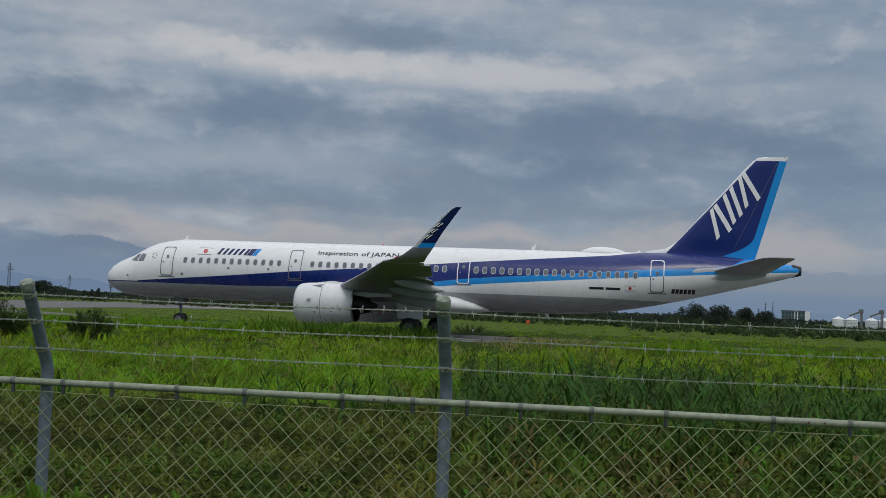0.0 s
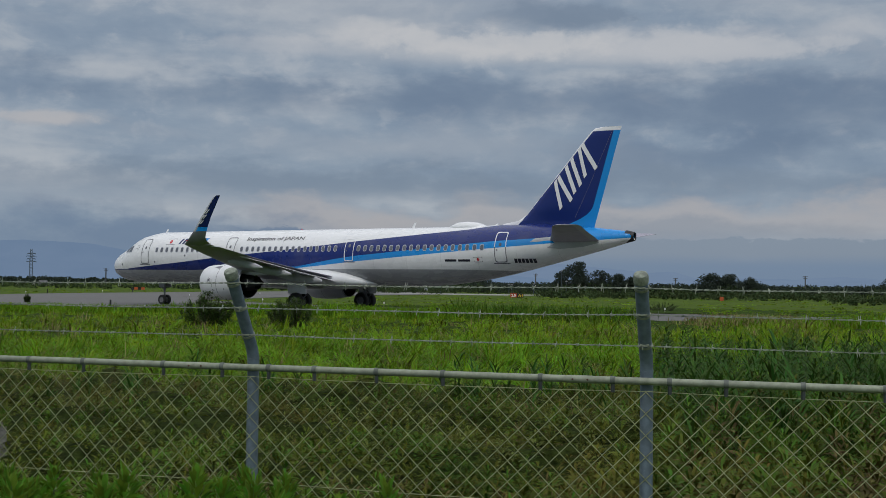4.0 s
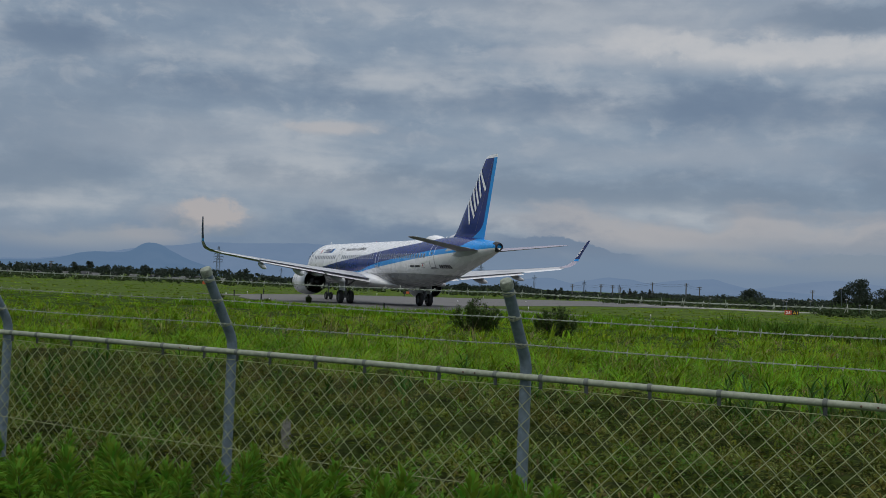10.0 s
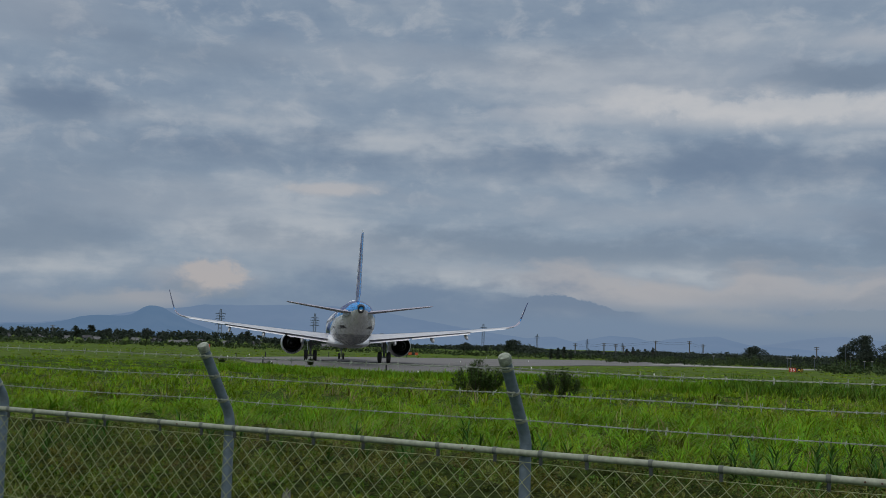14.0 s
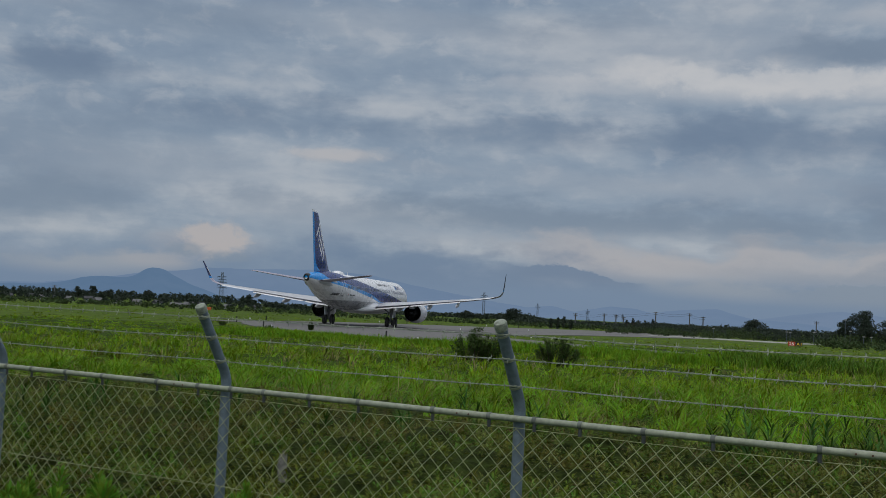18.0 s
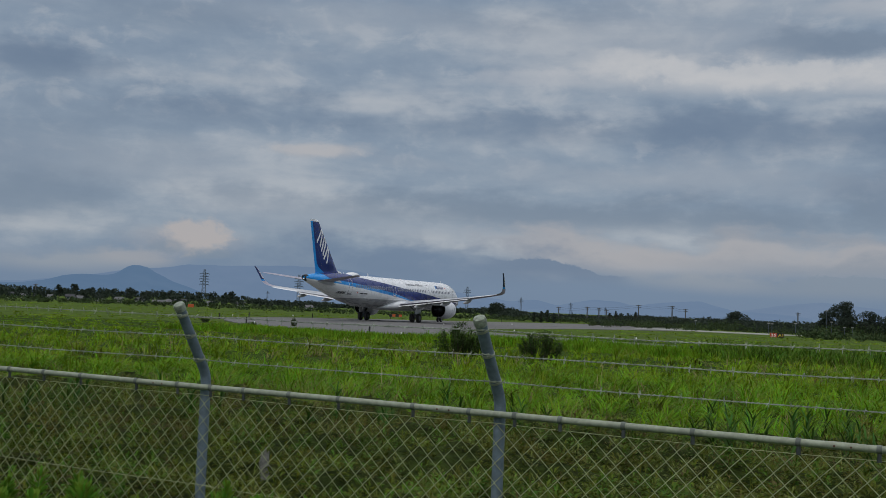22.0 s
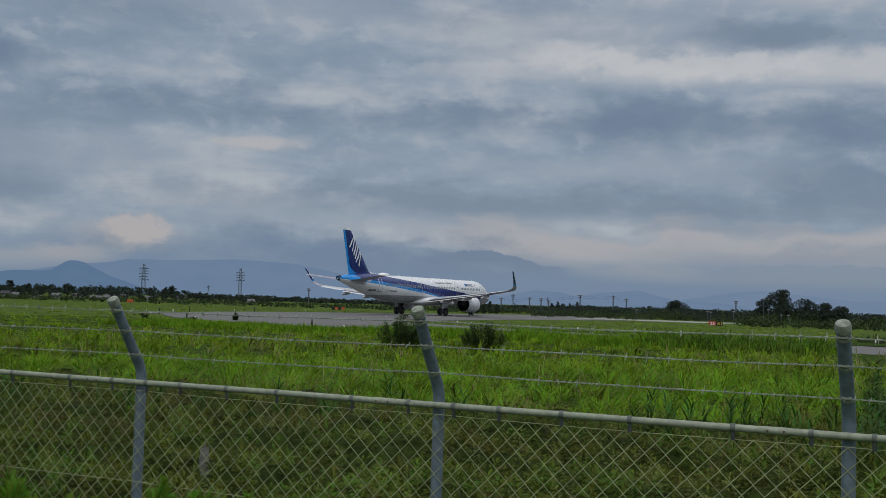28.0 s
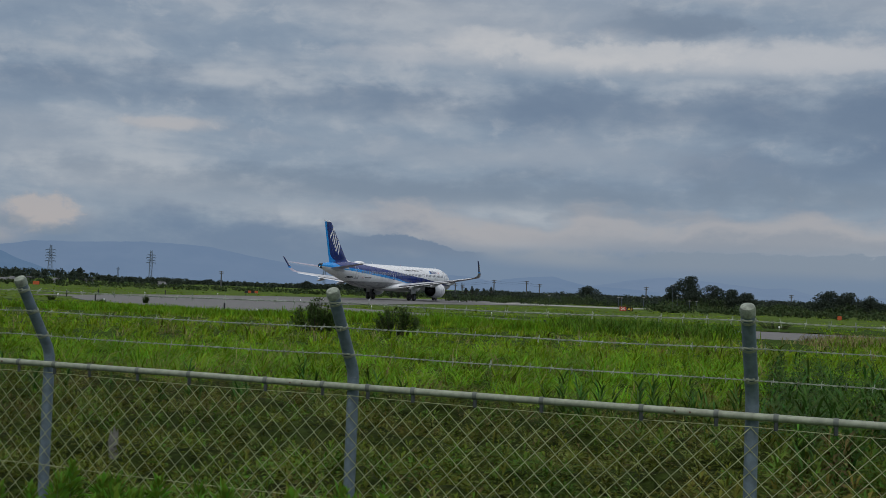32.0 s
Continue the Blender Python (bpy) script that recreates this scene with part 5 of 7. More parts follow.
def mat(name, r0, r1, grow, turn_step, rise, keep, material, label, category):
    """A lumpy sheet of matted growth over the ground, where keep allows."""
    rs = r0 * grow ** np.arange(int(math.log(r1 / r0) / math.log(grow)) + 1)
    az = np.radians(np.arange(-27.0, 50.0 + turn_step, turn_step))
    rr, aa = np.meshgrid(rs, az, indexing="ij")
    x, y = (np.sin(aa) * rr).ravel(), (np.cos(aa) * rr).ravel()
    fine = 0.05 * smooth_noise(x, y, 6.0, 86.0)
    v = np.stack([x, y, zs(x, y) + 0.02 + np.maximum(rise(x, y) + fine, 0.01)], 1)
    ok = keep(x, y, past_fence(x, y)).reshape(rr.shape)
    n, m = rr.shape
    i, j = np.nonzero(ok[:-1, :-1] & ok[1:, :-1] & ok[:-1, 1:] & ok[1:, 1:])
    a = i * m + j
    f = np.stack([a, a + m, a + m + 1, a + 1], 1)
    used, f = np.unique(f, return_inverse=True)
    ob = new(name, array_mesh(name, v[used], f.reshape(-1, 4)[:, ::-1], material, True))
    return tagged(ob, label, category, kind="stuff")


mat("undergrowth", 5.0, 24.0, 1.008, 0.45, canopy, lambda x, y, d: (d > 0.05) & (d < 11.6 + 1.6 * smooth_noise(x, y, 0.35, 5.0)), UNDER, "matted dull green undergrowth behind the fence, darkened for shade", "undergrowth")
mat("thatch", 12.0, 97.0, 1.011, 0.42, thatch, lambda x, y, d: (d > 10.6 + 1.6 * smooth_noise(x, y, 0.35, 5.0)) & off_pavement(x, y, 11.6), THATCH, "dense thatch under bright green grass on the airfield, darkened for shade", "grass")


def grass(name, count, r0, r1, height, width, material, label, near=None, levels=4, margin=11.2, power=0.35, a0=-27.0, a1=50.0, keep=None, tuft=12, spread=0.13):
    """Tufts of blades that bend outwards from their middles."""
    x, y, r = scatter(max(1, count // tuft), r0, r1, a0, a1, power)
    d = past_fence(x, y)
    ok = off_pavement(x, y, margin)
    if near is not None:
        ok &= d > near + 1.6 * smooth_noise(x, y, 0.35, 5.0)
    if keep is not None:
        ok &= keep(x, y, r, d)
    x, y, r = x[ok], y[ok], r[ok]
    n = len(x)
    tall = (1.0 + 0.5 * smooth_noise(x, y, 0.16, 2.0) + 1.0 * smooth_noise(x, y, 0.75, 8.0)) * (0.65 + 0.7 * rng.random(n))
    tall = height * np.clip(tall, 0.3, 1.7) * np.interp(r, [15, 45, 60, 75, 95], [1.0, 1.0, 0.75, 0.5, 0.42])
    mown = np.exp(-((np.degrees(np.arctan2(x, y)) - 25.0) / 1.2) ** 2) * (r > 42)
    tall *= 1 - 0.85 * mown
    breeze = 0.6 + 2.0 * smooth_noise(x, y, 0.3, 11.0)
    size = spread * np.interp(r, [12, 60, 110], [0.8, 1.8, 3.0]) * (0.6 + 0.8 * rng.random(n))
    z = zs(x, y)
    m = tuft
    a = rng.random((n, m)) * 6.28
    f = np.sqrt(rng.random((n, m)))
    px, py = x[:, None] + np.cos(a) * f * size[:, None], y[:, None] + np.sin(a) * f * size[:, None]
    h = tall[:, None] * (0.55 + 0.6 * rng.random((n, m)))
    turn = np.where(rng.random((n, m)) < 0.6, a, breeze[:, None] + rng.normal(0, 0.7, (n, m)))
    wide = width * (0.6 + 0.8 * rng.random((n, m))) * np.interp(r, [10, 30, 90], [0.8, 1.0, 1.9])[:, None]
    lean = h * (0.4 + 1.2 * rng.random((n, m)))
    v, q = ribbons(px.ravel(), py.ravel(), np.repeat(z, m), turn.ravel(), h.ravel(), lean.ravel(), wide.ravel(), levels, droops=0.5)
    ob = new(name, array_mesh(name, v, q, material))
    return tagged(ob, label, "grass", kind="stuff")


grass("grass", 92000, 13, 34, 0.60, 0.025, BLADE, "lush bright green tall grass on the airfield", 11.0, levels=4, tuft=16, spread=0.10)
grass("grass", 112000, 30, 98, 0.56, 0.035, BLADE_MID, "bright green tall grass towards the taxiway", 11.0, levels=3, tuft=16)
grass("grass", 7000, 13, 60, 0.75, 0.016, DRY, "dry straw-coloured stems among green grass", 10.0, levels=3)
grass("grass", 15000, 20, 90, 0.66, 0.05, WEED, "darker clumps of weeds in the grass", 12.0, levels=3, keep=lambda x, y, r, d: smooth_noise(x, y, 0.13, 21.0) > 0.18)
grass("grass", 44000, 98, 330, 0.42, 0.17, BLADE_FAR, "mown yellow-green grass beyond the taxiway", levels=2, margin=12.5, a0=-27, a1=48)
grass("grass", 9000, 55, 120, 0.40, 0.06, BLADE_FAR, "short grass along the taxiway edge", levels=3, margin=10.8, keep=lambda x, y, r, d: ~off_pavement(x, y, 15.0))
grass("grass", 11000, 12, 26, 0.62, 0.014, DRY, "straw-coloured grass between weeds and green grass", 8.8, levels=3, keep=lambda x, y, r, d: (d < 12.8) & (smooth_noise(x, y, 0.4, 33.0) > -0.05))
grass("grass", 9000, 5.6, 26, 0.55, 0.016, WEED, "dull matted grass behind the fence", 0.15, keep=lambda x, y, r, d: d < 12)
grass("grass", 5000, 5.6, 26, 0.56, 0.013, WEED_BROWN, "withered brown stems behind the fence", 0.6, levels=3, keep=lambda x, y, r, d: (d < 12.5) & ((smooth_noise(x, y, 0.3, 31.0) > 0.05) | (d > 8.0)))


def edge_grass(count, k0, k1, height, label, material, o0=7.7, ragged=0.35):
    """Unmown grass along the taxiway's near edge, k metres back along it from the bend."""
    k, o = k0 + (k1 - k0) * rng.random(count), o0 + 8.0 * rng.random(count) ** 1.3
    k = k + 1.6 * np.sin(o * 1.7) * rng.random(count)
    x, y = 26.7 + 0.839 * k - 0.545 * o, 65.3 - 0.545 * k - 0.839 * o
    h = height * (0.6 + 0.7 * rng.random(count)) * (1 + 1.4 * ragged * smooth_noise(x, y, 0.35, 61.0))
    v, f = ribbons(x, y, zs(x, y), rng.random(count) * 6.28, h, h * (0.2 + 0.6 * rng.random(count)), 0.035 + 0.025 * rng.random(count), 3)
    tagged(new("grass", array_mesh("grass", v, f, material)), label, "grass", kind="stuff")


edge_grass(9000, -40, -24, 0.45, "unmown grass along the near edge of the taxiway", BLADE, 10.6)
edge_grass(19000, -24, -3.0, 0.60, "grass along the near edge of the taxiway", BLADE)
edge_grass(4500, -6.0, 2.0, 0.80, "tall dark weeds along the near edge of the taxiway", WEED2, 8.2, 0.7)
edge_grass(3600, -8.0, 2.2, 0.60, "grass among dark weeds along the taxiway", BLADE)
edge_grass(700, 3.6, 6.0, 0.12, "short dry grass along the taxiway edge", DRY)
edge_grass(3600, 6.6, 13, 0.48, "dry tan grass along the taxiway edge", DRY, 7.7, 0.6)
edge_grass(3600, 7.5, 14, 0.46, "grass among dry stems along the taxiway edge", BLADE)
edge_grass(24000, 12, 70, 0.62, "taller grass along the near edge of the taxiway", BLADE)


def herb(name, x, y, heights, leaves, leaf_len, leaf_wide, material, label, droop=0.5, category="weeds"):
    """Upright leafy stems; leaves stand round the stem and grow smaller to the tip."""
    n = len(x)
    z = zs(x, y)
    tip = rng.normal(0, 0.10, (n, 2)) * heights[:, None]
    vs, fs, off = [], [], 0
    # stems
    v, f = ribbons(x, y, z, rng.random(n) * 6.28, heights, 0.02 + 0.08 * rng.random(n) * heights, np.full(n, 0.009), 3)
    vs.append(v), fs.append(f)
    off = len(v)
    m = leaves
    u = (np.arange(m)[None, :] + rng.random((n, m))) / m
    u = 0.22 + 0.78 * u
    turn = (np.arange(m)[None, :] * 2.4 + rng.random((n, 1)) * 6.28 + rng.normal(0, 0.35, (n, m)))
    size = (0.55 + 0.45 * np.sin(np.pi * np.clip(1.12 - u, 0, 1))) * (0.8 + 0.4 * rng.random((n, m)))
    lx = (x[:, None] + tip[:, :1] * u ** 2).ravel()
    ly = (y[:, None] + tip[:, 1:] * u ** 2).ravel()
    lz = (z[:, None] + heights[:, None] * u).ravel()
    ln = (leaf_len * size).ravel()
    rise = np.interp(u, [0.2, 0.75, 1.0], [-0.1, 0.35, 1.1]).ravel() * ln
    v, f = ribbons(lx, ly, lz, turn.ravel(), rise, ln * np.interp(u, [0.2, 0.9, 1.0], [1.0, 0.85, 0.5]).ravel(), leaf_wide * size.ravel(), 3, droop, 0.6)
    vs.append(v), fs.append(f + off)
    ob = new(name, array_mesh(name, np.concatenate(vs), np.concatenate(fs), material))
    return tagged(ob, label, category, kind="stuff")


def bushy(name, x, y, heights, leaves, leaf_len, leaf_wide, spread, material, label, category="weeds"):
    """Bushy plants: side shoots carry small leaves out from a bent stem, narrowing to the tip."""
    n, m = len(x), leaves
    z = zs(x, y)
    v0, f0 = ribbons(x, y, z, rng.random(n) * 6.28, heights * 0.95, 0.05 * heights, np.full(n, 0.008), 3)
    u = 0.38 + 0.62 * rng.random((n, m)) ** 0.8
    turn = rng.random((n, m)) * 6.28
    tip, way = rng.random((n, 1)) * 0.18 * heights[:, None], rng.random((n, 1)) * 6.28
    out = 0.45 * spread * np.clip(1.05 - u, 0, 1) ** 0.6 * np.sqrt(rng.random((n, m))) * (0.6 + 0.8 * rng.random((n, 1)))
    size = np.interp(u, [0.1, 0.6, 0.9, 1.0], [1.0, 1.0, 0.85, 0.55]) * (0.7 + 0.6 * rng.random((n, m)))
    ln = 1.55 * leaf_len * size
    rise = np.interp(u, [0.1, 0.6, 0.9, 1.0], [-0.1, 0.15, 0.45, 1.1]) * ln * (0.4 + 1.0 * rng.random((n, m)))
    px = x[:, None] + np.cos(way) * tip * u ** 2 + np.cos(turn) * out
    py = y[:, None] + np.sin(way) * tip * u ** 2 + np.sin(turn) * out
    pz = z[:, None] + heights[:, None] * u
    v1, f1 = leaflets(px.ravel(), py.ravel(), pz.ravel(), turn.ravel(), rise.ravel(), ln.ravel(), (leaf_wide * 1.15 * size).ravel())
    ob = new(name, array_mesh(name, np.concatenate([v0, v1]), np.concatenate([f0, f1 + len(v0)]), material))
    return tagged(ob, label, category, kind="stuff")


def weed_places(count, d0, d1, a0=-27, a1=50):
    x, y, r = scatter(int(count * 1.5), 6.8, 23, a0, a1, 0.9)
    d = past_fence(x, y)
    ok = (d > d0) & (d < d1 + 1.5 * smooth_noise(x, y, 0.35, 5.0))
    return x[ok], y[ok]


def weed_patch(count, d0, d1, height, leaves, leaf_len, leaf_wide, spread, material, label, seed, cut):
    x, y = weed_places(count, d0, d1)
    ok = smooth_noise(x, y, 0.45, seed) > cut
    x, y = x[ok], y[ok]
    h = canopy(x, y) * 0.9 + height * (0.12 + 0.42 * rng.random(len(x)) ** 1.5)
    bushy("weeds", x, y, h, leaves, leaf_len * 0.70, leaf_wide * 0.92, spread * 1.15, material, label)


weed_patch(4200, 0.15, 11.0, 0.60, 44, 0.075, 0.024, 0.17, WEED, "thick dull green weeds behind the fence", 3.0, -0.4)
weed_patch(2600, 0.15, 10.5, 0.66, 46, 0.080, 0.024, 0.16, WEED2, "fresh green bushy weeds behind the fence", 13.0, -0.1)
weed_patch(1300, 0.4, 10.5, 0.62, 40, 0.070, 0.017, 0.15, WEED_BROWN, "withered brown weeds behind the fence", 41.0, 0.0)


weed_patch(900, 0.3, 10.5, 0.64, 40, 0.080, 0.020, 0.16, WEED_PALE, "yellowish weeds with pale leaf tips behind the fence", 91.0, -0.05)
weed_patch(1500, 6.2, 11.5, 0.60, 40, 0.080, 0.020, 0.16, WEED_PALE, "pale yellowish weeds along the edge of the grass", 95.0, -0.25)
weed_patch(700, 6.0, 12.0, 0.58, 46, 0.070, 0.018, 0.16, WEED_BROWN, "reddish withered weeds before the tall grass", 61.0, 0.0)


def tall_weeds(count, az0, az1, r0, r1, height, material, label):
    a = np.radians(az0 + (az1 - az0) * rng.random(count))
    r = np.sqrt(r0 ** 2 + (r1 ** 2 - r0 ** 2) * rng.random(count))
    x, y = np.sin(a) * r, np.cos(a) * r
    ok = (past_fence(x, y) > 0.25) & (smooth_noise(x, y, 0.5, 71.0) > -0.25)
    x, y = x[ok], y[ok]
    bushy("weeds", x, y, height * (0.7 + 0.5 * rng.random(len(x))), 64, 0.090, 0.026, 0.20, material, label)


tall_weeds(330, 24.0, 50.0, 6.0, 14.0, 0.88, WEED2, "tall leafy green weeds behind the fence")
tall_weeds(330, 24.0, 50.0, 6.0, 14.0, 0.80, WEED, "tall dull green weeds behind the fence")
tall_weeds(170, 21.0, 26.5, 8.0, 20.0, 0.55, WEED, "dull low weeds among the grass")
tall_weeds(90, 25.0, 50.0, 6.0, 14.0, 0.90, WEED_BROWN, "tall withered brown weeds behind the fence")
tall_weeds(1150, 24.5, 50.0, 11.0, 24.0, 0.98, REED, "dark leafy weeds standing high beyond the fence")


x, y = weed_places(700, 7.5, 12.0)
herb("weeds", x, y, 0.60 * (0.6 + 0.6 * rng.random(len(x))), 24, 0.08, 0.018, WEED_BROWN, "reddish-brown withered weeds along the edge of the grass")


def reeds(count, az0, az1, r0, r1, height, label):
    """Tall stems with long arching leaves."""
    a = np.radians(az0 + (az1 - az0) * rng.random(count))
    r = r0 + (r1 - r0) * rng.random(count)
    x, y = np.sin(a) * r, np.cos(a) * r
    ok = smooth_noise(x, y, 0.45, 51.0) > -0.12
    x, y = x[ok], y[ok]
    n, m = len(x), 16
    h = height * (0.65 + 0.5 * rng.random(n))
    z = zs(x, y)
    v0, f0 = ribbons(x, y, z, rng.random(n) * 6.28, h, 0.08 * h, np.full(n, 0.014), 4)
    u = 0.25 + 0.75 * (np.arange(m)[None, :] + rng.random((n, m))) / m
    ln = 0.27 * (0.6 + 0.7 * rng.random((n, m)))
    v1, f1 = ribbons(np.repeat(x, m), np.repeat(y, m), (z[:, None] + h[:, None] * u).ravel(), rng.random(n * m) * 6.28, (ln * 0.85).ravel(), (ln * 0.7).ravel(), np.full(n * m, 0.026), 4, 0.7, 0.5)
    ob = new("reeds", array_mesh("reeds", np.concatenate([v0, v1]), np.concatenate([f0, f1 + len(v0)]), REED))
    return tagged(ob, label, "reeds", kind="stuff")


reeds(170, 26.0, 50.0, 9.5, 18.0, 1.25, "dark tall reeds behind the fence")
reeds(55, 12.0, 27.0, 13.5, 18.0, 0.9, "broad-leaved reeds at the edge of the grass")
reeds(40, -24.0, 8.0, 15.0, 19.0, 0.75, "scattered broad-leaved plants at the edge of the grass")


def plant_bm(height, seed):
    """One goldenrod shoot: a dense spindle of narrow leaves round a stem."""
    rnd = np.random.default_rng(seed)
    m = 420
    u = 0.12 + 0.88 * np.sort(rnd.random(m)) ** 0.8
    turn = np.arange(m) * 2.399 + rnd.normal(0, 0.4, m)
    bend = 0.07 * height
    # bushy: side shoots carry most leaves out from the stem
    out = 0.10 * np.clip(1.08 - u, 0, 1) ** 0.7 * np.sqrt(rnd.random(m))
    size = np.interp(u, [0.12, 0.6, 0.9, 1.0], [1.0, 1.0, 0.85, 0.5]) * (0.75 + 0.5 * rnd.random(m))
    ln = 0.066 * size
    rise = np.interp(u, [0.12, 0.6, 0.9, 1.0], [0.1, 0.4, 0.7, 1.3]) * ln * (0.5 + rnd.random(m))
    return leaflets(bend * u ** 2 + np.cos(turn) * out, np.sin(turn) * out, height * u, turn, rise, ln * np.interp(u, [0.12, 0.9, 1.0], [1.15, 0.95, 0.5]), 0.027 * size)


def build_goldenrods():
    kinds = []
    for k in range(5):
        h = 0.78 + 0.07 * k
        root = empty("goldenrod")
        tagged(root, "fresh green leafy goldenrod plant before the fence", "plant", "goldenrods before the fence")
        bm = bmesh.new()
        tube(bm, [(0, 0, -0.1), (0.01, 0, h * 0.5), (0.07 * h, 0, h)], [0.006, 0.005, 0.002], 6)
        part("stem", bm, STEM, root)
        v, f = plant_bm(h, 100 + k)
        part("leaves", array_mesh("leaves", v, f, FRESH), None, root)
        kinds.append(root)
    rnd = random.Random(5)
    made = 0
    while made < 420:
        s, d = rnd.uniform(-6.6, 1.6), -rnd.uniform(0.25, 2.3)
        # thinner and lower to the right
        if rnd.random() < max(0.0, (s + 3.0) / 5.5):
            continue
        p = FENCE_AT + FENCE_ALONG * s + FENCE_OUT * d
        r = p.length
        top = 2.03 - r * math.tan(radians(8.0 + max(0.0, s + 3.0) * 0.7 + rnd.uniform(0, 3.2)))
        g = ground_z(p.x, p.y)
        k = rnd.randrange(5)
        size = (top - g) / (0.78 + 0.07 * k)
        if size < 0.45:
            made += 1
            continue
        m = pose(p.x, p.y, g, rnd.uniform(-5, 5), rnd.uniform(-5, 5), rnd.uniform(0, 360))
        ob = kinds[k] if kinds[k].get("placed") is None else None
        if ob is not None:
            ob["placed"] = 1
            ob.matrix_world = m @ Matrix.Scale(size, 4)
        else:
            ob = copy_thing(kinds[k], m)
            ob.scale = (size, size, size)
        made += 1
    for k in kinds:
        if k.get("placed") is not None:
            del k["placed"]
    for ob in scene.objects:
        if ob.get("placed") is not None:
            del ob["placed"]


build_goldenrods()


def leaf_cloud(centres, radii, count, size, squash=0.8, seed=3):
    """Small leaf quads over a set of clumps, most near their skins."""
    r = np.random.default_rng(seed)
    c, q = np.asarray(centres, float), np.asarray(radii, float)
    pick = r.choice(len(c), count, p=q ** 2 / (q ** 2).sum())
    d = r.normal(size=(count, 3))
    d /= np.linalg.norm(d, axis=1, keepdims=True)
    p = c[pick] + d * (q[pick] * r.random(count) ** 0.28)[:, None] * np.array([1, 1, squash])
    a, b = r.normal(size=(count, 3)), r.normal(size=(count, 3))
    a /= np.linalg.norm(a, axis=1, keepdims=True)
    b -= a * (a * b).sum(1, keepdims=True)
    b /= np.linalg.norm(b, axis=1, keepdims=True)
    s = (size * (0.5 + r.random(count)))[:, None]
    v = np.stack([p - a * s, p - b * s * 0.5, p + a * s, p + b * s * 0.5], 1).reshape(-1, 3)
    return v, np.arange(count * 4).reshape(-1, 4)


def build_shrub(az, dist, wide, tall, seed, label):
    """A bush of upright leafy shoots that spread from one root."""
    at = bearing(az, dist)
    at.z = ground_z(at.x, at.y)
    shrub = empty("shrub", at)
    tagged(shrub, label, "shrub", "shrubs on the airfield")
    r = np.random.default_rng(seed)
    stems, n, m = bmesh.new(), 46, 200
    vs, fs, off = [], [], 0
    for k in range(n):
        a, f = r.random() * 6.28, math.sqrt(r.random())
        h = tall * (0.70 + 0.26 * r.random()) * (1 - 0.45 * f * f)
        end = np.array([math.cos(a) * f * wide / 2, math.sin(a) * f * wide / 2, h])
        tube(stems, [(end[0] * 0.5, end[1] * 0.5, -0.05), tuple(end * np.array([0.78, 0.78, 0.5])), tuple(end)], [0.016, 0.010, 0.004], 5)
        u = 0.04 + 0.96 * r.random(m) ** 0.9
        bend = 0.55 + 0.45 * u
        turn = r.random(m) * 6.28
        out = 0.30 * tall / 2 * np.sqrt(r.random(m)) * np.clip(1.15 - u, 0, 1)
        ln = tall * 0.062 * (0.6 + 0.8 * r.random(m))
        v, q = ribbons(end[0] * bend + np.cos(turn) * out, end[1] * bend + np.sin(turn) * out, h * u, turn, ln * (0.2 + 0.8 * r.random(m)), ln, ln * 0.45, 2, 0.6, 0.6)
        vs.append(v), fs.append(q + off)
        off += len(v)
    part("branch_frame", stems, BARK, shrub)
    part("leaves", array_mesh("leaves", np.concatenate(vs), np.concatenate(fs), BUSH), None, shrub)


build_shrub(1.75, 47.0, 2.3, 1.75, 1, "dark green bushy shrub standing in tall grass")
build_shrub(5.75, 46.0, 2.0, 1.6, 2, "dark green bushy shrub standing in tall grass")
build_shrub(-6.8, 96.0, 0.6, 0.8, 3, "small round shrub at the taxiway edge")
build_shrub(-8.9, 92.0, 0.9, 0.45, 4, "low ragged shrub at the taxiway edge")
build_shrub(-11.2, 100.0, 0.9, 0.5, 5, "low ragged shrub at the taxiway edge")
build_shrub(24.6, 88.0, 3.0, 0.8, 6, "low dark shrub beyond the taxiway")

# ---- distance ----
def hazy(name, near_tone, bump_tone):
    """A far slope: haze painted into a glowing colour, drowning the slope's own."""
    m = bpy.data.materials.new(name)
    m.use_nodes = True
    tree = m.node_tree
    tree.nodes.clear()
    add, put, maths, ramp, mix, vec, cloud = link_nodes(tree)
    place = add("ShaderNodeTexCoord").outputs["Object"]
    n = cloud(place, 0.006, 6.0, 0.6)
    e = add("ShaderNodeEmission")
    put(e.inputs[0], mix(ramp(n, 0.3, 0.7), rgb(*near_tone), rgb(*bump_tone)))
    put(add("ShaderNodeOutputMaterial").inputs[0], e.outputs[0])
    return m


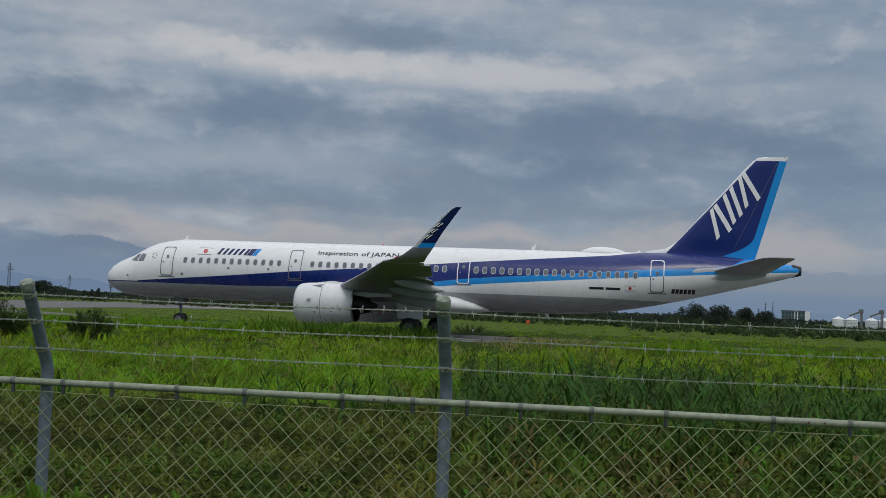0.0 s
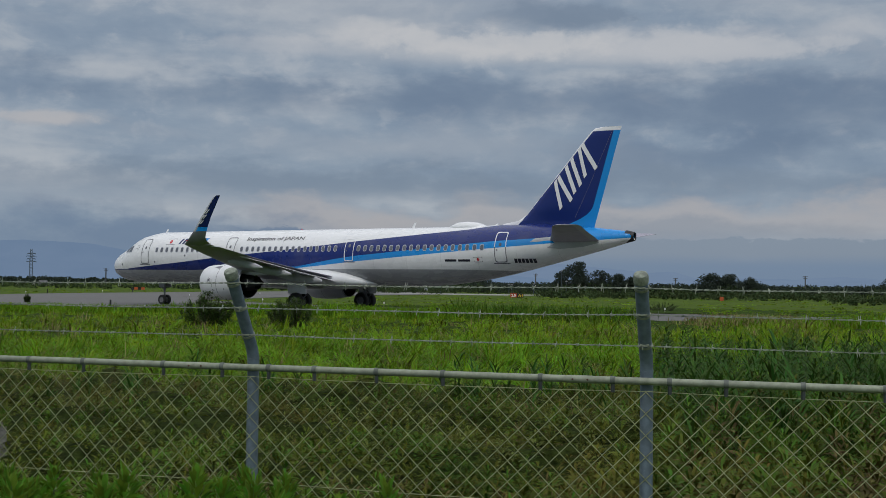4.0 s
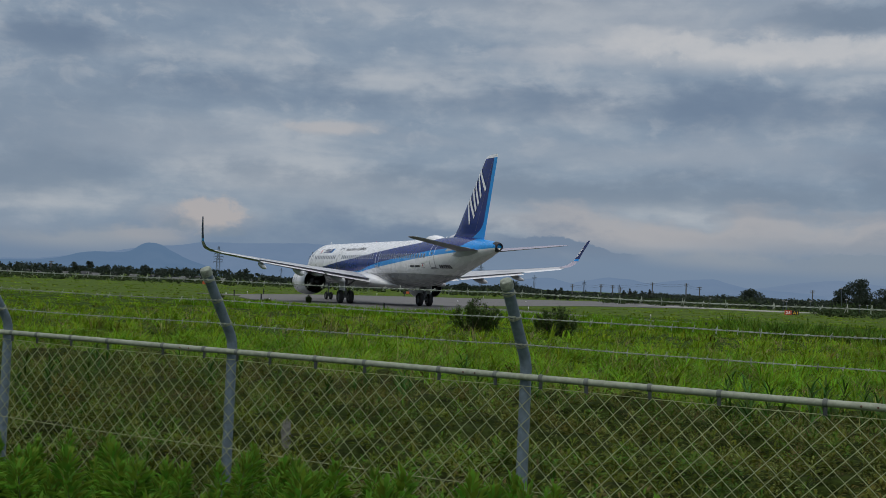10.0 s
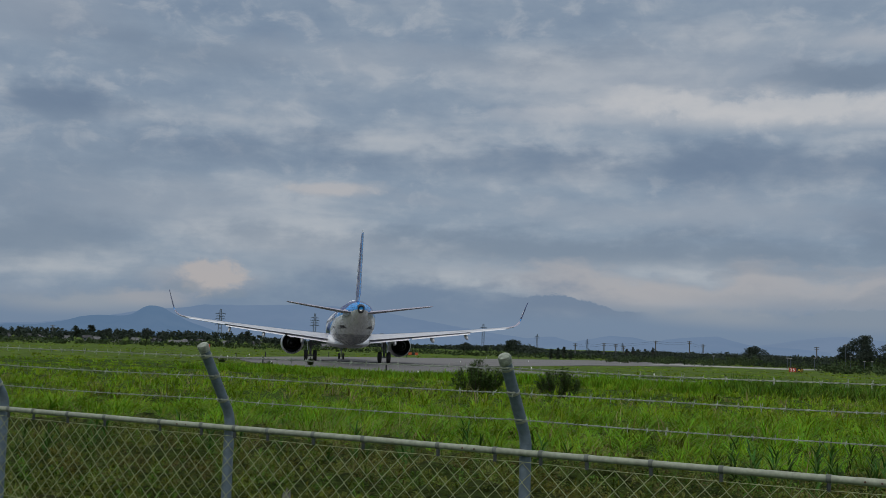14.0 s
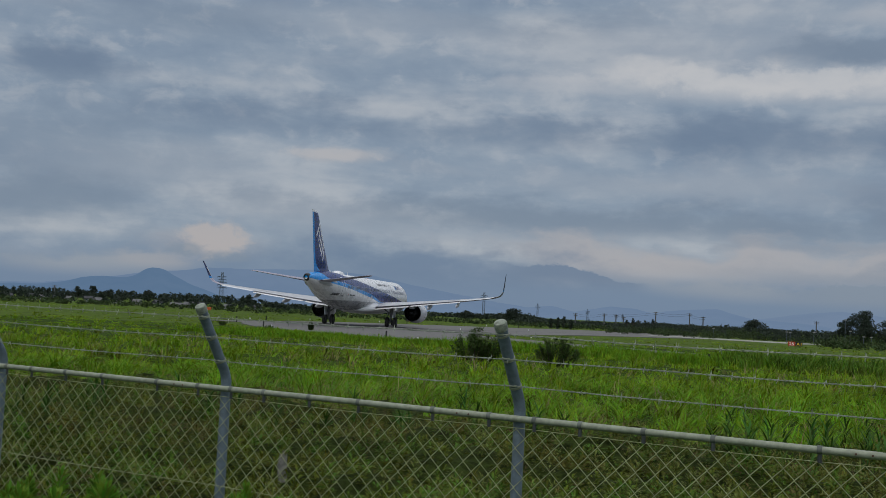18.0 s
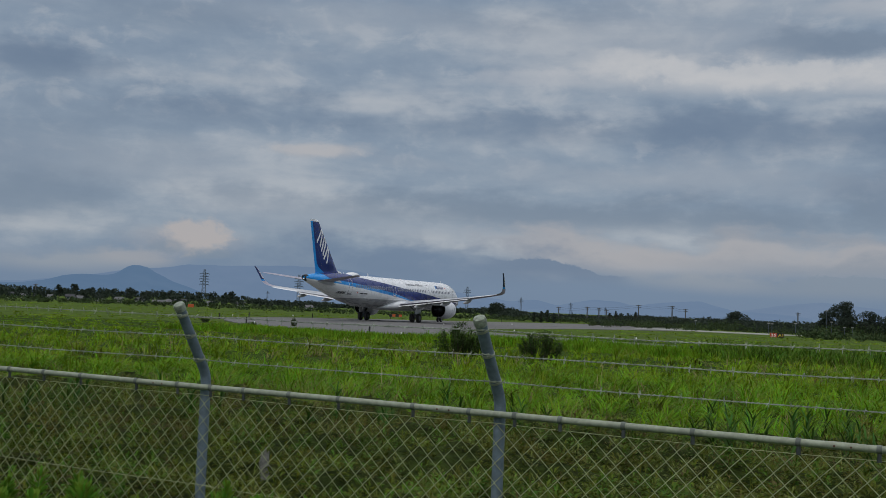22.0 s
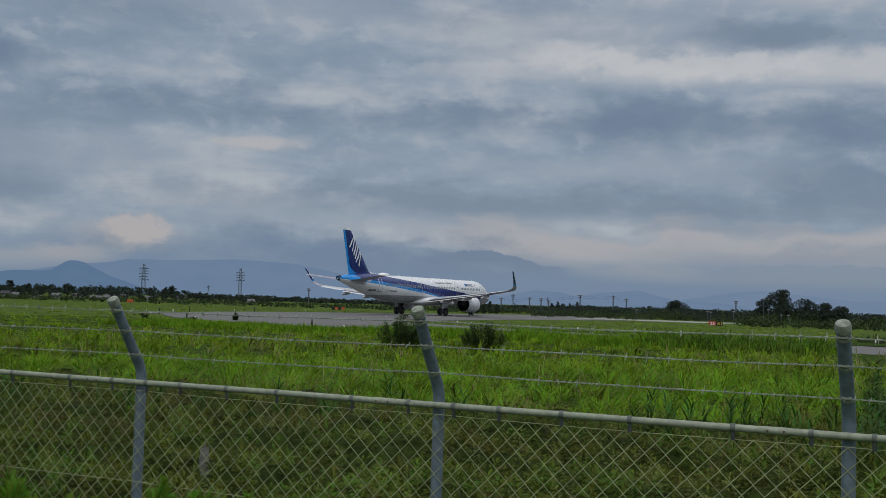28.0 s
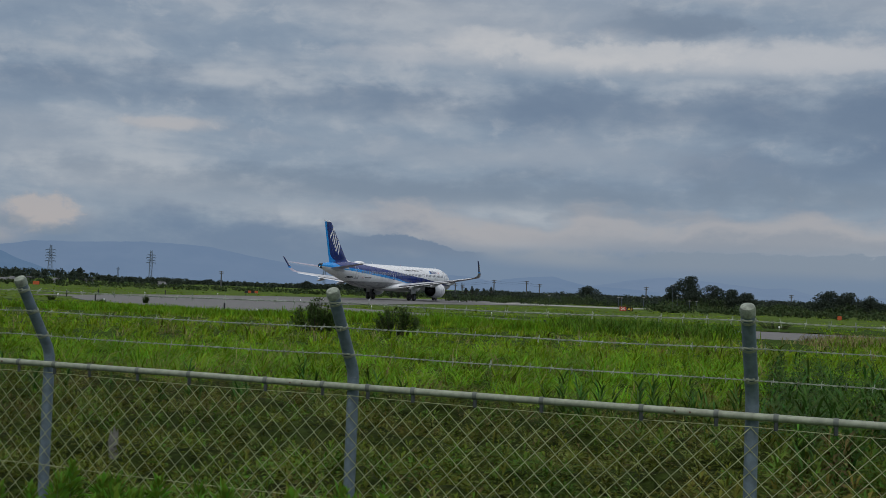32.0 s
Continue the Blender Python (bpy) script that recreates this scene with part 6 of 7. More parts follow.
def build_ridge(name, dist, crest, material, label, seed):
    """A mountain chain: crest heights in degrees over bearings, slopes falling to the plain on both sides."""
    a = np.arange(crest[0][0], crest[-1][0] + 0.01, 0.12)
    h = np.interp(a, [c[0] for c in crest], [c[1] for c in crest])
    h = np.convolve(np.pad(h, 1, "edge"), np.ones(3) / 3, "valid")
    bm = bmesh.new()
    rows = []
    for az, e in zip(a, h):
        e = max(e + 0.035 * noise.noise((az * 1.3, seed, 0)) + 0.018 * noise.noise((az * 4.0, seed, 5)), 0.02)
        z = dist * math.tan(radians(e))
        col = []
        for f, back in ((0.0, -420), (0.35, -260), (0.7, -110), (1.0, 0), (0.5, 160)):
            wob = 60 * noise.noise((az * 1.7, f * 3, seed))
            p = bearing(az, dist + back + (wob if 0 < f < 1 else 0))
            col.append(bm.verts.new((p.x, p.y, z * f - (6 if f == 0 else 0))))
        rows.append(col)
    for p, q in zip(rows, rows[1:]):
        for k in range(4):
            bm.faces.new((p[k], q[k], q[k + 1], p[k + 1]))
    return tagged(part(name, bm, material, smooth=True), label, "mountains", kind="structure")


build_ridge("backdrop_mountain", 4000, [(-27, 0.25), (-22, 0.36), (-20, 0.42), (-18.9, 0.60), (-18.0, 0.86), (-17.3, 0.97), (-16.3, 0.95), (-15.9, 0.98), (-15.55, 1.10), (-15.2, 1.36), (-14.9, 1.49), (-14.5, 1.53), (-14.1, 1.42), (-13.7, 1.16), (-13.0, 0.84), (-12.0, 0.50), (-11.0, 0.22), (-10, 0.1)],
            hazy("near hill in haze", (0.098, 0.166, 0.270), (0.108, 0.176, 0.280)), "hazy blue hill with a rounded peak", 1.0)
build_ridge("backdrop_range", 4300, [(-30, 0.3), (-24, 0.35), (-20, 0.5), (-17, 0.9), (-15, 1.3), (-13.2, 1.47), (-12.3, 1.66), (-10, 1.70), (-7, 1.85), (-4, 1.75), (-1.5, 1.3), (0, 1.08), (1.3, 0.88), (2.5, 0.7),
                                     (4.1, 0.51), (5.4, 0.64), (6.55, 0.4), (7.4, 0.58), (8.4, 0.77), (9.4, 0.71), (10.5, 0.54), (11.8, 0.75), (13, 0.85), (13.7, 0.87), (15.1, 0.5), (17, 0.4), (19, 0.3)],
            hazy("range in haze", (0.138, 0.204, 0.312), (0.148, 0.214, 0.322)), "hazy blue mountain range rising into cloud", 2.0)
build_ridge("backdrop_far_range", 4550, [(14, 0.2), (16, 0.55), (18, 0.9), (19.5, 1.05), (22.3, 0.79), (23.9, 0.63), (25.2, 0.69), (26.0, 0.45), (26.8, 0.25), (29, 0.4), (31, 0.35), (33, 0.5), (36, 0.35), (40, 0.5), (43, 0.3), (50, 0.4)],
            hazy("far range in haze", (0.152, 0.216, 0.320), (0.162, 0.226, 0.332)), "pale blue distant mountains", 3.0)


def wood(name, trees, material, label, leaf=0.42, per=150, seed=9):
    """A far belt of trees: (bearing, distance, height, width)."""
    r = random.Random(seed)
    vs, fs, off = [], [], 0
    stems = []
    for i, (az, dist, tall, wide) in enumerate(trees):
        at = bearing(az, dist)
        cs, qs = [], []
        for k in range(7):
            f = r.random()
            cs.append((at.x + r.uniform(-0.38, 0.38) * wide, at.y + r.uniform(-0.4, 0.4) * wide, tall * (0.28 + 0.55 * f)))
            qs.append(wide * r.uniform(0.16, 0.30) * (1.15 - 0.5 * f))
        v, f = leaf_cloud(cs, qs, per, leaf, 0.9, seed + i)
        v[:, 2] = np.maximum(v[:, 2], -0.1)
        vs.append(v), fs.append(f + off)
        off += len(v)
    ob = new(name, array_mesh(name, np.concatenate(vs), np.concatenate(fs), material))
    return tagged(ob, label, "trees", kind="stuff")


def belt(a0, a1, step, dist, profile, seed, width=5.0, ragged=0.5, lift=1.0):
    r = random.Random(seed)
    out, a = [], a0
    while a < a1:
        el = float(np.interp(a, [p[0] for p in profile], [p[1] for p in profile]))
        d = dist * r.uniform(0.92, 1.1)
        tall = max(0.8, (2.03 + d * math.tan(radians(el))) * r.uniform(1 - ragged, 1.08) * lift)
        out.append((a, d, tall, width * r.uniform(0.6, 1.3)))
        a += step * r.uniform(0.5, 1.5)
    return out


LEFT_TOPS = [(-30, 0.3), (-24, 0.2), (-21, 0.22), (-19, 0.3), (-17.4, 0.2), (-15, 0.38), (-13.6, 0.3), (-11.8, 0.3), (-10.3, 0.3), (-8, 0.06), (-5, 0.02), (-2, -0.08), (1, -0.04), (3.2, 0.12), (4.4, 0.15), (5.0, -0.1), (6, -0.12), (6.6, -0.28), (11, -0.3)]
RIGHT_TOPS = [(3.4, -0.3), (4.0, 0.1), (4.8, -0.1), (5.7, 0.0), (6.2, -0.22), (8.5, -0.26), (9.2, -0.1), (9.7, 0.12), (11.5, 0.09), (12.5, 0.0), (13.9, 0.12), (15.2, 0.27), (16, 0.1), (16.8, -0.05),
              (17.7, 0.03), (19, -0.06), (19.4, 0.2), (21.0, 0.4), (22.1, 0.28), (23, 0.0), (23.8, -0.05), (24.8, 0.2), (25.5, 0.04), (26.4, 0.0), (27, 0.3), (28, 0.3), (28.9, 0.2), (31, -0.05), (33, 0.0), (35, 0.25), (37, 0.35), (38.6, 0.25), (39.4, 0.0), (40.3, -0.12), (41.6, -0.22), (42.3, -0.42), (44, -0.45), (46, -0.4), (50, -0.2)]
wood("woods", belt(-30, 11, 0.14, 520, [(p, e + 0.04) for p, e in LEFT_TOPS], 1, 5.2, 0.36), LEAF, "dark uneven row of pines and houses' trees along the field", 0.5, 130, 900)
wood("woods", belt(10, 50, 0.16, 600, [(10, 0.0), (20, 0.05), (30, 0.0), (40, 0.06), (50, 0.0)], 12, 6.5, 0.4), LEAF, "thin dark line of trees on the horizon", 0.6, 60, 7900)
wood("woods", belt(-30, 9, 0.30, 250, [(p, e * 0.4 - 0.37) for p, e in LEFT_TOPS], 2, 3.0, 0.6), SHRUB, "dark low hedge along the far edge of the field", 0.26, 80, 1900)
wood("woods", belt(-30, -5, 0.62, 300, [(p, e - 0.2) for p, e in LEFT_TOPS], 14, 2.4, 0.3), LEAF, "dark garden trees between far houses", 0.3, 140, 6900)
wood("woods", belt(3.4, 9, 0.16, 300, RIGHT_TOPS, 6, 3.2, 0.35, 0.95), LEAF, "dark belt of trees beyond the runway", 0.32, 130, 2500)
wood("woods", belt(8.5, 50, 0.17, 225, RIGHT_TOPS, 3, 3.4, 0.28, 0.97), LEAF, "dark belt of trees beyond the runway", 0.18, 230, 2900)
wood("woods", belt(8.5, 50, 0.22, 210, [(p, e - 0.27) for p, e in RIGHT_TOPS], 4, 3.4, 0.35), SHRUB, "green undergrowth before the far trees", 0.16, 160, 3900)


wood("woods", belt(18.6, 34, 0.20, 168, [(18.6, -0.62), (20, -0.46), (26, -0.45), (34, -0.4)], 7, 2.4, 0.5), SHRUB, "low bushes before the far trees", 0.2, 90, 4900)
wood("woods", belt(33, 50, 0.22, 140, [(33, -0.55), (35, -0.42), (38.5, -0.38), (40, -0.52), (44, -0.6), (50, -0.5)], 8, 2.2, 0.5), SHRUB, "low bushes before the far trees", 0.18, 90, 5900)


def build_tree(az, dist, tall, wide, seed, label, open_below=0.25, leaf=0.30, count=3200, flat=0.8, lean=0.0):
    at = bearing(az, dist)
    tree = empty("tree", at)
    tagged(tree, label, "tree")
    r = random.Random(seed)
    bm = bmesh.new()
    tube(bm, [(0, 0, -0.3), (0.1, 0, tall * 0.3), (0.15 + lean, 0.1, tall * 0.62), (lean * 1.5, 0, tall * 0.92)], [tall * 0.035, tall * 0.026, tall * 0.016, tall * 0.005], 8)
    cs, qs = [], []
    for k in range(60):
        f = r.uniform(open_below * 0.5, 1.0) ** 0.85
        a = r.uniform(0, 6.28)
        reach = wide / 2 * math.sin(math.pi * min(0.98, max(0.12, (f - open_below) / (1.08 - open_below) * 0.75 + 0.22))) * r.uniform(0.15, 0.95)
        p = (math.cos(a) * reach + lean * f, math.sin(a) * reach, tall * f * 0.93)
        cs.append(p), qs.append(wide * r.uniform(0.07, 0.17))
        tube(bm, [(lean * f * 0.6, 0, tall * f * 0.62), (p[0] * 0.6, p[1] * 0.6, tall * f * 0.78), p], [tall * 0.012, tall * 0.008, tall * 0.003], 5)
    part("trunk", bm, BARK, tree)
    v, f = leaf_cloud(cs, qs, int(count * 2.1), leaf * 0.62, flat, seed)
    part("crown", array_mesh("crown", v, f, LEAF), None, tree)


build_tree(20.4, 210, 5.9, 6.9, 11, "tall dark broad-leaved tree beyond the runway", 0.12, 0.21, 4200)
build_tree(19.6, 208, 4.5, 3.4, 12, "slim dark pine with flat top", 0.45, 0.18, 1560)
build_tree(21.6, 210, 4.4, 5.3, 13, "dark spreading tree beside the tallest one", 0.2, 0.21, 2340)
build_tree(22.5, 211, 3.7, 4.7, 14, "dark dense tree beside the tallest one", 0.1, 0.21, 1950)
build_tree(23.2, 212, 3.2, 4.7, 15, "dark dense tree beside the tallest one", 0.1, 0.21, 1950)
build_tree(27, 206, 4.0, 6.5, 16, "round-topped dark tree standing alone", 0.1, 0.21, 2600)
build_tree(27.9, 208, 3.7, 6.6, 17, "round-topped dark tree standing alone", 0.1, 0.21, 2600)
build_tree(28.9, 209, 3.1, 6.2, 18, "low dense dark tree beside others", 0.05, 0.21, 2210)
build_tree(35.9, 204, 4.1, 6.9, 19, "round-topped dark tree standing alone", 0.1, 0.21, 2860)
build_tree(37.1, 204, 4.0, 6.5, 20, "round-topped dark tree standing alone", 0.1, 0.21, 2860)
build_tree(38.3, 206, 3.8, 6.2, 25, "round-topped dark tree standing alone", 0.1, 0.21, 2600)
build_tree(39.2, 206, 3.4, 5.3, 21, "low dense dark tree beside others", 0.05, 0.21, 1950)
build_tree(15.4, 223, 3.4, 6.2, 22, "round-topped dark tree beyond the runway", 0.1, 0.21, 2080)
build_tree(3.5, 420, 4.6, 9.0, 23, "broad rounded dark tree far off", 0.05, 0.4, 1800)
build_tree(1.1, 430, 2.9, 6.5, 24, "low rounded dark tree far off", 0.05, 0.4, 1200)
for k, (az, tall) in enumerate(((-18.2, 5.2), (-16.7, 4.6), (-14.9, 5.4), (-12.9, 4.8), (-10.0, 5.6), (-17.5, 6.0))):
    build_tree(az, 505, tall, 4.2, 30 + k, "dark pine standing over the row of houses", 0.4, 0.42, 500)
for k, az in enumerate((5.4, 5.75, 6.05, 6.4, 9.2, 9.5, 9.8, 10.1, 10.5)):
    build_tree(az, 225, 2.0 + 0.3 * (k % 3) + (0.35 if k > 3 else 0), 1.1, 50 + k, "small pointed dark green conifer", 0.05, 0.17, 450)


# ---- pylons, poles, wires ----
def build_pylon(az, dist, tall, label, arms=3, base=0.16, steel=PYLON):
    at = bearing(az, dist)
    pylon = empty("pylon", at, -az)
    tagged(pylon, label, "pylon")
    w0, w1 = tall * base / 2, tall * 0.022
    legs = []
    for sx, sy in ((1, 1), (1, -1), (-1, -1), (-1, 1)):
        bm = bmesh.new()
        tube(bm, [(sx * w0, sy * w0, -0.5), (sx * w1 * 2, sy * w1 * 2, tall * 0.55), (sx * w1, sy * w1, tall)], tall * 0.013, 5)
        part("leg", bm, steel, pylon)
    n = 9
    for i in range(n):
        f0, f1 = i / n, (i + 1) / n
        bm = bmesh.new()

        def half(f):
            return float(np.interp(f, [0, 0.55, 1], [w0, w1 * 2, w1]))
        h0, h1 = half(f0), half(f1)
        c0 = [(h0, h0), (h0, -h0), (-h0, -h0), (-h0, h0)]
        c1 = [(h1, h1), (h1, -h1), (-h1, -h1), (-h1, h1)]
        for k in range(4):
            j = (k + 1) % 4
            tube(bm, [(*c0[k], f0 * tall), (*c1[j], f1 * tall)], tall * 0.0065, 4)
            tube(bm, [(*c0[j], f0 * tall), (*c1[k], f1 * tall)], tall * 0.0065, 4)
        part("bracing", bm, steel, pylon)
    for k in range(arms):
        z = tall * (0.93 - 0.085 * (arms - k))
        reach = tall * (0.15 - 0.02 * (k % 2))
        bm = bmesh.new()
        for e in (-1, 1):
            tube(bm, [(0, w1, z), (e * reach, 0, z + tall * 0.01)], tall * 0.011, 4)
            tube(bm, [(0, -w1, z + tall * 0.035), (e * reach, 0, z + tall * 0.01)], tall * 0.0065, 4)
            tube(bm, [(e * reach, 0, z + tall * 0.01), (e * reach, 0, z - tall * 0.03)], tall * 0.0065, 4)
        part("cross_arm", bm, steel, pylon)
    return pylon


build_pylon(-11.36, 900, 24.8, "grey lattice power pylon with five cross-arms", 5, 0.16, PYLON_FAR)
build_pylon(-6.65, 950, 25.0, "slender hazy lattice pylon", 4, 0.09, PYLON_FAR)
build_pylon(-8.2, 1300, 13.5, "small distant lattice pylon", 2)
build_pylon(1.94, 900, 20.0, "slender distant lattice pylon", 2, 0.08, PYLON_FAR)
build_pylon(4.69, 900, 13.0, "slender distant lattice pylon", 2, 0.08, PYLON_FAR)
build_pylon(7.22, 800, 9.5, "hazy lattice pylon behind the poles", 3)
build_pylon(8.98, 800, 7.5, "hazy lattice pylon behind the poles", 3)

POLES = [(6.62, 0.31), (8.06, 0.37), (8.65, 0.34), (10.62, 0.57), (12.28, 0.59), (12.94, 0.45), (9.03, 0.25), (18.3, 0.50), (25.3, 0.35), (28.9, 0.45), (31.5, 0.5), (-3.2, 0.5), (-19.3, 0.35)]


def build_pole(az, el, dist=420.0):
    tall = 2.03 + dist * math.tan(radians(el))
    pole = empty("utility_pole", bearing(az, dist), -az)
    tagged(pole, "grey concrete utility pole with cross-arms", "utility pole", "utility poles")
    bm = bmesh.new()
    tube(bm, [(0, 0, -0.3), (0, 0, tall)], [0.26, 0.19], 8)
    part("shaft", bm, POLE, pole)
    for k, z in enumerate((tall - 0.25, tall - 0.9)):
        bm = bmesh.new()
        box(bm, -0.85 + 0.15 * k, 0.85 - 0.15 * k, -0.07, 0.07, z - 0.09, z + 0.09)
        arm = part("cross_arm", bm, POLE, pole)
        for e in (-0.7, -0.25, 0.25, 0.7):
            b = bmesh.new()
            tube(b, [(e, 0, z + 0.05), (e, 0, z + 0.22)], [0.05, 0.035], 6)
            part("insulator", b, PLASTER, arm)
    return bearing(az, dist, tall - 0.1)


tops = [build_pole(*p) for p in POLES]


def build_wire(a, b, drop=0.6):
    bm = bmesh.new()
    pts = []
    for k in range(13):
        f = k / 12
        p = a.lerp(b, f)
        p.z -= drop * 4 * f * (1 - f)
        pts.append(p)
    tube(bm, pts, 0.035, 4)
    tagged(part("power_line", bm, PYLON), "thin dark overhead wire between two poles", "power line", "overhead wires")


for i, j in ((0, 1), (1, 3), (3, 4), (4, 5)):
    for lift in (0.0, -0.7):
        build_wire(tops[i] + Vector((0, 0, lift)), tops[j] + Vector((0, 0, lift)))

for k, az in enumerate((16.94, 17.1, 18.2, 19.62, 19.85, 20.46, 20.8, 13.45)):
    mast = empty("light_mast", bearing(az, 195), -az)
    tagged(mast, "thin grey mast with a small lamp head", "light mast", "approach light masts")
    bm = bmesh.new()
    h = (1.75, 1.7, 1.9, 4.2, 2.4, 1.6, 1.6, 1.7)[k]
    tube(bm, [(0, 0, -0.2), (0, 0, h)], 0.05, 6)
    part("shaft", bm, PYLON, mast)
    bm = bmesh.new()
    box(bm, -0.22, 0.22, -0.08, 0.08, h - 0.07, h + 0.07, 0.02)
    part("lamp_head", bm, PLASTER, mast)


# ---- buildings ----
def build_house(az, dist, wide, deep, tall, turn, label, roof=ROOF):
    house = empty("house", bearing(az, dist), turn)
    tagged(house, label, "house")
    bm = bmesh.new()
    box(bm, -wide / 2, wide / 2, -deep / 2, deep / 2, -0.2, tall)
    part("wall", bm, PLASTER, house)
    bm = bmesh.new()
    o, r = 0.22, tall + deep * 0.25
    secs = [[Vector((x, -deep / 2 - o, tall - 0.1)), Vector((x, 0, r)), Vector((x, deep / 2 + o, tall - 0.1)), Vector((x, deep / 2 + o, tall - 0.3)), Vector((x, -deep / 2 - o, tall - 0.3))] for x in (-wide / 2 - o, wide / 2 + o)]
    loft(bm, secs)
    part("roof", bm, roof, house)
    n = max(2, int(wide / 1.3))
    for k in range(n):
        x = -wide / 2 + wide * (k + 0.5) / n
        bm = bmesh.new()
        box(bm, x - 0.26, x + 0.26, -deep / 2 - 0.06, -deep / 2 + 0.05, tall * 0.35, tall * 0.8)
        part("window", bm, GLASSY, house)


r5 = random.Random(8)
for az, w, t, dark in ((-22.6, 12, 2.6, 0), (-21.4, 9, 2.4, 1), (-20.3, 8, 2.9, 1), (-19.8, 7, 2.2, 0), (-18.6, 12, 2.2, 0), (-17.7, 9, 2.9, 1), (-17.2, 10, 2.2, 0), (-16.3, 8, 3.1, 1), (-15.4, 8, 2.4, 0), (-14.4, 10, 2.6, 1), (-12.9, 11, 2.3, 0), (-12.3, 7, 2.8, 1), (-11.0, 8, 2.2, 0), (-9.5, 9, 2.5, 1), (-6.1, 8, 2.2, 0)):
    roof = ROOF_DARK if dark else ROOF
    build_house(az, 318 + r5.uniform(-14, 14), w * 0.22, 2.2, t * 0.36, -az + r5.uniform(-35, 35), "low house with pale walls and dark tiled roof" if dark else "low house with pale walls and grey tiled roof", roof)
build_house(-13.3, 290, 5, 2, 0.6, 14, "long low shed with pale walls beside the field")


def build_office():
    at = bearing(40.62, 1000)
    b = empty("office_building", at, -40.62)
    tagged(b, "glazed office block with pale end wall", "building")
    bm = bmesh.new()
    box(bm, -11.0, 8.0, -6, 6, -0.5, 9.6)
    part("wall", bm, SHEET, b)
    for i in range(3):
        for k in range(7):
            bm = bmesh.new()
            box(bm, -10.7 + 2.65 * k, -8.5 + 2.65 * k, -6.25, -5.9, 0.4 + 3.1 * i, 3.0 + 3.1 * i)
            part("window", bm, GLASSY, b)
    for x in (-0.6, 1.6):
        bm = bmesh.new()
        box(bm, x, x + 0.7, -7.0, -6.3, -0.5, 9.2, 0.05)
        part("column", bm, SILO, b)
    bm = bmesh.new()
    box(bm, 8.0, 12.0, -6.3, 6, -0.5, 9.9, 0.1)
    part("end_wall", bm, SILO, b, "pale end wall")
    bm = bmesh.new()
    box(bm, -11.4, 8.0, -6.5, 6.4, 9.6, 10.1, 0.1)
    part("roof", bm, ROOF, b)


build_office()
for az, el in ((39.22, 0.80), (39.57, 0.88), (38.9, 0.5)):
    m = empty("radio_mast", bearing(az, 1000), -az)
    tagged(m, "slender grey radio mast", "mast", "radio masts")
    bm = bmesh.new()
    h = 2 + 1000 * math.tan(radians(el))
    tube(bm, [(0, 0, -0.5), (0, 0, h)], [0.5, 0.18], 6)
    part("shaft", bm, PYLON, m)
    bm = bmesh.new()
    for z in (0.6, 0.75, 0.9):
        box(bm, -1.2, 1.2, -0.1, 0.1, h * z, h * z + 0.25)
    part("rungs", bm, PYLON, m)


def build_silos():
    for az in (42.62, 43.22, 44.12, 44.72):
        s = empty("grain_silo", bearing(az, 270), 0)
        tagged(s, "white sheet-metal grain silo with a conical roof", "silo", "grain silos")
        bm = bmesh.new()
        tube(bm, [(0, 0, -0.3), (0, 0, 2.55)], 1.36, 28)
        shade_auto(part("shell", bm, SILO, s))
        bm = bmesh.new()
        tube(bm, [(0, 0, 2.55), (0, 0, 2.62), (0, 0, 3.2), (0, 0, 3.3)], [1.44, 1.42, 0.22, 0.1], 28)
        shade_auto(part("roof", bm, SILO, s))
        for z in (0.9, 1.75):
            bm = bmesh.new()
            tube(bm, [(0, 0, z), (0, 0, z + 0.05)], 1.38, 28)
            part("hoop", bm, SHEET, s)
    for az in (43.66, 44.58):
        e = empty("bucket_elevator", bearing(az, 266), -az)
        tagged(e, "grey elevator tower beside the silos", "elevator tower", "elevator towers")
        bm = bmesh.new()
        box(bm, -0.30, 0.30, -0.3, 0.3, -0.3, 4.5, 0.04)
        part("shaft", bm, SHEET, e)
        bm = bmesh.new()
        box(bm, -0.62, 0.42, -0.4, 0.4, 4.2, 5.0, 0.06)
        part("head", bm, SHEET, e)
        bm = bmesh.new()
        tube(bm, [(-0.4, 0, 4.4), (-2.6, 0, 3.5)], 0.2, 8)
        part("conveyor", bm, SHEET, e)
        for k in range(3):
            bm = bmesh.new()
            box(bm, -2.2 + 0.75 * k, -2.12 + 0.75 * k, -0.1, 0.1, 2.9, 3.6 + 0.3 * k)
            part("strut", bm, SHEET, e)
    low = empty("low_wall", bearing(43.8, 262), -43.8)
    tagged(low, "low white boundary wall before the silos", "wall")
    bm = bmesh.new()
    box(bm, -6.2, 6.2, -0.1, 0.1, -0.2, 0.75, 0.03)
    part("panel", bm, SILO, low)
    bm = bmesh.new()
    box(bm, -6.3, 6.3, -0.14, 0.14, 0.75, 0.83, 0.02)
    part("coping", bm, SHEET, low)


build_silos()


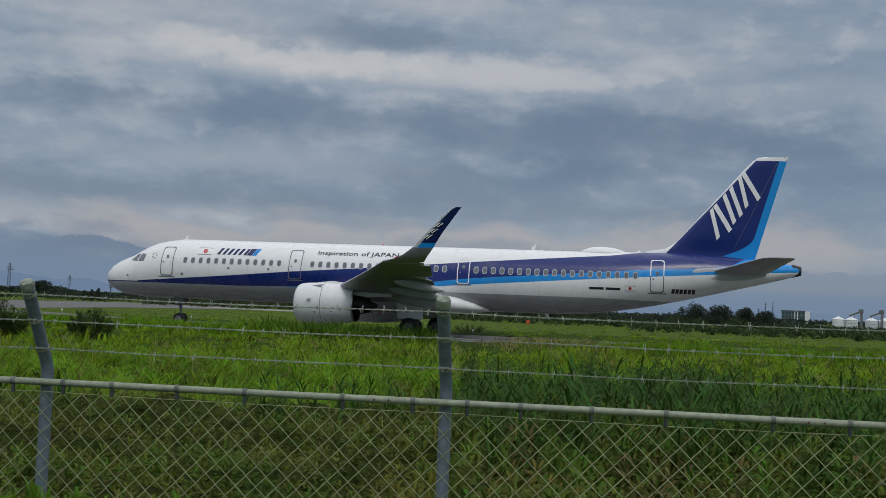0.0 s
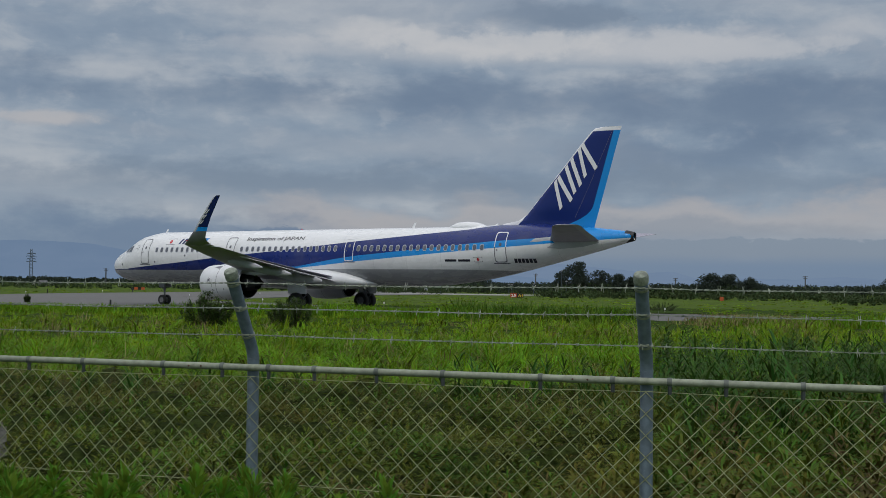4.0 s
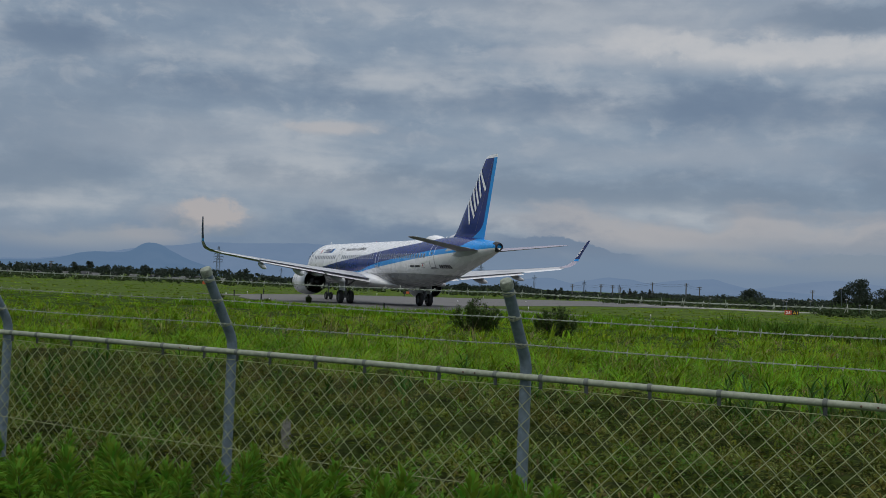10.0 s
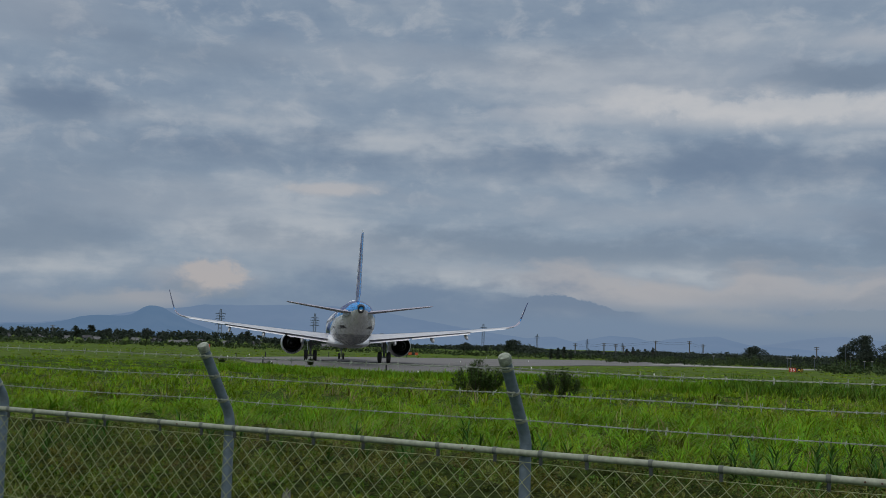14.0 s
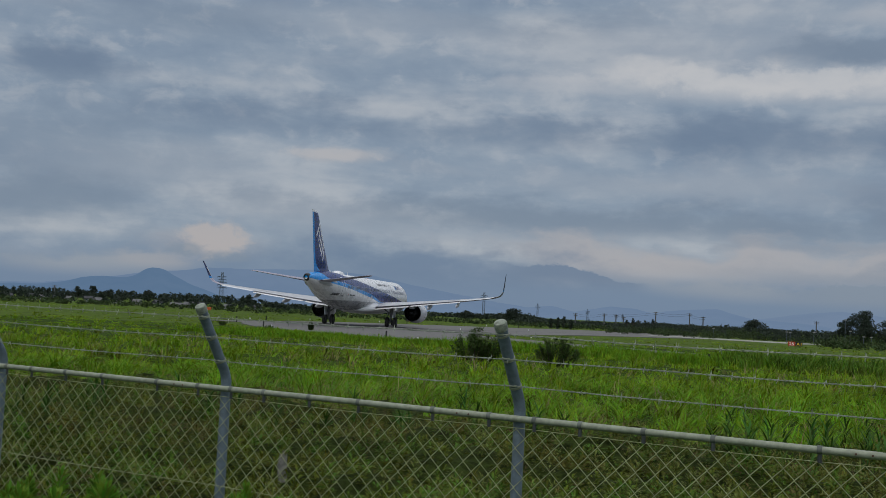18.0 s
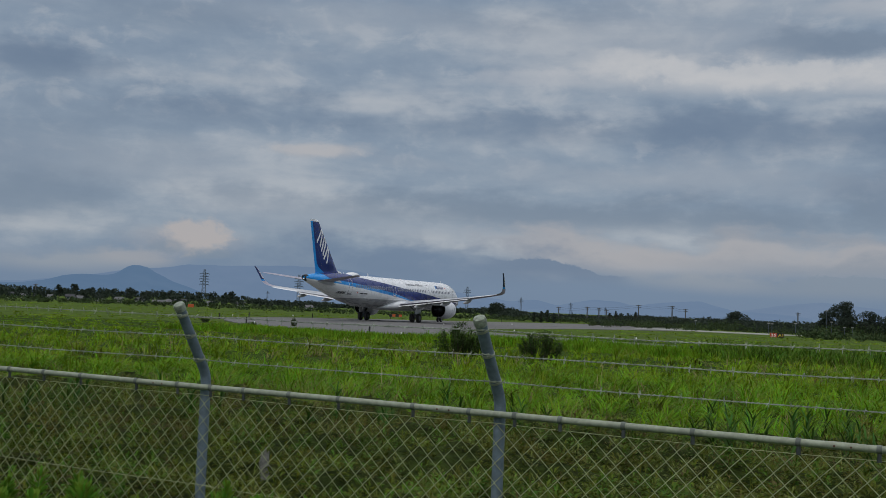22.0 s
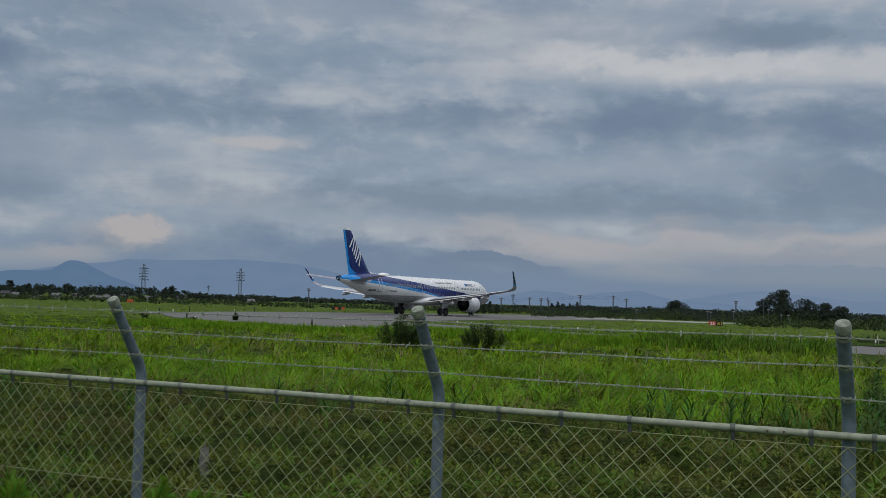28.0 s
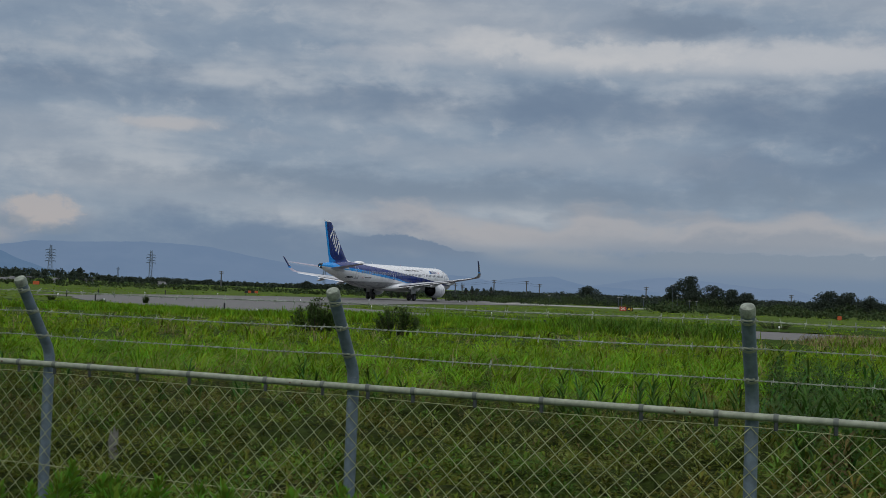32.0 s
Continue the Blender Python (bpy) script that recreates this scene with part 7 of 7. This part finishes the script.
# ---- airfield furniture ----
def build_sign(az, dist, panels, label, panel_w=0.89, tall=0.55, base=0.07):
    sign = empty("taxiway_sign", bearing(az, dist), -az)
    tagged(sign, label, "sign")
    n = len(panels)
    for i, (text, face, ink) in enumerate(panels):
        x0 = (i - n / 2) * panel_w
        bm = bmesh.new()
        box(bm, x0 + 0.01, x0 + panel_w - 0.01, -0.12, 0.12, base, base + tall, 0.02)
        p = part("panel", bm, face, sign)
        if text:
            w = words_bm(text, 0.0, 1.0, 0.0, 1.0)
            for v in w.verts:
                u, h = v.co.x, v.co.z
                v.co = (x0 + 0.16 * panel_w + u * 0.68 * panel_w, -0.128, base + tall * (0.18 + 0.64 * h))
            part("lettering", w, ink, p)
    for x in (-0.7, 0.7):
        bm = bmesh.new()
        tube(bm, [(x, 0, -0.1), (x, 0, base + 0.02)], 0.04, 8)
        part("leg", bm, GALV, sign)


build_sign(17.35, 150, (("25", SIGN_RED, LETTER_WHITE), ("A1", SIGN_BLACK, YELLOW)), "red and black illuminated taxiway sign reading 25 A1")
build_sign(-1.68, 205, (("", SIGN_BLACK, YELLOW), ("", ORANGE, YELLOW), ("", SIGN_BLACK, YELLOW), ("", ORANGE, YELLOW)), "small black and orange taxiway sign far off", 0.6, 0.44, 0.08)


def build_marker(az, dist, label, wide=1.0, tall=0.9):
    b = empty("marker_board", bearing(az, dist), -az)
    tagged(b, label, "marker")
    bm = bmesh.new()
    box(bm, -wide / 2, wide / 2, -0.15, 0.15, 0.04, 0.04 + tall, 0.04)
    part("board", bm, ORANGE, b)
    for x in (-wide * 0.3, wide * 0.3):
        bm = bmesh.new()
        tube(bm, [(x, 0, -0.1), (x, 0, 0.06)], 0.03, 6)
        part("leg", bm, GALV, b)


build_marker(27.55, 146, "small orange marker board in the grass", 0.5, 0.5)
build_marker(-11.95, 236, "red-orange marker board in the grass", 1.2, 0.65)


def build_edge_light():
    light = empty("edge_light", (0, 0, 0))
    tagged(light, "small white taxiway edge light on a short stem", "edge light", "taxiway edge lights")
    bm = bmesh.new()
    tube(bm, [(0, 0, -0.1), (0, 0, 0.22)], 0.03, 8)
    part("stem", bm, GALV, light)
    bm = bmesh.new()
    tube(bm, [(0, 0, 0.22), (0, 0, 0.27), (0, 0, 0.35), (0, 0, 0.38)], [0.045, 0.055, 0.05, 0.02], 12)
    part("lens", bm, LETTER_WHITE, light)
    return light


def build_stake():
    stake = empty("marker_stake", (0, 0, 0))
    tagged(stake, "short dark marker stake at the taxiway edge", "stake", "marker stakes")
    bm = bmesh.new()
    tube(bm, [(0, 0, -0.1), (0, 0, 0.62)], 0.06, 8)
    part("post", bm, DARK, stake)
    return stake


lamp_kind, stake_kind = build_edge_light(), build_stake()
spots = []
for a, b in zip(TURN_WAY[3::2], TURN_WAY[4::2]):
    d = (b - a).normalized()
    side = Vector((-d.y, d.x))
    spots += [(a + side * 12.2, 0), (a - side * 12.4, 0), ((a + b) / 2 + side * 11.6, 1)]
first = {0: lamp_kind, 1: stake_kind}
for p, k in spots:
    m = pose(p.x, p.y, ground_z(p.x, p.y), 0, 0, 40)
    if first.get(k):
        first.pop(k).matrix_world = m
    else:
        copy_thing(lamp_kind if k == 0 else stake_kind, m)


def build_broken_stake():
    """A split grey board that leans among the weeds."""
    stake = empty("broken_stake", (-1.49, 10.95, ground_z(-1.49, 10.95)), 30)
    tagged(stake, "broken weathered grey wooden stake among weeds", "stake")
    bm = bmesh.new()
    edge = [(-0.035, -0.1), (0.045, -0.1), (0.05, 0.40), (0.055, 0.66), (0.035, 0.62), (0.022, 0.70), (0.0, 0.61), (-0.012, 0.66), (-0.04, 0.55), (-0.03, 0.38)]
    near = [bm.verts.new((x - 0.06 * z, -0.012, z)) for x, z in edge]
    far = [bm.verts.new((x - 0.06 * z, 0.012, z)) for x, z in edge]
    bm.faces.new(near), bm.faces.new(far[::-1])
    for k in range(len(edge)):
        n = (k + 1) % len(edge)
        bm.faces.new((near[n], near[k], far[k], far[n]))
    board = part("board", bm, STAKE_WOOD, stake)
    bm = bmesh.new()
    tube(bm, [(-0.03, -0.02, 0.50), (0.0, -0.02, 0.515), (0.05, -0.02, 0.50)], 0.006, 6)
    part("wire_tie", bm, DARK, board)


build_broken_stake()


# ---- a passing insect ----
def build_insect():
    """A dark wasp in flight, three centimetres long, head along +y."""
    bug = empty("wasp")
    bug.scale = (0.78, 0.78, 0.78)
    tagged(bug, "dark wasp flying past with blurred pale wings", "insect")
    shell = paint("dark insect shell", (0.006, 0.006, 0.008), 0.8, gloss=0.1)
    film = paint("smoky insect wing", (0.34, 0.34, 0.36), 0.4, through_light=0.8)
    for name, y0, y1, rad in (("thorax", -0.004, 0.006, 0.0036), ("head", 0.006, 0.0105, 0.0028), ("abdomen", -0.021, -0.005, 0.0032)):
        bm = bmesh.new()
        n = 8
        tube(bm, [(0, y0 + (y1 - y0) * k / n, 0) for k in range(n + 1)], [max(0.0004, rad * math.sin(math.pi * (0.06 + 0.88 * k / n)) ** 0.6) for k in range(n + 1)], 10)
        shade_auto(part(name, bm, shell, bug))
    for e in (-1, 1):
        for k, (y, ln) in enumerate(((0.003, 0.013), (-0.001, 0.009))):
            bm = bmesh.new()
            pts = [(0, 0), (0.25, 0.10), (0.7, 0.17), (1.0, 0.05), (0.92, -0.10), (0.5, -0.16), (0.1, -0.05)]
            top = [bm.verts.new((e * (0.002 + u * ln * 0.75), y + w * ln * 1.1, 0.003 + u * ln * 0.68)) for u, w in pts]
            low = [bm.verts.new(v.co - Vector((0, 0, 0.00012))) for v in top]
            bm.faces.new(top), bm.faces.new(low[::-1])
            for i in range(len(pts)):
                j = (i + 1) % len(pts)
                bm.faces.new((top[i], top[j], low[j], low[i]))
            wing = part("wing", bm, film, bug, "smoky see-through wing")
        for k, y in enumerate((0.004, 0.001, -0.002)):
            bm = bmesh.new()
            tube(bm, [(e * 0.002, y, -0.002), (e * 0.005, y - 0.004, -0.005), (e * 0.004, y - 0.013 - 0.004 * k, -0.007)], 0.0004, 5)
            part("leg", bm, shell, bug)
        bm = bmesh.new()
        tube(bm, [(e * 0.001, 0.010, 0.001), (e * 0.003, 0.014, 0.003), (e * 0.005, 0.017, 0.002)], 0.0003, 4)
        part("antenna", bm, shell, bug)
    return bug


wasp = build_insect()
wasp_two = copy_thing(wasp, pose(3, -4, 1.5))


# ---- moving things ----
# seconds, nose x y, heading to the left
TAXI = [(0, 8.91, 78.10, 54.9), (2.5, -0.04, 88.0, 49.9), (5, -7.01, 99.11, 41.21), (6, -9.18, 103.75, 37.93), (8, -12.41, 112.27, 31.21), (9, -13.31, 116.51, 27.39),
        (11, -14.27, 125.09, 19.74), (13, -13.95, 134.0, 11.81), (14, -12.91, 138.0, 7.44), (17, -8.47, 150.03, -5.29), (19, -3.97, 158.0, -13.96), (21, 1.19, 164.9, -20.91),
        (23, 6.46, 171.5, -26.77), (25, 11.92, 177.75, -30.31), (28, 19.27, 188.16, -32.42), (32, 29.31, 202.10, -33.24)]

# seconds, place and heading of the insect's dash past the eye
DASH = [(0, 8.0, 30.0, 0.5, 150), (29.0, 7.0, 26.0, 0.6, 150), (30.4, 4.6, 13.5, 1.4, 165), (30.6, 3.4, 8.6, 1.75, 170), (30.8, 1.802, 4.064, 2.143, 170), (30.9, 1.034, 2.855, 2.208, -160), (31.0, 0.645, 1.764, 2.237, -85), (31.1, 0.506, 0.869, 2.215, -85), (31.2, 1.6, -0.6, 2.75, -95), (31.4, 2.8, -2.6, 3.3, -100), (32.0, 6.0, -9.0, 4.2, -100)]


# the dash of the second one
DASH_TWO = [(0, 3.0, -4.0, 1.5, 60), (9.8, 3.0, -4.0, 1.5, 60), (9.9, 1.005, 1.141, 1.966, 70), (10.0, 0.681, 1.289, 2.036, 75), (10.1, 0.316, 1.436, 2.132, 78), (10.2, -0.079, 1.583, 2.246, 82), (10.3, -0.457, 1.674, 2.523, 70), (10.5, -2.5, 0.2, 4.2, 80), (10.8, -4.5, -3.0, 4.6, 140), (32, -6, -12, 4.0, 150)]


def spline(rows, t):
    """A smooth value between rows of (t, ...)."""
    k = max(i for i in range(len(rows) - 1) if rows[i][0] <= t or i == 0)
    a, b = rows[k], rows[k + 1]
    p, q = rows[max(k - 1, 0)], rows[min(k + 2, len(rows) - 1)]
    h = b[0] - a[0]
    u = (t - a[0]) / h
    out = []
    for i in range(1, len(a)):
        m0 = (b[i] - p[i]) / (b[0] - p[0])
        m1 = (q[i] - a[i]) / (q[0] - a[0])
        out.append((2 * u ** 3 - 3 * u * u + 1) * a[i] + (u ** 3 - 2 * u * u + u) * h * m0 + (3 * u * u - 2 * u ** 3) * b[i] + (u ** 3 - u * u) * h * m1)
    return out


def motions():
    times = [0.5 * k for k in range(65)]
    walk(airliner, [(t, pose(x, y, 0, 0, 0, h)) for t in times for x, y, h in [spline(TAXI, t)]])
    walk(wasp, [(t, pose(x, y, z, 4, 0, h)) for t, x, y, z, h in DASH])
    walk(wasp_two, [(t, pose(x, y, z, 4, 0, h)) for t, x, y, z, h in DASH_TWO])
    for wheel, r, place in WHEELS:
        rows, turn, last = [], 0.0, None
        for k in range(321):
            t = 0.1 * k
            x, y, h = spline(TAXI, t)
            at = pose(x, y, 0, 0, 0, h) @ Vector(place)
            if last is not None:
                turn += math.degrees((at - last).length / r)
            last = at
            rows.append((t, pose(*place, -turn, 0, 0)))
        walk(wheel, rows)


motions()
